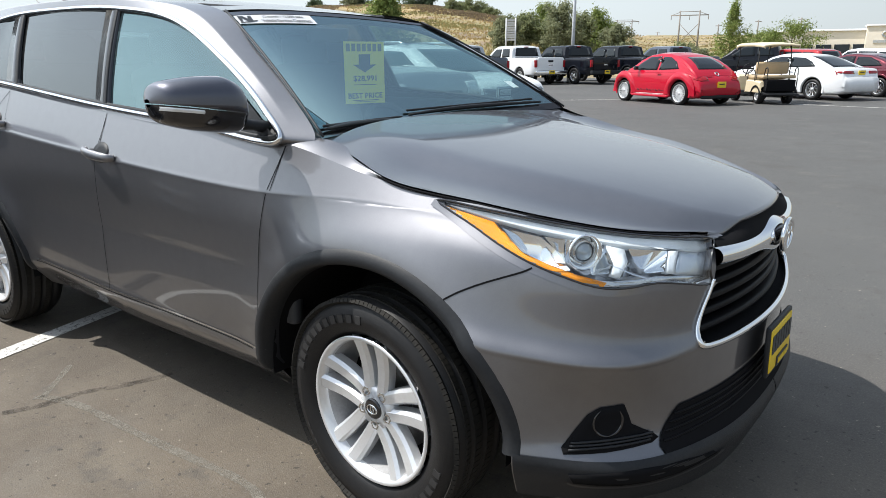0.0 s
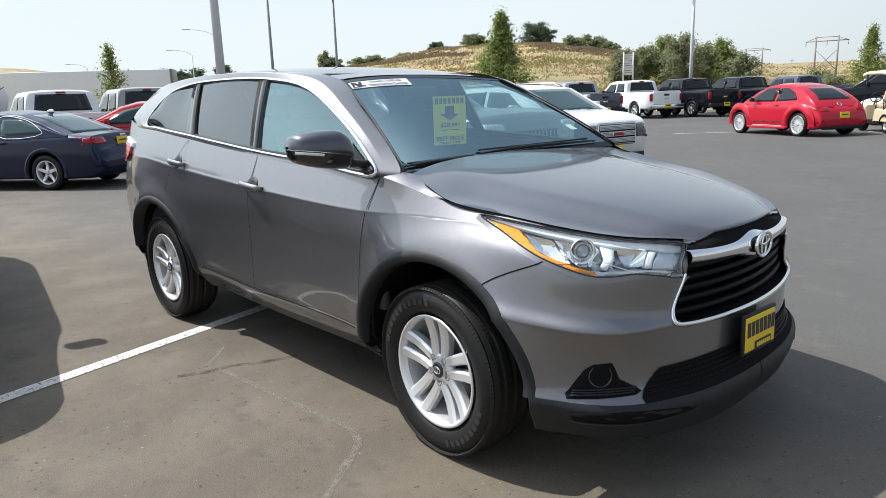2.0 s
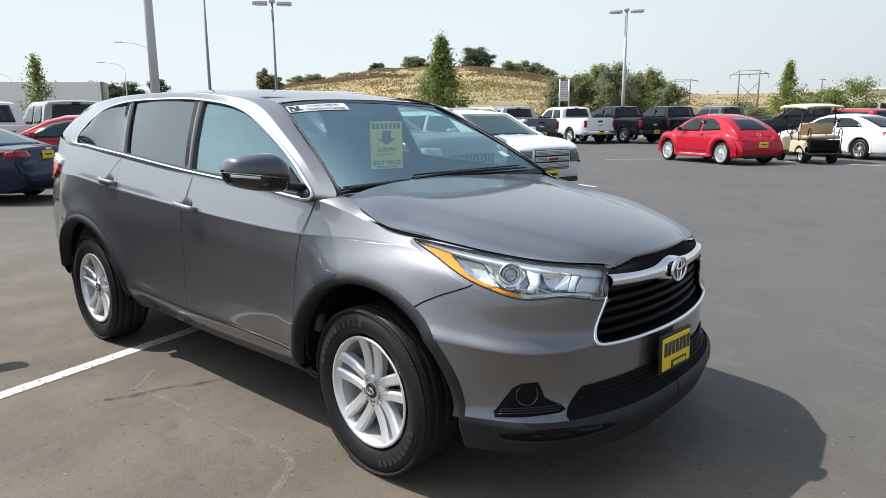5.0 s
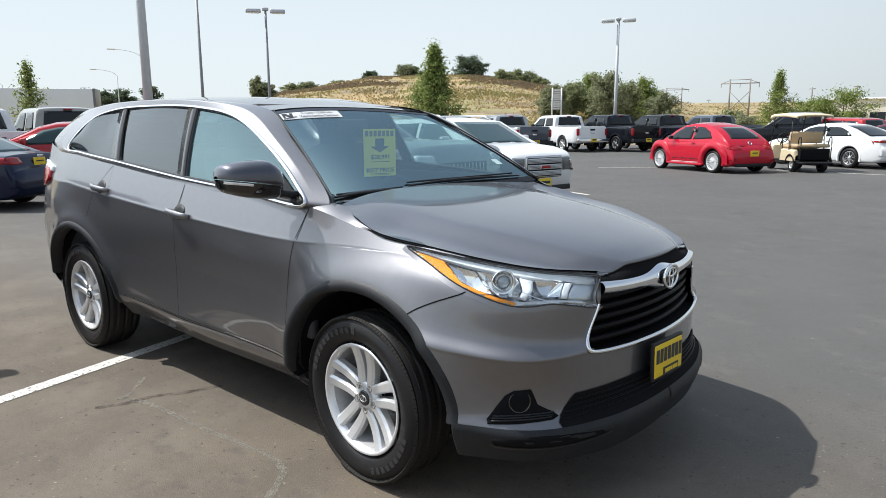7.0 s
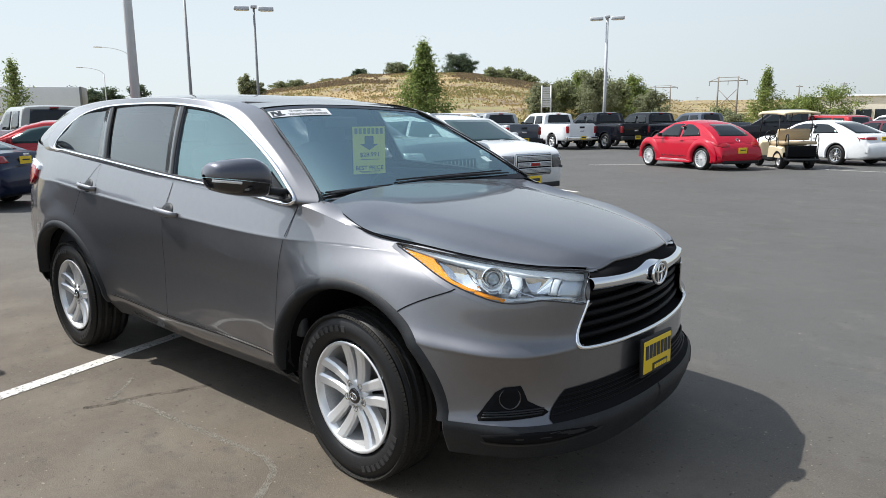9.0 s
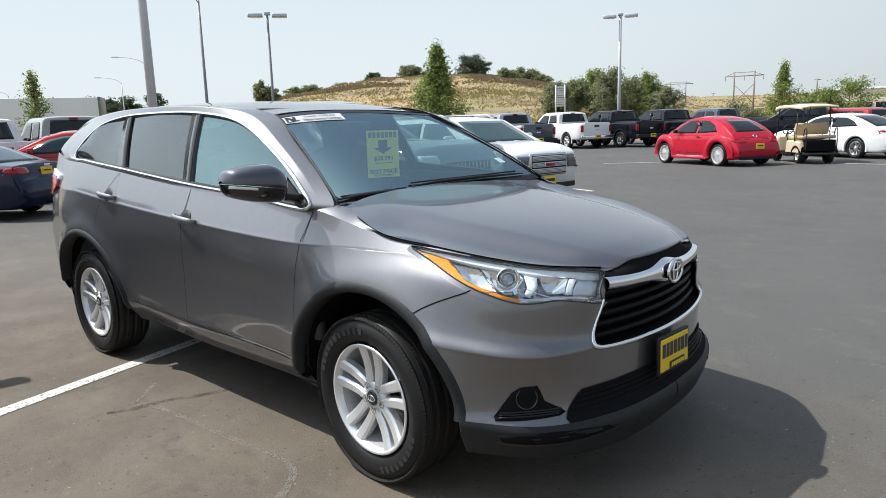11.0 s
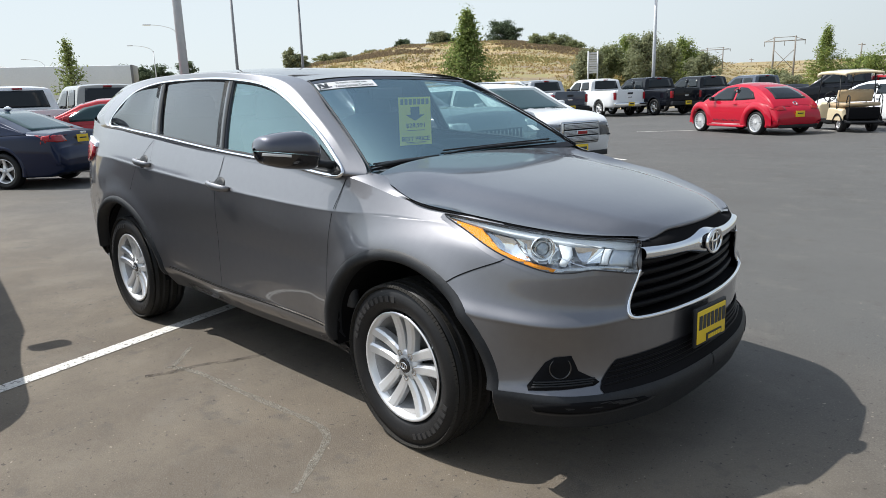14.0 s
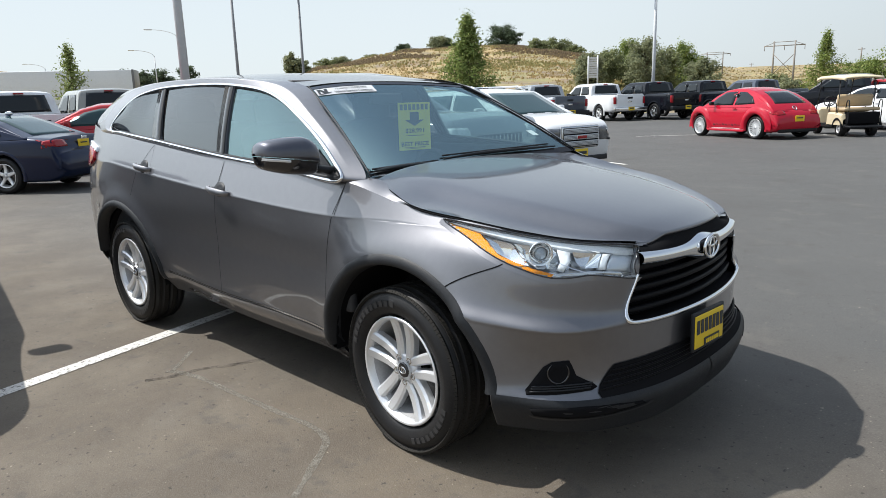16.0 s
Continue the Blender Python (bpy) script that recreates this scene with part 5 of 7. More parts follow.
    if back_z:
        end_pane("rear_window", back_z, -1)
    for spec, sgn, mt, nm in ((hl, 1, hl_mat or CLEAR_LENS, "headlamp"), (tl, -1, RED_LENS, "tail_lamp")):
        if spec:
            for s in (-1, 1):
                vf = laid(tree, fine([(u * s, v) for u, v in spec], 3), lambda u, v: (sgn * 4.5, u, v), (-sgn, 0, 0), 0.008, 3, 0.01)
                mesh(nm, *vf, mt, e)
                # wraps round the corner
                us = [abs(u) for u, v in spec]
                zs = [v for u, v in spec]
                xe = xf - 0.30 if sgn > 0 else xr + 0.28
                xe2 = xf - 0.07 if sgn > 0 else xr + 0.08
                zc, zh = (min(zs) + max(zs)) / 2, (max(zs) - min(zs)) / 2
                vs, fs = laid(tree, fine([(xe2, zc - zh), (xe2, zc + zh), (xe, zc + zh * 0.7), (xe, zc - zh * 0.2)], 3), lambda u, v: (u, -2.2 , v), (0, 1, 0), 0.008, 3, 0.01)
                mesh(nm, [(p[0], p[1] * -s, p[2]) for p in vs], fs if s < 0 else [f[::-1] for f in fs], mt, e)
    for end in plates:
        sg = 1 if end == "f" else -1
        zp = 0.55 if end == "f" else (0.95 if L > 5.2 else 0.86)
        if end == "r2":
            zp = 0.5
        hit = tree.ray_cast(Vector((sg * 4.5, 0, zp)), Vector((-sg, 0, 0)))[0]
        xx = (hit.x if hit else (xf if sg > 0 else xr)) + sg * 0.012
        part("plate", box_bm((0.012, 0.32, 0.17), (xx, 0, zp), 0.003), YELLOW, e, "yellow dealer plate")
        part("plate_mark", box_bm((0.004, 0.20, 0.024), (xx + sg * 0.008, 0, zp + 0.02), 0.0), INK, e)
    for x, z in handles:
        part("door_handle", box_bm((0.16, 0.03, 0.03), (x, -half(x) - 0.008, z), 0.01), paint, e)
        part("door_handle", box_bm((0.16, 0.03, 0.03), (x, half(x) + 0.008, z), 0.01), paint, e)
    # door mirrors
    mx = cx[-1] - (0.55 if L > 4.0 else 0.4) + mirror_on
    for s in (-1, 1):
        small = 0.75 if L < 4.2 else 1.0
        part("wing_mirror", box_bm((0.12 * small, 0.20 * small, 0.15 * small), (mx, s * (half(mx) + 0.09 * small), zt(mx) + 0.10), 0.04 * small), paint if 4.2 < L < 5.2 else GLOSS, e)
    e["tree_x"] = xf
    return e, tree, ctree, half, zt


def pickup(name, label, at, heading, paint, L=5.8, W=2.0, r=0.40, h=1.90, bedz=1.28, group="pickups on the lot", wheel_style="plain", spokes=6, gate=None, glass=None):
    """A crew-cab pickup seen mostly from behind: bed with rails, tailgate, cab."""
    wb, fo = 3.65, 0.95
    xr = wb / 2 + fo - L
    bx = xr + 1.95
    top = [(xr, bedz), (bx - 0.02, bedz), (bx, 1.24), (1.0, 1.24), (1.35, 1.20), (wb / 2 + fo - 0.25, 1.10), (wb / 2 + fo, 0.98)]
    cab = [(bx + 0.02, 1.26), (bx + 0.14, h - 0.04), (bx + 0.4, h), (0.45, h), (0.75, h - 0.09), (1.45, 1.22)]
    f1 = bx + 0.16
    wins = [[(bx + 0.25, 1.32), (bx + 0.98, 1.30), (bx + 0.98, h - 0.14), (bx + 0.36, h - 0.14)], [(bx + 1.08, 1.30), (1.10, 1.28), (0.55, h - 0.15), (bx + 1.08, h - 0.14)]]
    e, tree, ctree, half, zt = vehicle(name, label, "pickup truck", at, heading, paint, L, W, wb, fo, top, cab, wins, r=r, z0=0.42, tum=0.22, group=group, crown=0.005, corner=0.35, nose=0.86, wheel_style=wheel_style, spokes=spokes,
                                       hl=[(.55, .88), (.90, .88), (.90, 1.08), (.55, 1.05)], screen_z=(1.27, h - 0.1, 0.78, 0.62), back_z=(1.36, h - 0.09, 0.72, 0.62), plates="", handles=((bx + 0.9, 1.14), (0.35, 1.12)), lower=None, rimscale=0.62, glass=glass)
    gz = (bedz + 0.62) / 2 + 0.02
    part("tailgate", box_bm((0.06, W * 0.74, bedz - 0.66), (xr - 0.012, 0, gz + 0.02), 0.02), gate or paint, e, "tailgate with a recessed handle")
    part("gate_handle", box_bm((0.03, 0.30, 0.09), (xr - 0.04, 0, bedz - 0.16), 0.01), BLACK, e)
    part("gate_badge", box_bm((0.012, 0.22, 0.07), (xr - 0.048, 0, bedz - 0.34), 0.01), SATIN, e)
    for s in (-1, 1):
        part("tail_lamp", box_bm((0.14, 0.13, 0.34), (xr + 0.045, s * (W * 0.405 + 0.03), bedz - 0.28), 0.02), RED_LENS, e, "red tail lamp")
    part("rear_bumper", box_bm((0.20, W * 0.92, 0.18), (xr - 0.08, 0, 0.58), 0.03), CHROME if paint in (WHITE,) else BLACK, e)
    part("plate", box_bm((0.012, 0.34, 0.18), (xr - 0.19, 0, 0.60), 0.003), YELLOW, e)
    part("plate_mark", box_bm((0.006, 0.24, 0.06), (xr - 0.196, 0, 0.62), 0.0), INK, e)
    part("bed_cover", box_bm((1.75, W * 0.80, 0.03), (xr + 1.0, 0, bedz + 0.008), 0.01), BLACK, e)
    part("cab_lamp", box_bm((0.04, 0.24, 0.04), (bx + 0.125, 0, h - 0.045), 0.01), RED_LENS, e)
    return e


WHITE = car_paint("white_paint", (0.78, 0.79, 0.80), 0.0)
RED = mat("red_paint", (0.45, 0.003, 0.022), 0.34, 0, (0.41, 0.003, 0.02), 6, 0.4, coat=0.9, spec=0.05)
NAVY = mat("navy_paint", (0.004, 0.010, 0.036), 0.28, 0.2, (0.003, 0.008, 0.030), 6, 0.4, coat=0.6, spec=0.1)
BLACKP = mat("black_paint", (0.005, 0.006, 0.010), 0.25, 0, (0.004, 0.005, 0.008), 6, 0.4, coat=0.5, spec=0.1)
CRIMSON = car_paint("crimson_paint", (0.42, 0.03, 0.035), 0.2)
SILVER = car_paint("silver_paint", (0.45, 0.46, 0.47), 0.6)
TAUPE = car_paint("taupe_paint", (0.33, 0.32, 0.29), 0.5)
SLATE = car_paint("slate_paint", (0.085, 0.10, 0.13), 0.4)
MAROON = car_paint("maroon_paint", (0.12, 0.02, 0.03), 0.3)


def lockbox(car, x, y, z):
    """A small key box hooked over a side window's edge."""
    e = thing("key_lockbox", "small dark key lockbox hooked on a car window", "lockbox", car.matrix_basis @ pose(x, y + 0.05, z), "key lockboxes")
    part("body", box_bm((0.085, 0.045, 0.12), (0, 0, -0.07), 0.012), BLACK, e)
    part("face", box_bm((0.06, 0.012, 0.05), (0, 0.027, -0.085), 0.004), SATIN, e)
    mesh("shackle", *tube([(-0.028, 0, -0.02), (-0.028, 0, 0.03), (0, 0, 0.045), (0.028, 0, 0.03), (0.028, 0, -0.02)], 0.006, 6), SATIN, e)


def hang_lockbox(car, ctree, x, z):
    hit = ctree.ray_cast(Vector((x, 2.5, z)), Vector((0, -1, 0)))[0]
    lockbox(car, x, hit.y, z)


# red hatchback with a domed roof
c, sn = math.cos(radians(151)), math.sin(radians(151))
mid = np.array((-6.60, 19.21)) + 0.76 * np.array((sn, -c))
red_hatch, bt, bct, *_ = vehicle("hatchback", "red domed two-door hatchback with striped sill", "car", mid, 151, RED, 4.16, 1.82, 2.54, 0.84,
    [(-2.05, .50), (-2.02, .62), (-1.93, .75), (-1.76, .87), (-1.5, .95), (-1.2, .97), (-.6, .96), (.6, .96), (1.3, .94), (1.75, .84), (2.02, .68), (2.11, .55)],
    [(-1.88, .80), (-1.72, .97), (-1.48, 1.15), (-1.2, 1.30), (-.85, 1.42), (-.45, 1.49), (-.02, 1.50), (.34, 1.45), (.70, 1.30), (1.16, .98)],
    [[(-1.14, 1.04), (-.30, 1.0), (-.30, 1.395), (-.62, 1.375), (-.96, 1.24)], [(-.22, 1.0), (.86, .99), (.58, 1.22), (.30, 1.385), (-.22, 1.405)]],
    r=0.342, z0=0.19, tum=0.42, corner=0.85, nose=0.55, wheel_style="plain", spokes=20, rimscale=0.76, tl=[(.44, .72), (.74, .70), (.74, .86), (.46, .84)], hl=[(.45, .62), (.72, .62), (.72, .80), (.45, .78)], screen_z=(1.03, 1.40, 0.58, 0.46), back_z=(1.03, 1.38, 0.56, 0.42), plates="", wings=0.85, crown=0.05, handles=((-.38, .90),))
for dz in (.27, .30):
    twin("sill_stripe", *line_on(bt, [(-.78, dz), (0, dz), (.78, dz)], lambda u, v: (u, -2, v), (0, 1, 0), 0.014, 0.006), WHITE_TRIM, red_hatch)
for i in range(9):
    part("side_script", box_bm((0.11, 0.006, 0.016 + 0.014 * (i % 3)), (-.60 + 0.14 * i, 0.905, .40 + 0.012 * (i % 2)), 0.002, Matrix.Rotation(radians(-14), 4, "Y")), MAROON, red_hatch)
bp = bt.ray_cast(Vector((-4.5, 0, .60)), Vector((1, 0, 0)))[0]
card = part("plate", box_bm((0.012, 0.32, 0.17), (bp.x - 0.02, 0, .60), 0.003), YELLOW, red_hatch, "yellow dealer plate")
part("plate_mark", box_bm((0.004, 0.20, 0.03), (bp.x - 0.028, 0, .615), 0.0), INK, card)
bp = bct.ray_cast(Vector((-4.5, 0, .90)), Vector((1, 0, 0)))[0]
mesh("round_badge", *tube([(bp.x - 0.01 + 0.05 * math.sin(a), 0.06 * math.cos(a), .90 + 0.05 * math.sin(a)) for a in np.linspace(0, 2 * math.pi, 20, endpoint=False)], 0.012, 6, True, up=(1, 0, 0)), SATIN, red_hatch)

part("valance", box_bm((0.12, 1.36, 0.20), (-1.985, 0, .30), 0.05), BLACK, red_hatch, "black lower rear valance")
for s in (-1, 1):
    part("running_board", box_bm((1.66, 0.05, 0.07), (0, s * .905, .235), 0.02), RED, red_hatch)
hang_lockbox(red_hatch, bct, -.26, 1.36)

# white suv facing us
white_suv, *_ = vehicle("suv", "white three-row suv with a chrome-barred grille", "car", (-7.25, 8.30), -9.5, WHITE, 5.10, 1.96, 3.02, 0.98,
    [(-2.58, 1.0), (-2.5, 1.10), (-.6, 1.09), (1.0, 1.11), (1.5, 1.12), (2.0, 1.07), (2.30, 1.0), (2.44, .93), (2.49, .86)],
    [(-2.52, 1.12), (-2.25, 1.54), (-1.9, 1.61), (0, 1.63), (.62, 1.57), (1.50, 1.12)],
    [[(-2.1, 1.16), (-1.35, 1.15), (-1.35, 1.50), (-1.95, 1.48)], [(-1.25, 1.15), (-.20, 1.14), (-.20, 1.53), (-1.25, 1.51)], [(-.1, 1.14), (1.12, 1.15), (.50, 1.50), (-.1, 1.53)]],
    r=0.38, z0=0.26, tum=0.30, corner=0.42, nose=0.80, hl=[(.52, .66), (.77, .66), (.77, .91), (.50, .89)], tl=[(.7, .9), (.95, .9), (.95, 1.2), (.7, 1.2)], screen_z=(1.14, 1.545, 0.72, 0.61), back_z=(1.2, 1.52, .72, .6), plates="", glass=CAR_GLASS_LIGHT, hl_mat=SMOKY)
xg = 2.50
surround = part("grille", box_bm((0.05, 0.96, 0.40), (xg - 0.01, 0, .735), 0.03), SATIN, white_suv, "chrome-edged dark grille")
part("grille_mesh", box_bm((0.02, 0.90, 0.34), (xg + 0.012, 0, .735), 0.02), DARK, surround)
for z in (.625, .735, .845):
    bar = part("grille_bar", box_bm((0.03, 0.88, 0.088), (xg + 0.022, 0, z), 0.014), GALV, surround)
    for dz in (-0.022, 0.0, 0.022):
        part("grille_line", box_bm((0.006, 0.86, 0.006), (xg + 0.036, 0, z + dz), 0.0), BLACK, surround)
gb = part("grille_badge", box_bm((0.02, 0.27, 0.085), (xg + 0.040, 0, .735), 0.01), SATIN, white_suv)
part("badge_face", box_bm((0.01, 0.24, 0.055), (xg + 0.049, 0, .735), 0.003), RED_LENS, gb, "dull red badge face")
plate_card = part("plate", box_bm((0.012, 0.32, 0.17), (xg + 0.04, 0, .44), 0.003), YELLOW, white_suv, "yellow dealer plate")
part("plate_mark", box_bm((0.004, 0.24, 0.05), (xg + 0.048, 0, .455), 0.0), INK, plate_card)
part("bumper_pad", box_bm((0.06, 1.5, 0.10), (xg - 0.03, 0, .34), 0.02), BLACK, white_suv)
for s in (-1, 1):
    part("lamp_bezel", box_bm((0.03, 0.26, 0.035), (xg - 0.035, s * .68, .665), 0.01, Matrix.Rotation(radians(-14 * s), 4, "Z")), BLACK, white_suv)
    part("lamp_eye", box_bm((0.03, 0.12, 0.11), (xg - 0.025, s * .66, .785), 0.03, Matrix.Rotation(radians(-14 * s), 4, "Z")), GLOSS, white_suv)
    mesh("roof_rail", *tube([(-1.9, s * .62, 1.62), (-1.7, s * .62, 1.68), (.2, s * .62, 1.68), (.42, s * .61, 1.61)], 0.02, 8), SATIN, white_suv)
part("sunroof", box_bm((0.9, 0.8, 0.02), (-0.4, 0, 1.655), 0.01), CAR_GLASS, white_suv)

SEDAN_TOP = [(-2.45, .72), (-2.40, .98), (-1.9, 1.02), (-.5, .98), (.9, .98), (1.6, .94), (2.15, .82), (2.38, .65)]
SEDAN_CAB = [(-1.95, 1.0), (-1.3, 1.28), (-.85, 1.42), (-.3, 1.47), (.1, 1.455), (.45, 1.37), (1.25, .98)]
SEDAN_WINS = [[(-1.42, 1.06), (-.42, 1.03), (-.42, 1.36), (-.9, 1.34), (-1.25, 1.2)], [(-.34, 1.03), (.85, 1.02), (.38, 1.30), (.05, 1.37), (-.34, 1.37)]]


def sedan(name, label, at, heading, paint, group="", **kw):
    return vehicle(name, label, "car", at, heading, paint, 4.9, 1.85, 2.83, 0.97, SEDAN_TOP, SEDAN_CAB, SEDAN_WINS, r=0.335, z0=0.18, tum=0.36, corner=0.7, nose=0.66, group=group, handles=((-.55, .90), (.45, .88)), plates="r", **kw)


c, sn = math.cos(radians(216)), math.sin(radians(216))
rear_left = np.array((-12.55, .74))
mid = rear_left + 1.415 * np.array((c, sn)) + 0.80 * np.array((sn, -c))
blue_sedan, *_ = sedan("sedan", "dark blue sedan with chrome window line", mid, 216, NAVY, tl=[(.45, .84), (.86, .83), (.86, .97), (.50, .96)], hl=[(.5, .66), (.8, .66), (.8, .78), (.5, .76)], screen_z=(1.02, 1.40, .64, .54), back_z=(1.05, 1.40, .60, .50), trim=CHROME, glass=CAR_GLASS_LIGHT)
part("gate_badge", box_bm((0.015, 0.16, 0.06), (-2.47, 0, .97), 0.006), SATIN, blue_sedan)
mesh("roof_aerial", *ball(0.09, 0.018, 0.045, (-.95, 0, 1.455), 2.0, 8), SATIN, blue_sedan)
reds, _, reds_cabin, *_ = sedan("sedan", "red sedan parked behind the blue one", (-15.6, 3.75), 246, CRIMSON, tl=[(.5, .84), (.86, .83), (.86, .95), (.5, .95)], back_z=(1.05, 1.40, .60, .50), screen_z=(1.02, 1.40, .64, .54), glass=CAR_GLASS_LIGHT)
reds.scale = (1.09, 1.09, 1.09)
hang_lockbox(reds, reds_cabin, -.38, 1.32)
white_sedan, _, white_cabin, *_ = sedan("sedan", "white sedan with chrome-spoked wheels", (-3.6, 24.8), 151, WHITE, tl=[(.35, .84), (.88, .84), (.88, .93), (.35, .93)], back_z=(1.05, 1.40, .60, .50), screen_z=(1.02, 1.40, .64, .54), wheel_style="dark", spokes=9)
hang_lockbox(white_sedan, white_cabin, -.38, 1.35)

# pickups
BIG = 1.07
for label, at, heading, paint, kw in (
        ("white crew-cab pickup with red tail lamps", (-19.3, 31.95), 155, WHITE, dict(h=1.86)),
        ("dark blue pickup with big chrome wheels", (-17.0, 33.7), 155, BLACKP, dict(h=1.86, wheel_style="dark")),
        ("black crew-cab pickup in the back row", (-15.3, 36.8), 155, BLACKP, dict(h=1.86)),
        ("silver pickup with a dark tailgate", (-19.4, 26.5), 155, SILVER, dict(h=1.84, gate=SLATE)),
        ("black pickup behind the golf cart", (-7.6, 36.4), 187, BLACKP, dict(h=1.88)),
        ("dark slate pickup beyond the row", (-14.0, 41.5), 155, SLATE, dict(h=1.86)),
        ("white pickup behind the blue sedan", (-21.4, 3.2), 178, WHITE, dict(h=1.90)),
        ("taupe heavy-duty pickup with tow mirrors", (-21.8, 5.85), 177, TAUPE, dict(h=1.95)),
        ("black pickup at the end of the row", (-21.4, 0.5), 178, BLACKP, dict(h=1.88))):
    truck = pickup("pickup", label, at, heading, paint, **kw)
    truck.scale = (BIG, BIG, BIG)
    if paint is BLACKP and heading == 155:
        lockbox(truck, .02, .875, 1.70)
sedan("sedan", "maroon sedan with alloy wheels at the row's end", (-2.0, 27.6), 151, MAROON, tl=[(.5, .84), (.86, .83), (.86, .95), (.5, .95)], back_z=(1.05, 1.40, .60, .50), screen_z=(1.02, 1.40, .64, .54), wheel_style="dark", spokes=9)

# ---- ground ----
CREST = [(60, 1.2), (95, 1.3), (104, 1.5), (112, 1.6), (116, 1.6), (121, 2.7), (125, 3.45), (128.5, 3.75), (133, 3.8), (137, 3.6), (140, 3.1), (144, 2.6), (148, 1.6), (152, 1.2), (158, 1.4), (161.4, 1.8), (164, 2.35), (168, 2.85), (175, 2.9), (185, 2.2), (200, 1.2), (240, 0.8)]
EYE_Z = 1.49


def land(x, y):
    """Height of the land: a flat lot, dry hills beyond it."""
    r, az = math.hypot(x - 2, y + 2.7), math.degrees(math.atan2(y + 2.7, x - 2)) % 360
    if r < 48:
        return 0.0
    el = float(np.interp(az, [a for a, _ in CREST], [b for _, b in CREST])) if 60 <= az <= 240 else 0.8
    rc = float(np.interp(az, [60, 111, 118, 148, 160, 240], [480, 480, 165, 165, 260, 260]))
    crest = EYE_Z + rc * math.tan(radians(el))
    t = min((r - 48) / (rc - 48), 1.0)
    hump = 0.25 * t + 0.75 * t * t * (3 - 2 * t)
    low = t ** 2.2
    k = float(np.interp(az, [60, 111, 118, 240], [0, 0, 1, 1]))
    z = crest * (hump * k + low * (1 - k))
    z += 1.0 * min(t * 2, 1) * (noise.noise(Vector((x * 0.035, y * 0.035, 0))) + 0.5 * noise.noise(Vector((x * 0.1, y * 0.1, 3)))) * (0.4 + 0.6 * k)
    if r > rc:
        z *= max(1 - (r - rc) / 900, 0.2)
    return z


radii = np.concatenate([np.linspace(0.5, 48, 14), np.linspace(50, 180, 66), np.linspace(190, 520, 34), np.geomspace(560, 4500, 14)])
V, F = [(2.0, -2.7, 0.0)], []
NA = 360
for r in radii:
    for k in range(NA):
        a = 2 * math.pi * k / NA
        x, y = 2 + r * math.cos(a), -2.7 + r * math.sin(a)
        V.append((x, y, land(x, y)))
F += [(0, 1 + k, 1 + (k + 1) % NA) for k in range(NA)]
for i in range(len(radii) - 1):
    for k in range(NA):
        F.append((1 + i * NA + k, 1 + (i + 1) * NA + k, 1 + (i + 1) * NA + (k + 1) % NA, 1 + i * NA + (k + 1) % NA))


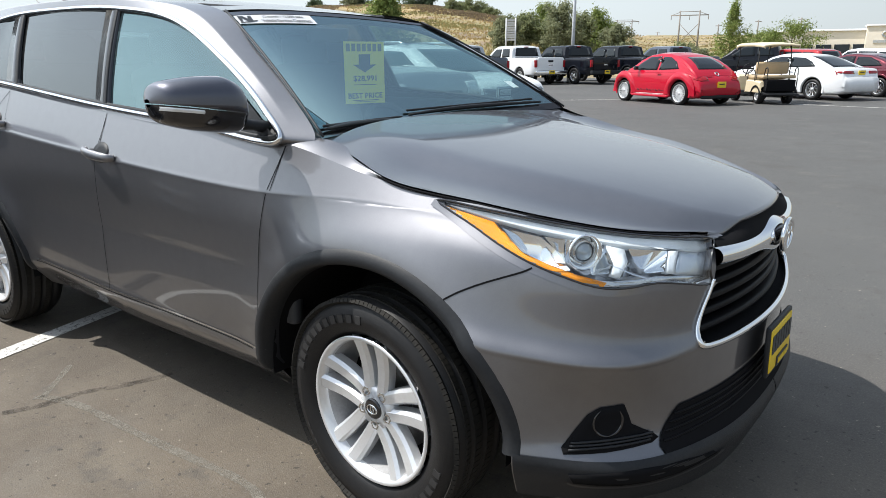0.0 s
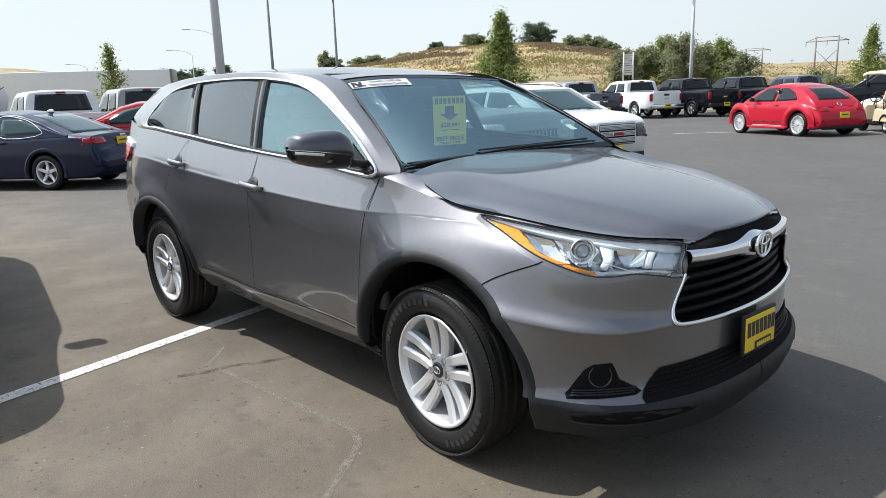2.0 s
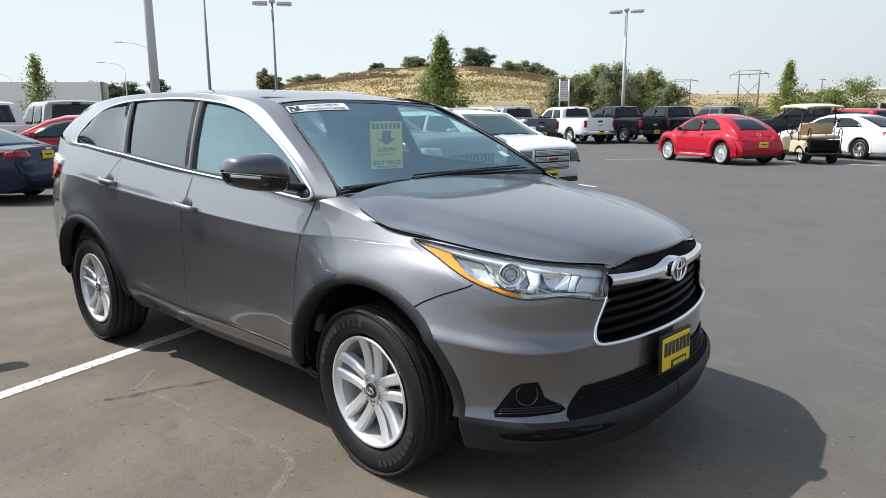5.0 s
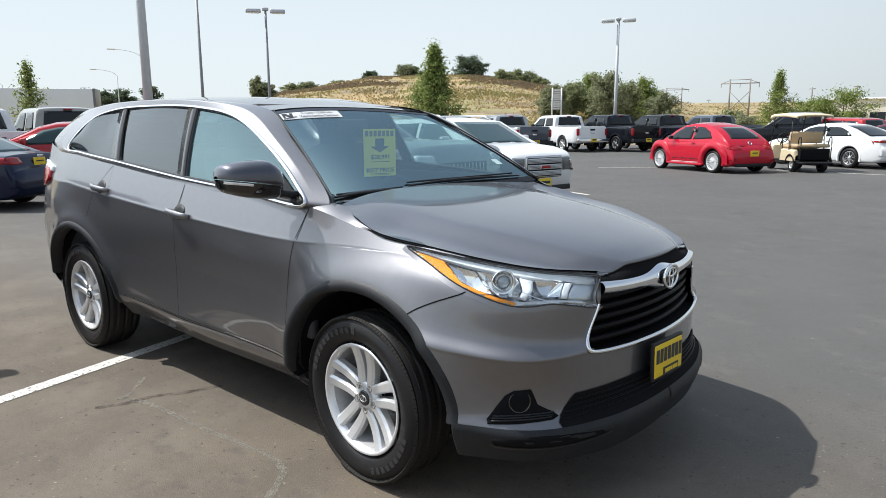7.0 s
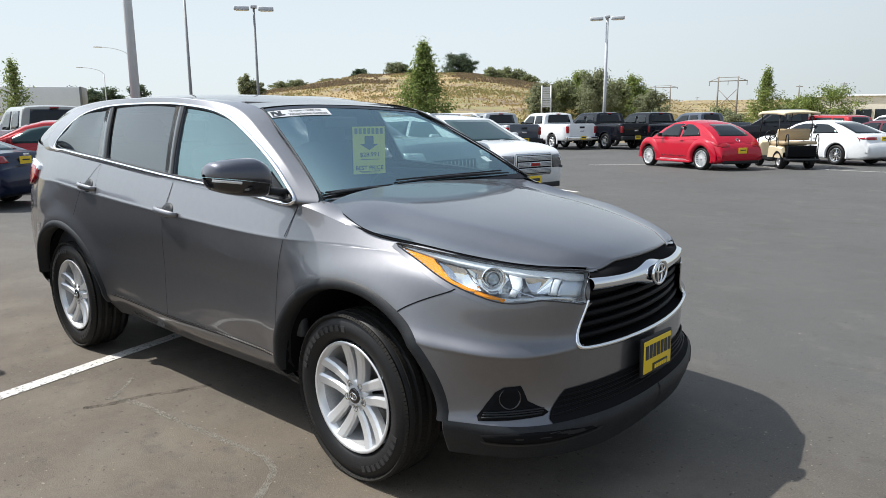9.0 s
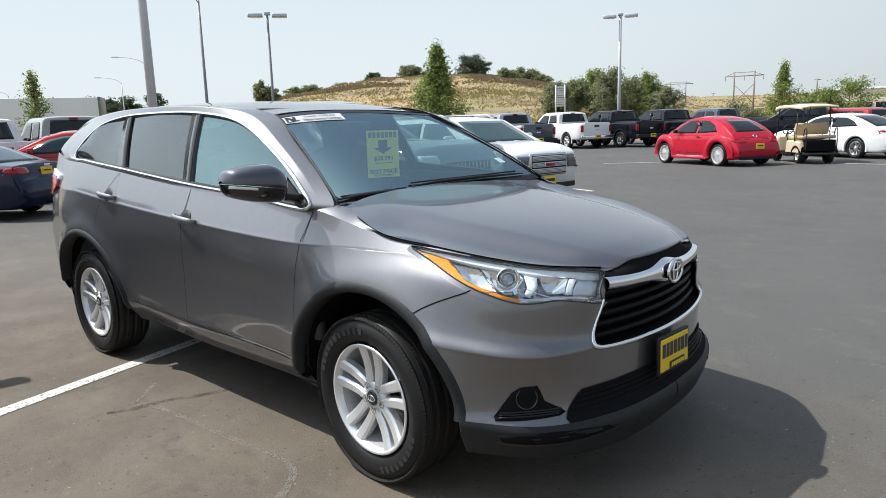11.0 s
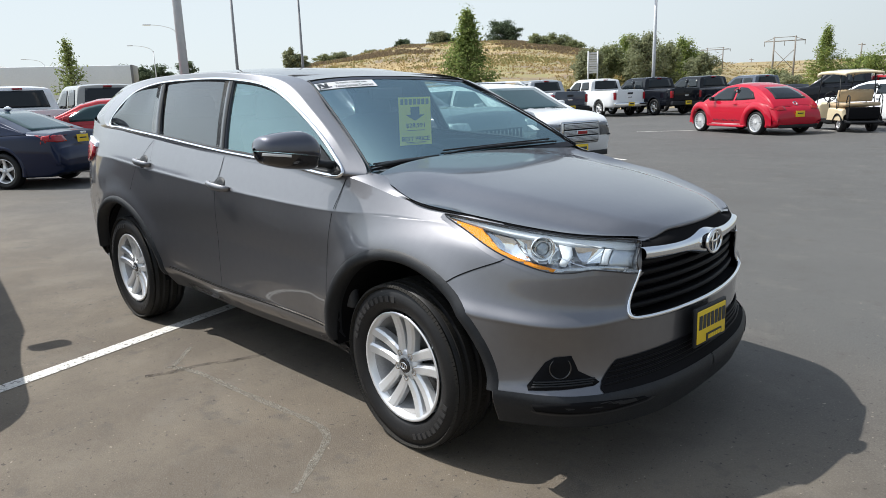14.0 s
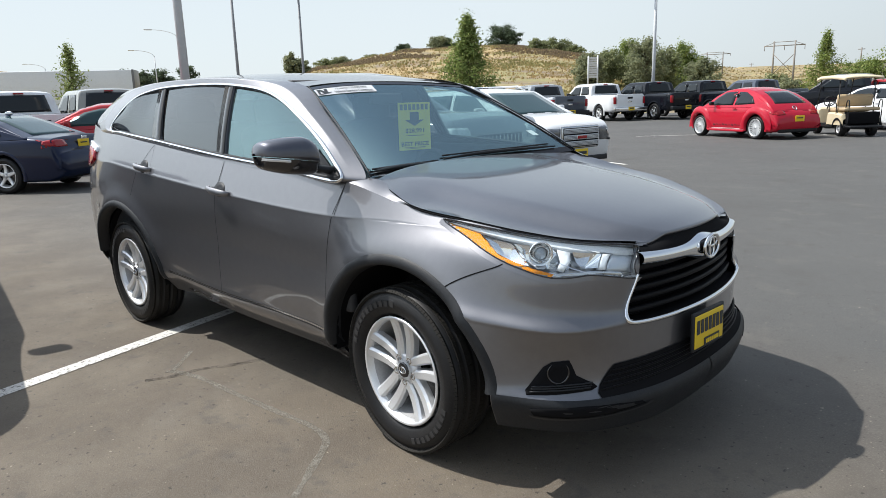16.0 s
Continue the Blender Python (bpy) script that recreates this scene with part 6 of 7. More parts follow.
def ground_mat():
    m = bpy.data.materials.new("asphalt_and_dry_grass")
    m.use_nodes = True
    nt = m.node_tree
    N, Lk = nt.nodes, nt.links
    b = N["Principled BSDF"]
    tc = N.new("ShaderNodeTexCoord")

    def noise_tex(scale, detail=5, rough=0.55):
        n = N.new("ShaderNodeTexNoise")
        n.inputs["Scale"].default_value, n.inputs["Detail"].default_value, n.inputs["Roughness"].default_value = scale, detail, rough
        Lk.new(tc.outputs["Object"], n.inputs["Vector"])
        return n.outputs[0]

    def rng(v, a, c, lo=0.0, hi=1.0):
        n = N.new("ShaderNodeMapRange")
        for i, q in enumerate((a, c, lo, hi)):
            n.inputs[i + 1].default_value = q
        Lk.new(v, n.inputs[0])
        return n.outputs[0]

    def mix(f, a, c):
        n = N.new("ShaderNodeMix")
        n.data_type = "RGBA"
        if isinstance(f, float):
            n.inputs[0].default_value = f
        else:
            Lk.new(f, n.inputs[0])
        for i, q in ((6, a), (7, c)):
            if isinstance(q, tuple):
                n.inputs[i].default_value = (*q, 1)
            else:
                Lk.new(q, n.inputs[i])
        return n.outputs[2]
    asphalt = mix(rng(noise_tex(0.35), 0.35, 0.65), (0.068, 0.067, 0.0645), (0.084, 0.083, 0.0795))
    sep = N.new("ShaderNodeSeparateXYZ")
    Lk.new(tc.outputs["Object"], sep.inputs[0])
    # browner, dustier stall ground beside the suv; greyer sealed lane past its nose
    dust = mix(rng(noise_tex(1.3, 7, 0.65), 0.42, 0.62), (0.098, 0.078, 0.057), (0.143, 0.118, 0.088))
    dust = mix(rng(noise_tex(0.45, 6, 0.7), 0.52, 0.66, 0.0, 0.6), dust, (0.165, 0.130, 0.090))
    lane = N.new("ShaderNodeMath")
    lane.operation = "SUBTRACT"
    Lk.new(sep.outputs[1], lane.inputs[0])
    wob = N.new("ShaderNodeMath")
    wob.operation = "MULTIPLY"
    wob.inputs[1].default_value = 1.5
    Lk.new(noise_tex(0.6), wob.inputs[0])
    Lk.new(wob.outputs[0], lane.inputs[1])
    asphalt = mix(rng(lane.outputs[0], -1.8, 0.9), dust, asphalt)
    asphalt = mix(rng(noise_tex(110, 4, 0.85), 0.50, 0.66, 0.0, 0.45), asphalt, (0.20, 0.185, 0.165))
    asphalt = mix(rng(noise_tex(60, 5, 0.85), 0.54, 0.68, 0.0, 0.5), asphalt, (0.050, 0.046, 0.041))
    asphalt = mix(rng(noise_tex(5.0, 6, 0.7), 0.56, 0.68, 0.0, 0.6), asphalt, (0.065, 0.059, 0.052))
    asphalt = mix(rng(noise_tex(16.0, 3, 0.6), 0.68, 0.76, 0.0, 0.55), asphalt, (0.045, 0.041, 0.037))
    asphalt = mix(rng(noise_tex(2.2, 7, 0.7), 0.54, 0.68, 0.0, 0.3), asphalt, (0.16, 0.145, 0.125))
    asphalt = mix(rng(noise_tex(0.9, 8, 0.75), 0.54, 0.66, 0.0, 0.5), asphalt, (0.060, 0.053, 0.046))
    # small pits and pebbles pressed into the surface
    asphalt = mix(rng(noise_tex(34.0, 2, 0.5), 0.675, 0.70, 0.0, 0.7), asphalt, (0.026, 0.023, 0.020))
    asphalt = mix(rng(noise_tex(41.0, 2, 0.5), 0.715, 0.735, 0.0, 0.6), asphalt, (0.33, 0.29, 0.23))
    straw = mix(rng(noise_tex(0.09, 8, 0.7), 0.40, 0.62), (0.41, 0.305, 0.15), (0.31, 0.225, 0.105))
    straw = mix(rng(noise_tex(0.10, 7, 0.72), 0.46, 0.56, 0.0, 0.85), straw, (0.205, 0.195, 0.075))
    straw = mix(rng(noise_tex(0.14, 8, 0.75), 0.49, 0.58, 0.0, 0.85), straw, (0.175, 0.128, 0.092))
    straw = mix(rng(noise_tex(0.55, 6, 0.7), 0.54, 0.68, 0.0, 0.6), straw, (0.17, 0.13, 0.07))
    straw = mix(rng(noise_tex(1.6, 5, 0.7), 0.52, 0.70, 0.0, 0.35), straw, (0.38, 0.285, 0.14))
    vec = N.new("ShaderNodeVectorMath")
    vec.operation = "DISTANCE"
    vec.inputs[1].default_value = (2, -2.7, 0)
    flat = N.new("ShaderNodeCombineXYZ")
    Lk.new(sep.outputs[0], flat.inputs[0])
    Lk.new(sep.outputs[1], flat.inputs[1])
    Lk.new(flat.outputs[0], vec.inputs[0])
    Lk.new(mix(rng(vec.outputs["Value"], 50, 50.6), asphalt, straw), b.inputs["Base Color"])
    b.inputs["Roughness"].default_value = 0.82
    bump = N.new("ShaderNodeBump")
    bump.inputs["Strength"].default_value, bump.inputs["Distance"].default_value = 0.5, 0.006
    Lk.new(noise_tex(160, 4, 0.7), bump.inputs["Height"])
    Lk.new(bump.outputs[0], b.inputs["Normal"])
    return m


ground = tagged(mesh("ground", V, F, ground_mat()), "grey-brown asphalt lot running out to dry grass hills", "ground", kind="structure")


def stripe(name, a, b, w, label, z=0.004, n=24):
    a, b = np.array(a, float), np.array(b, float)
    d = (b - a) / np.linalg.norm(b - a)
    s = np.array((-d[1], d[0])) * w / 2
    rows = []
    for t in np.linspace(0, 1, n):
        p = a + (b - a) * t
        j = 0.004 * noise.noise(Vector((t * 40, a[0], 0)))
        rows.append([(*(p - s * (1 + j * 4)), z), (*(p + s), z)])
    return tagged(mesh(name, *grid(rows), PAINT_LINE), label, "road marking", kind="structure")


stripe("road_marking", (-1.43, -4.9), (-3.09, 2.3), 0.105, "worn white painted stall line")
stripe("road_marking", (-9.6, 18.85), (-7.2, 20.8), 0.11, "white stall line by the red hatchback")
stripe("road_marking", (-5.2, 10.3), (-9.5, 12.2), 0.11, "white stall line by the white suv")
stripe("road_marking", (-4.4, 21.0), (2.5, 19.8), 0.11, "white stall line by the golf cart")


# ---- more of the row: the neighbour whose shadow falls beside the suv, suvs beyond the cart ----
def plain_suv(label, at, heading, paint, **kw):
    return vehicle("suv", label, "car", at, heading, paint, 4.9, 1.95, 2.85, 0.95,
        [(-2.48, 1.0), (-2.42, 1.12), (-.6, 1.10), (.9, 1.10), (1.25, 1.12), (1.95, 1.06), (2.25, 1.0), (2.37, .88)],
        [(-2.42, 1.12), (-2.2, 1.62), (-1.9, 1.70), (0, 1.74), (.35, 1.68), (1.2, 1.12)],
        [[(-2.1, 1.18), (-1.35, 1.17), (-1.35, 1.58), (-1.95, 1.56)], [(-1.25, 1.17), (-.30, 1.16), (-.30, 1.61), (-1.25, 1.59)], [(-.2, 1.16), (.9, 1.16), (.30, 1.60), (-.2, 1.61)]],
        r=0.37, z0=0.26, tum=0.24, corner=0.5, nose=0.78, hl=[(.52, .80), (.86, .80), (.86, 1.0), (.56, .96)], tl=[(.7, .9), (.92, .9), (.92, 1.15), (.7, 1.15)], screen_z=(1.16, 1.66, 0.78, 0.62), back_z=(1.2, 1.62, .72, .58), plates="r", **kw)[0]


plain_suv("dark slate suv in the next stall, its shadow on the asphalt", (-4.48, -2.86), -9, SLATE, mirror_on=0.30)
hidden = vehicle("suv", "silver full-size suv parked on the far side", "car", (-6.0, 4.15), 0, SILVER, 5.1, 2.0, 2.95, 0.95,
    [(-2.65, 1.1), (-2.6, 1.22), (-.6, 1.22), (.6, 1.26), (1.0, 1.28), (1.9, 1.26), (2.3, 1.20), (2.42, 1.02)],
    [(-2.55, 1.22), (-2.4, 1.78), (-2.0, 1.86), (-.4, 1.88), (-.1, 1.84), (.72, 1.26)],
    [[(-2.2, 1.32), (-1.45, 1.32), (-1.45, 1.70), (-2.1, 1.70)], [(-1.35, 1.32), (-.60, 1.32), (-.60, 1.72), (-1.35, 1.71)], [(-.5, 1.32), (.45, 1.32), (-.1, 1.68), (-.5, 1.72)]],
    r=0.39, z0=0.32, tum=0.22, corner=0.35, nose=0.88, hl=[(.56, .96), (.88, .96), (.88, 1.13), (.58, 1.12)], tl=[(.75, 1.0), (.95, 1.0), (.95, 1.3), (.75, 1.3)], screen_z=(1.32, 1.78, 0.78, 0.66), plates="")[0]
part("grille", box_bm((0.05, 0.92, 0.26), (2.41, 0, .90), 0.03), BLACK, hidden)
for k in range(12):
    part("grille_bar", box_bm((0.03, 0.022, 0.22), (2.44, -.42 + .0764 * k, .90), 0.006), SATIN, hidden)
plain_suv("red suv beyond the golf cart", (-6.3, 38.0), 151, CRIMSON)
plain_suv("white suv in the far row", (-3.2, 39.5), 151, WHITE)
plain_suv("silver suv in the far row", (-0.2, 41.0), 151, WHITE)


# ---- golf cart ----
cart = thing("golf_cart", "cream golf cart with tan seats and a canopy roof", "golf cart", pose(-3.88, 21.30, 0, 0, 0, 128))
for x in (-.78, .86):
    for s in (-1, 1):
        wheel(cart, x, s * 0.43, s, 0.225, 0.125, 0.19, 8, "plain")
part("chassis", box_bm((2.3, 0.95, 0.12), (0.05, 0, 0.30), 0.03), BLACK, cart)
cowl = []
for x, z, w in ((-1.02, .52, .50), (-.98, .66, .54), (-.5, .70, .56), (-.12, .70, .56), (-.06, .36, .56)):
    cowl.append([(x, -w, .34), (x, -w, z - 0.04), (x, -w + 0.05, z), (x, w - 0.05, z), (x, w, z - 0.04), (x, w, .34)])
mesh("rear_body", *grid(cowl), CREAM, cart, "cream plastic rear body", smooth=False)
part("floor_board", box_bm((0.75, 0.98, 0.04), (0.33, 0, 0.34), 0.01), BLACK, cart)
front = []
for x, z, w in ((.58, .36, .52), (.66, .78, .50), (.80, .84, .48), (1.10, .70, .44), (1.22, .45, .40)):
    front.append([(x, -w, .34), (x, -w, z - 0.05), (x, -w + 0.06, z), (x, w - 0.06, z), (x, w, z - 0.05), (x, w, .34)])
mesh("front_cowl", *grid(front), CREAM, cart, "cream plastic front cowl", smooth=False)
part("seat_base", box_bm((0.48, 1.0, 0.12), (-.25, 0, .77), 0.05), CLOTH_CREAM, cart, "tan vinyl seat")
part("seat_back", box_bm((0.14, 1.0, 0.36), (-.53, 0, 1.05), 0.06, Matrix.Rotation(radians(-10), 4, "Y")), CLOTH_CREAM, cart, "tan vinyl backrest")
part("rear_seat", box_bm((0.40, 1.0, 0.10), (-.86, 0, .80), 0.04), CLOTH_CREAM, cart, "tan rear-facing seat")
part("rear_well", box_bm((0.30, 0.86, 0.34), (-1.06, 0, .55), 0.02), DARK, cart)
part("rear_step", box_bm((0.36, 0.92, 0.05), (-1.24, 0, .30), 0.015), BLACK, cart)
for s in (-1, 1):
    mesh("arch_flare", *grid([[(-.78 + r2 * math.cos(a), s * (.56 + o), .225 + r2 * math.sin(a)) for r2, o in ((.27, -.05), (.28, .015), (.33, .01))] for a in np.linspace(0.1, math.pi - 0.1, 12)]), BLACK, cart)
    mesh("front_post", *tube([(.98, s * .46, .70), (.78, s * .47, 1.30), (.70, s * .48, 1.70)], 0.016, 8), BLACK, cart)
    mesh("roof_post", *tube([(-.62, s * .50, .62), (-.66, s * .50, 1.25), (-.58, s * .48, 1.70)], 0.016, 8), BLACK, cart)
    mesh("side_rail", *tube(smooth_curve([(-.10, s * .52, .70), (-.14, s * .53, .92), (-.30, s * .53, .98), (-.55, s * .53, .96), (-.62, s * .53, .60)], 5), 0.014, 8), BLACK, cart)
    mesh("grab_rail", *tube(smooth_curve([(-1.20, s * .45, .34), (-1.22, s * .45, .95), (-1.18, s * .45, 1.06), (-1.08, s * .45, 1.04), (-1.02, s * .45, .84)], 5), 0.016, 8), BLACK, cart)
rows = []
for x, z, w in ((-1.02, 1.69, .52), (-.98, 1.73, .56), (-.3, 1.78, .60), (.5, 1.78, .60), (.85, 1.73, .57), (.90, 1.69, .53)):
    rows.append([(x, w * k, z + 0.03 * (1 - k * k) - (0.085 if abs(k) > 0.99 else 0)) for k in (-1, -.97, -.5, 0, .5, .97, 1)])
roof_bm = tidy(*grid(rows))
bmesh.ops.solidify(roof_bm, geom=roof_bm.faces[:], thickness=0.03)
part("canopy", roof_bm, CREAM, cart, "cream moulded canopy roof")
wheel_ring = [(.52 - 0.07 * math.sin(a), .25 + 0.17 * math.cos(a), 1.02 + 0.15 * math.sin(a)) for a in np.linspace(0, 2 * math.pi, 20, endpoint=False)]
mesh("steering_wheel", *tube(wheel_ring, 0.016, 8, True), BLACK, cart)
mesh("steering_column", *tube([(.52, .25, 1.02), (.74, .25, .70)], 0.02, 8), BLACK, cart)
part("steering_hub", box_bm((0.05, 0.30, 0.05), (.52, .25, 1.02), 0.015), BLACK, cart)


# ---- poles and lamps ----
def polar(az, r):
    return 2 + r * math.cos(radians(az)), -2.7 + r * math.sin(radians(az))


def lamp_post(label, az, r, h, rad, heads, material, along=0.0):
    x, y = polar(az, r)
    e = thing("street_lamp", label, "street lamp", pose(x, y, land(x, y), 0, 0, along), "lot lamps")
    part("base", box_bm((rad * 5, rad * 5, 0.7), (0, 0, 0.35), 0.04), GALV, e, "concrete base")
    mesh("pole", *tube([(0, 0, 0.1), (0, 0, h * 0.5), (0, 0, h)], [rad, rad * 0.85, rad * 0.7], 12), material, e)
    if heads == 2:
        part("bracket", box_bm((0.30, 0.26, 0.14), (0, 0, h + 0.04), 0.03), GALV, e)
        for s in (-1, 1):
            part("lamp_head", box_bm((0.74, 0.40, 0.17), (s * 0.58, 0, h - 0.04), 0.04, None, (0.94, 0.9)), GALV, e, "grey shoebox lamp head")
            part("lens", box_bm((0.54, 0.30, 0.03), (s * 0.58, 0, h - 0.135), 0.01), CLEAR_LENS, e)
    if heads == 1:
        mesh("arm", *tube(smooth_curve([(0, 0, h - 0.1), (-0.3, 0, h + 0.25), (-1.2, 0, h + 0.55), (-2.3, 0, h + 0.65)], 5), rad * 0.35, 8), material, e)
        part("lamp_head", box_bm((0.7, 0.28, 0.09), (-2.5, 0, h + 0.64), 0.04), GALV, e)
    return e


lamp_post("tall grey steel lot lamp pole behind the suv", 154.1, 18.0, 9.2, 0.115, 0, GALV)
lamp_post("dark gooseneck street lamp pole", 150.15, 43.0, 8.9, 0.10, 1, POLE_DARK, 70)
lamp_post("twin-headed lot lamp on a grey pole", 145.1, 36.0, 7.1, 0.075, 2, POLE_DARK, 55)
lamp_post("twin-headed lot lamp on a pale pole", 117.15, 41.0, 7.25, 0.105, 2, GALV, 27)


def at_el(az, r, el):
    """The height over the land at which a thing is seen at that elevation."""
    return EYE_Z + r * math.tan(radians(el)) - land(*polar(az, r))


lamp_post("distant road lamp with a curved arm", 154.3, 70.0, at_el(154.3, 70, 5.1), 0.06, 1, GALV, 66)
lamp_post("distant road lamp with a curved arm", 156.1, 92.0, at_el(156.1, 92, 3.75), 0.07, 1, GALV, 66)
lamp_post("distant road lamp with a curved arm", 163.4, 120.0, at_el(163.4, 120, 2.9), 0.08, 1, GALV, 70)


def pylon(label, az, r, h, gap, turn):
    x, y = polar(az, r)
    e = thing("power_pylon", label, "power pylon", pose(x, y, land(x, y) - 0.5, 0, 0, turn), "wooden pylons")
    for s in (-1, 1):
        mesh("pole", *tube([(s * gap / 2, 0, 0), (s * gap / 2, 0, h)], [0.30, 0.2], 8), WOOD_POLE, e)
        mesh("brace", *tube([(-s * gap / 2, 0.1 * s, h * 0.28), (s * gap / 2, 0.1 * s, h * 0.72)], 0.11, 6), WOOD_POLE, e)
        mesh("strut", *tube([(s * gap / 2, 0, h * 0.97), (s * gap * 0.95, 0, h * 0.90)], 0.08, 6), WOOD_POLE, e)
        mesh("insulator", *tube([(s * gap * 0.95, 0, h * 0.9), (s * gap * 0.95, 0, h * 0.8)], 0.10, 6), WOOD_POLE, e)
    mesh("crossarm", *tube([(-gap * 0.97, 0, h * 0.90), (gap * 0.97, 0, h * 0.90)], 0.16, 6), WOOD_POLE, e)
    mesh("crossarm", *tube([(-gap * 0.55, 0, h * 0.98), (gap * 0.55, 0, h * 0.98)], 0.10, 6), WOOD_POLE, e)
    mesh("insulator", *tube([(0, 0, h * 0.9), (0, 0, h * 0.8)], 0.10, 6), WOOD_POLE, e)


pylon("wooden two-pole pylon on the plain", 108.05, 230, 13.2, 5.6, 15)
pylon("smaller wooden two-pole pylon farther off", 112.75, 330, EYE_Z + 330 * math.tan(radians(2.75)) - land(*polar(112.75, 330)) + 0.5, 6.5, 18)
for az, r, h in ((105.9, 420, 8), (110.2, 600, 8), (103.2, 420, 10), (100.4, 420, 11)):
    x, y = polar(az, r)
    e = thing("utility_pole", "far wooden utility pole with a crossarm", "utility pole", pose(x, y, land(x, y), 0, 0, 20), "utility poles")
    mesh("pole", *tube([(0, 0, -1), (0, 0, h)], 0.35, 6), WOOD_POLE, e)
    mesh("crossarm", *tube([(-1.6, 0, h - 0.8), (1.6, 0, h - 0.8)], 0.22, 6), WOOD_POLE, e)


# ---- trees and bushes ----
def crown(points, leaf, n, rng, spread):
    """Many small leaf faces round the ends of the limbs."""
    n, leaf = int(n * 1.5), leaf * 0.85
    P = np.array(points)[rng.integers(len(points), size=n)]
    off = rng.normal(0, 1, (n, 3))
    c = P[:, :3] + off * P[:, 3:6] * spread
    # leaves face out of their clump and a little upwards
    face = 0.8 * off / np.linalg.norm(off, axis=1, keepdims=True) + (0, 0, 0.45) + rng.normal(0, 0.40, (n, 3))
    a = np.cross(face, rng.normal(0, 1, (n, 3)))
    a /= np.linalg.norm(a, axis=1, keepdims=True)
    b = np.cross(face, a)
    b /= np.linalg.norm(b, axis=1, keepdims=True)
    s = leaf * rng.uniform(0.6, 1.3, (n, 1))
    V = np.stack([c - a * s, c + b * s * 0.5 + a * s * 0.1, c + a * s, c - b * s * 0.5 + a * s * 0.1], 1).reshape(-1, 3)
    return V, [(4 * i, 4 * i + 1, 4 * i + 2, 4 * i + 3) for i in range(n)]


def tree(label, az, r, h, w, material, n, leaf, seed, low=0.25, shape="cone", lumps=26, sink=0.0, name="tree", group=""):
    """A tapered trunk with limbs, each limb ending in a loose clump of leaves."""
    rng = np.random.default_rng(seed)
    x, y = polar(az, r)
    e = thing(name, label, "tree" if name == "tree" else "bush", pose(x, y, land(x, y) - sink, 0, 0, float(rng.uniform(0, 360))), group)
    lean = rng.uniform(-0.03, 0.03, 2) * h
    stem = [(lean[0] * t * t, lean[1] * t * t, h * 0.94 * t) for t in np.linspace(0, 1, 8)]
    parts = [tube(stem, [max(0.02 * h * (1 - t) ** 0.8, 0.008 * h * 0.5) for t in np.linspace(0, 1, 8)], 8)]
    ends = []
    for i in range(lumps):
        t = low + (1 - low) * (i + rng.uniform(0, 1)) / lumps
        t = min(t, 0.99)
        f = (t - low) / (1 - low)
        if shape == "cone":
            reach = w / 2 * (1 - f) ** 0.85 * (0.32 + 0.68 * min(f / 0.30, 1))
        else:
            reach = w / 2 * math.sqrt(max(1 - (2 * f - 0.9) ** 2 * 0.75, 0.12))
        reach *= rng.uniform(0.45, 1.22)
        a = i * 2.4 + rng.uniform(-0.5, 0.5)
        z0 = h * t * (0.86 if shape != "cone" else 0.93)
        tip = (math.cos(a) * reach + lean[0] * t, math.sin(a) * reach + lean[1] * t, h * t)
        parts.append(tube([(lean[0] * t * t, lean[1] * t * t, z0 * 0.92), ((tip[0]) * 0.5, (tip[1]) * 0.5, (z0 + tip[2]) / 2), tip], [0.008 * h, 0.005 * h, 0.002 * h], 5))
        for q in (0.45, 0.75, 1.0):
            fat = w * 0.070 * (1 - 0.45 * f if shape == "cone" else 1)
            ends.append((tip[0] * q, tip[1] * q, z0 + (tip[2] - z0) * q, fat, fat, h * 0.028 + w * 0.025))
    mesh("trunk", *join(*parts), BARK, e, "grey-brown trunk and limbs")
    V, F = crown(ends, leaf, n, rng, 1.0)
    V = [(p[0], p[1], max(p[2], h * low * 0.4)) for p in V]
    tagged(mesh("crown", V, F, material, e, smooth=False), "loose crown of small leaves", kind="stuff")
    return e


tree("young green tree with a narrow crown", 131.7, 40, 5.80, 4.0, LEAF, 7400, 0.105, 3, 0.17, "cone", 52)
tree("slender green tree past the lot", 105.4, 60, 5.3, 3.5, LEAF, 4800, 0.09, 4, 0.18, "cone", 30)
tree("thin sapling with pale leaves", 161.8, 38, 4.45, 2.3, LEAF_PALE, 1700, 0.085, 5, 0.26, "cone", 30)
for i, (az, el, w) in enumerate(((122.1, 3.2, 4.2), (120.7, 3.6, 4.6), (119.2, 4.0, 4.8), (117.8, 4.3, 5.0), (116.3, 3.8, 4.0), (115.0, 3.6, 4.4), (113.7, 2.5, 3.8), (118.5, 3.1, 5.0), (114.4, 2.6, 4.6))):
    r = 76 + 6 * (i % 3)
    top = EYE_Z + r * math.tan(radians(el)) - land(*polar(az, r))
    tree("broad olive-green tree in a grove", az, r, top * (0.93, 0.86, 0.97)[i % 3], w * 0.82, (LEAF_SAGE, LEAF_OLIVE, LEAF)[i % 3], 4200, 0.16, 20 + i, 0.20, "round", 34, group="grove trees")
for i, (az, r, h, w) in enumerate(((137.0, 160, 2.7, 4.6), (134.2, 160, 3.4, 5.5), (133.6, 162, 2.8, 4.0), (129.2, 160, 4.9, 7.0), (128.3, 160, 3.6, 5.0))):
    tree("dark rounded tree on the hill's crest", az, r, h, w, LEAF_DARK if i != 1 else LEAF_SAGE, 3500, 0.22, 40 + i, 0.10, "round", 18, sink=0.5, group="hill trees")
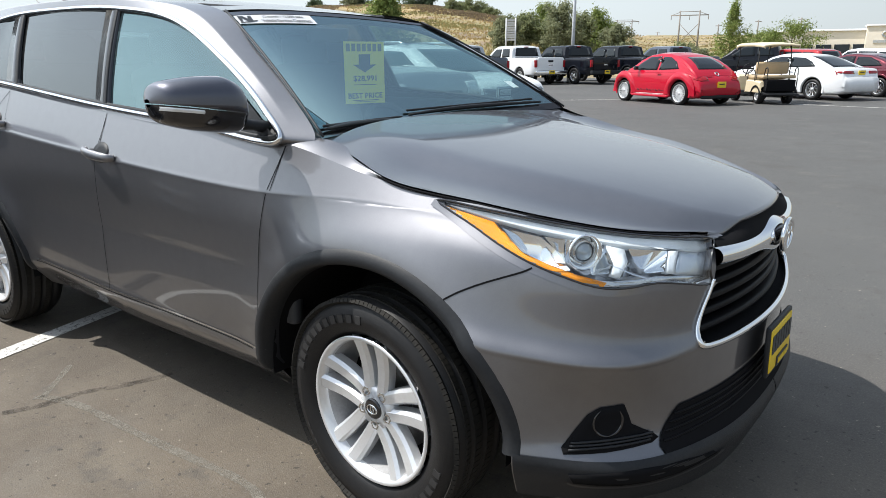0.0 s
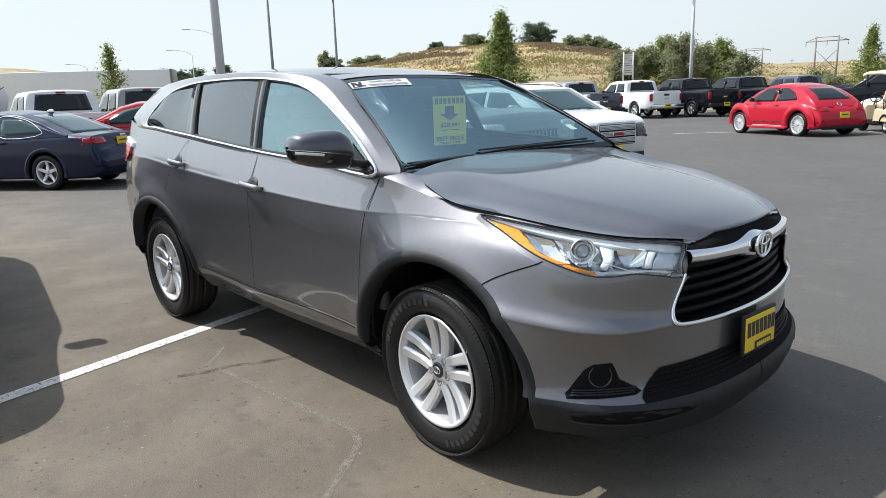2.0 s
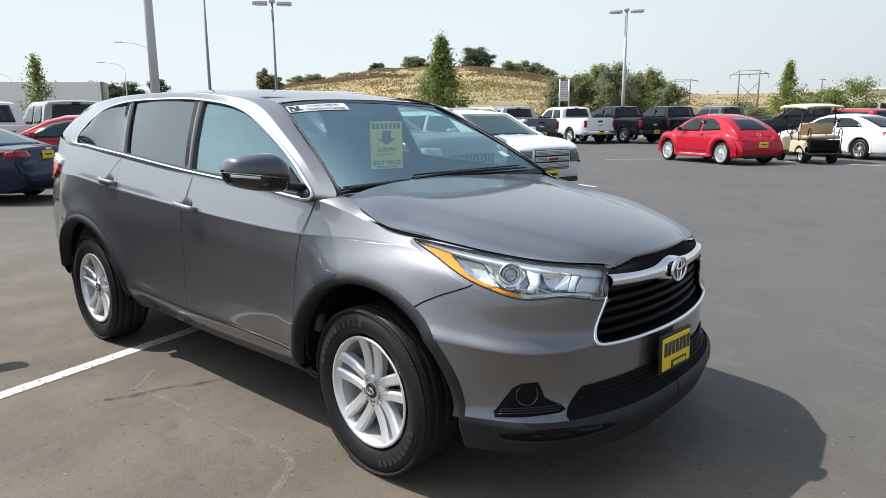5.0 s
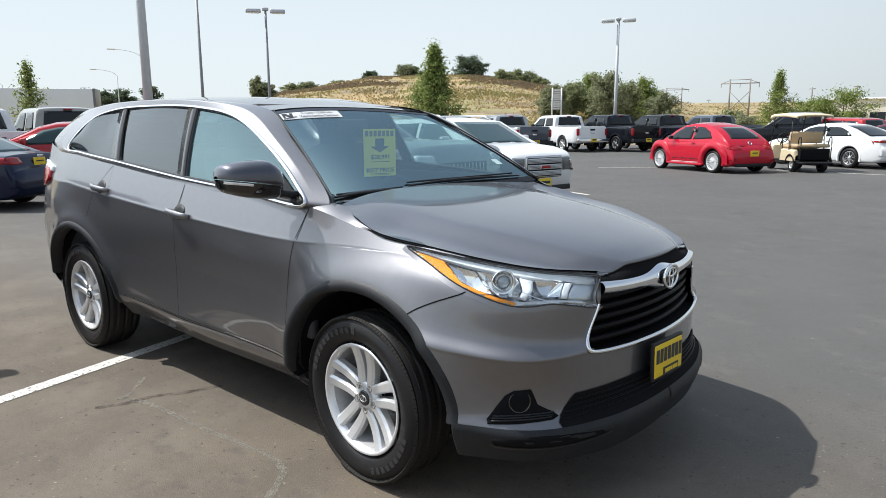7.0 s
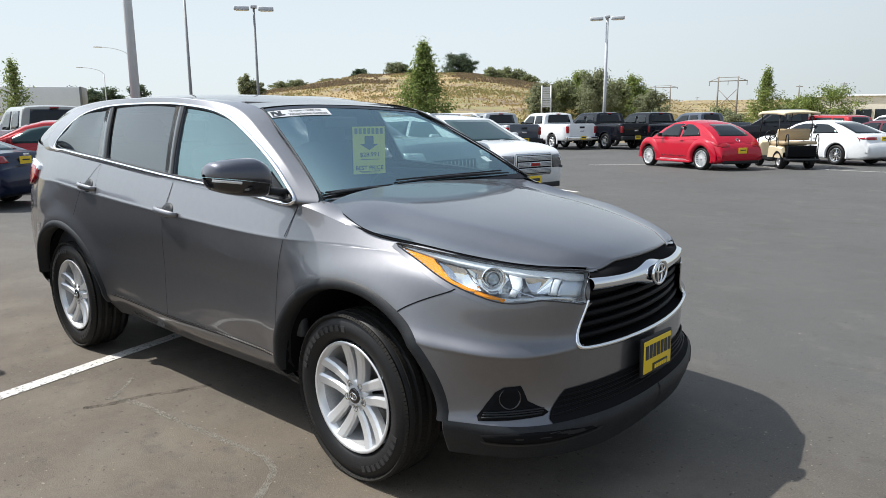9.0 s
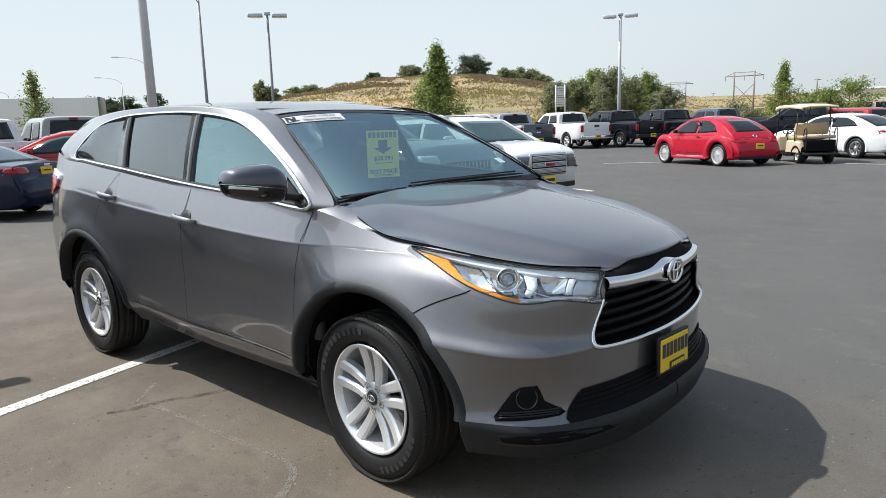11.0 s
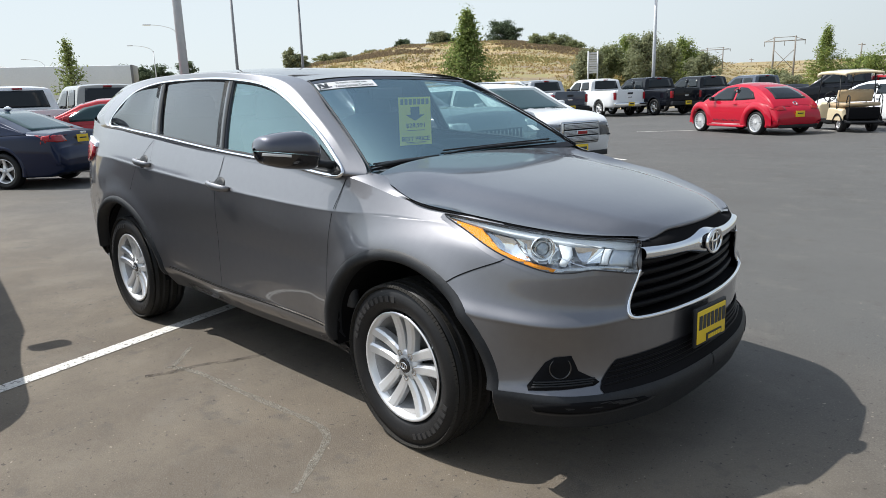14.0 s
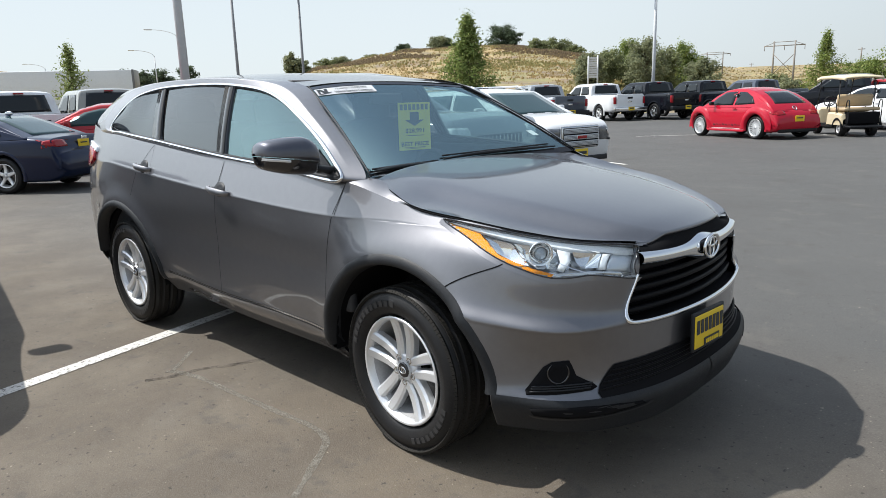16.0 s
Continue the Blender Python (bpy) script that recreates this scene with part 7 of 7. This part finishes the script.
for i, (az, r, h, w) in enumerate(((126.4, 150, 2.4, 4.2), (125.6, 152, 2.2, 4.5), (124.7, 150, 2.9, 5.2), (124.0, 152, 2.3, 4.5), (123.2, 150, 2.0, 4.0), (142.0, 140, 1.4, 5.0), (143.2, 138, 1.6, 4.0), (139.5, 150, 1.2, 4.0), (108.4, 95, 3.2, 4.4), (107.5, 90, 2.6, 3.6), (110.5, 200, 2.4, 6.0), (114.0, 95, 2.0, 5.0))):
    tree("sage-green bush on the dry slope", az, r, h, w, LEAF_SAGE if i % 2 else LEAF_OLIVE, 1800, 0.20, 60 + i, 0.05, "round", 14, sink=0.3, name="bush", group="slope bushes")
for i, (az, h, w) in enumerate(((160.8, 3.2, 4), (158.8, 4.0, 5), (157.9, 4.6, 5), (157.1, 4.1, 5), (156.1, 4.5, 5.2), (155.5, 3.6, 4), (153.9, 5.0, 4.6), (146.1, 4.3, 3.4), (145.3, 2.8, 3.0))):
    tree("dark tree on the far roadside", az, 118, h, w, LEAF_DARK if az > 150 else LEAF_SAGE, 2000, 0.24, 80 + i, 0.10, "round", 16, group="roadside trees")
for i, (az, h, w) in enumerate(((102.9, 4.3, 5.6), (101.1, 5.6, 7.6), (104.2, 3.0, 4.6))):
    tree("spreading green tree by the showroom", az, 105, h, w, LEAF_OLIVE if i == 2 else LEAF, 3600, 0.17, 95 + i, 0.15, "round", 24, group="showroom trees")


# dry grass and sagebrush over the hill
def tufts(name, label, material, n, size, seed, shift, bar, blades, near, far, az0=104, az1=150):
    """Upright tufts of narrow blades, thick where the noise is high."""
    rng = np.random.default_rng(seed)
    V, F = [], []
    for i in range(n):
        az, r = rng.uniform(az0, az1), rng.uniform(near, far)
        x, y = polar(az, r)
        d = noise.noise(Vector((x * 0.05, y * 0.05, shift))) + 0.7 * noise.noise(Vector((x * 0.2, y * 0.2, shift + 4)))
        if d < bar + rng.uniform(-0.25, 0.25) or (az < 118 and r < 100):
            continue
        z = land(x, y)
        s = size * rng.uniform(0.5, 1.5)
        for k in range(blades):
            a, q = rng.uniform(0, 6.28), rng.uniform(0.2, 1.0)
            cx, cy = x + math.cos(a) * s * 0.8 * q, y + math.sin(a) * s * 0.8 * q
            w = s * rng.uniform(0.15, 0.32)
            t = a + rng.uniform(0.6, 2.2)
            b = len(V)
            V += [(cx - math.cos(t) * w, cy - math.sin(t) * w, z - 0.05), (cx + math.cos(t) * w, cy + math.sin(t) * w, z - 0.05), (cx + math.cos(t) * w * 0.6 + rng.uniform(-w, w), cy + math.sin(t) * w * 0.6, z + s * rng.uniform(0.5, 1.0)), (cx - math.cos(t) * w * 0.5, cy - math.sin(t) * w * 0.5, z + s * rng.uniform(0.4, 0.9))]
            F.append((b, b + 1, b + 2, b + 3))
    tagged(mesh(name, V, F, material, smooth=False), label, "scrub", kind="stuff")


tufts("dry_grass", "straw-coloured dry grass over the hill", leaf_mat("straw_blade", (0.36, 0.265, 0.125), (0.50, 0.38, 0.185)), 26000, 0.20, 7, 9.0, -0.35, 4, 56, 172)
tufts("sagebrush", "grey-green sagebrush scattered on the slope", leaf_mat("sage_blade", (0.27, 0.25, 0.115), (0.38, 0.335, 0.155)), 16000, 0.30, 8, 31.0, 0.22, 6, 70, 165, 118)
tufts("heather", "brown dead brush near the crest", leaf_mat("brush_blade", (0.20, 0.155, 0.105), (0.31, 0.235, 0.15)), 20000, 0.30, 9, 57.0, 0.02, 6, 122, 172, 122)
tufts("plain_scrub", "low tan scrub on the far plain", leaf_mat("plain_blade", (0.33, 0.27, 0.135), (0.47, 0.365, 0.19)), 12000, 0.55, 11, 77.0, 0.05, 5, 120, 470, 96, 119)


# ---- trailer, signs, showroom ----
x0, y0 = polar(157.55, 56)
x1, y1 = polar(172.0, 60)
ang = math.degrees(math.atan2(y1 - y0, x1 - x0))
TRAILER = mat("white_trailer_skin", (0.80, 0.81, 0.81), 0.45, 0, (0.72, 0.73, 0.73), 1.2, 0.5)
trailer = thing("box_trailer", "long white box trailer with a red and white edge stripe", "trailer", pose(x0, y0, land(x0, y0), 0, 0, ang))
part("box", box_bm((16.2, 2.5, 2.75), (8.1, 0, 2.65), 0.05), TRAILER, trailer, "white ribbed trailer box")
part("rear_frame", box_bm((0.16, 2.54, 2.8), (0.02, 0, 2.65), 0.03), DISC, trailer)
for s in (-1, 1):
    part("edge_stripe", box_bm((16.1, 0.02, 0.10), (8.1, s * 1.27, 1.34), 0.0), RED_LENS, trailer, "red reflective stripe", smooth=False)
for x in (1.4, 2.7, 14.0):
    for s in (-1, 1):
        wheel(trailer, x, s * 1.05, s, 0.50, 0.28, 0.30, 8, "plain")
part("underframe", box_bm((15.5, 0.9, 0.25), (8.1, 0, 1.12), 0.03), BLACK, trailer)

x, y = polar(121.8, 66)
sign = thing("louvred_sign", "grey slatted panel sign on two posts", "sign", pose(x, y, land(x, y), 0, 0, 30))
for s in (-1, 1):
    mesh("post", *tube([(s * .42, 0, -0.2), (s * .42, 0, 4.1)], 0.07, 8), GALV, sign)
for i in range(9):
    part("slat", box_bm((0.78, 0.06, 0.17), (0, 0, 2.2 + 0.21 * i), 0.01), GALV, sign, smooth=False)
x, y = polar(164.2, 70)
sign = thing("warning_sign", "yellow diamond road sign on a post", "sign", pose(x, y, land(x, y), 0, 0, 75))
mesh("post", *tube([(0, 0.03, -0.2), (0, 0.03, 3.0)], 0.04, 8), GALV, sign)
part("panel", box_bm((0.95, 0.02, 0.95), (0, 0, 2.7), 0.0, Matrix.Rotation(radians(45), 4, "Y")), YELLOW, sign, smooth=False)
part("arrow_mark", box_bm((0.12, 0.01, 0.55), (0, -0.02, 2.7), 0.0), INK, sign, smooth=False)
x, y = polar(169.4, 24)
flag = thing("feather_flag", "white and black feather flag on a thin pole", "flag", pose(x, y, 0, 0, 0, 80))
mesh("pole", *tube(smooth_curve([(0, 0, 0), (0, 0, 1.5), (0.05, 0, 2.0), (0.3, 0, 2.2)], 5), 0.012, 6), BLACK, flag)
mesh("cloth", *grid([[(0.01 + wd * k, 0.01 * math.sin(6 * k + z), z) for k in (0, .5, 1)] for z, wd in ((1.1, .06), (1.3, .16), (1.6, .30), (1.9, .36), (2.1, .30), (2.18, .2))]), WHITE_VINYL, flag, "white cloth")

# showroom beyond the lot
STUCCO = mat("cream_stucco", (0.66, 0.61, 0.52), 0.8, 0, (0.60, 0.55, 0.46), 2, 0.5, 0.2, 40)
x, y = polar(97.0, 120)
hall = thing("showroom", "low cream showroom with a flat parapet roof", "building", pose(x, y, land(x, y), 0, 0, 8))
part("wall", box_bm((30, 16, 4.6), (4, 8, 2.3), 0.05), STUCCO, hall, "cream stucco walls")
part("entrance_block", box_bm((12, 4, 5.1), (7, -0.6, 2.55), 0.05), STUCCO, hall)
part("roof", box_bm((30.6, 16.6, 0.25), (4, 8, 4.72), 0.03), WHITE_TRIM, hall, "white parapet cap")
part("cap", box_bm((12.4, 4.4, 0.2), (7, -0.6, 5.2), 0.03), WHITE_TRIM, hall)
for i in range(7):
    part("window", box_bm((2.0, 0.12, 2.4), (-9.0 + 2.4 * i * (1 if i < 4 else 1.0), -0.06, 1.5), 0.02), CAR_GLASS, hall)
badge_ring = [(4.0 + 1.1 * math.cos(a), -2.66, 3.95 + 0.5 * math.sin(a)) for a in np.linspace(0, 2 * math.pi, 24, endpoint=False)]
mesh("oval_mark", *tube(badge_ring, 0.12, 6, True, up=(0, 1, 0)), SATIN, hall)
part("name_bar", box_bm((4.2, 0.1, 0.35), (4.0, -2.64, 3.0), 0.0), SATIN, hall, smooth=False)


# ---- marks on the asphalt ----
def chalk(pts, w, label, material=None):
    P = smooth_curve([(a, b, 0) for a, b in pts], 8)
    rows = []
    for i, p in enumerate(P):
        d = P[min(i + 1, len(P) - 1)] - P[max(i - 1, 0)]
        d = d / max(np.linalg.norm(d), 1e-6)
        ww = w * (0.8 + 0.5 * noise.noise(Vector((p[0] * 9, p[1] * 9, 0))))
        rows.append([(p[0] - d[1] * ww / 2, p[1] + d[0] * ww / 2, 0.0015), (p[0] + d[1] * ww / 2, p[1] - d[0] * ww / 2, 0.0015)])
    tagged(mesh("road_marking", *grid(rows), material or CHALK), label, "road marking", kind="structure")


STAIN = worn("oily_streak", (0.050, 0.041, 0.033), 14, 0.40, 0.75)
CHALK = worn("faded_chalk", (0.222, 0.203, 0.168), 26, 0.29, 0.71)
chalk([(-1.70, -1.22), (-1.673, -1.196), (-1.478, -1.138), (-1.196, -1.119), (-.939, -1.102), (-.709, -1.082), (-.517, -1.066), (-.392, -1.076), (-.317, -1.109), (-.256, -1.175), (-.196, -1.26), (-.123, -1.357), (-.05, -1.46)], 0.045, "faded curved scuff line on the asphalt")
chalk([(-1.673, -1.196), (-1.79, -1.08), (-1.905, -.969)], 0.04, "short faded scuff on the asphalt")
chalk([(-1.66, -1.36), (-1.60, -1.22), (-1.58, -1.087), (-1.479, -.891), (-1.427, -.733)], 0.05, "dark oily streak on the asphalt", STAIN)
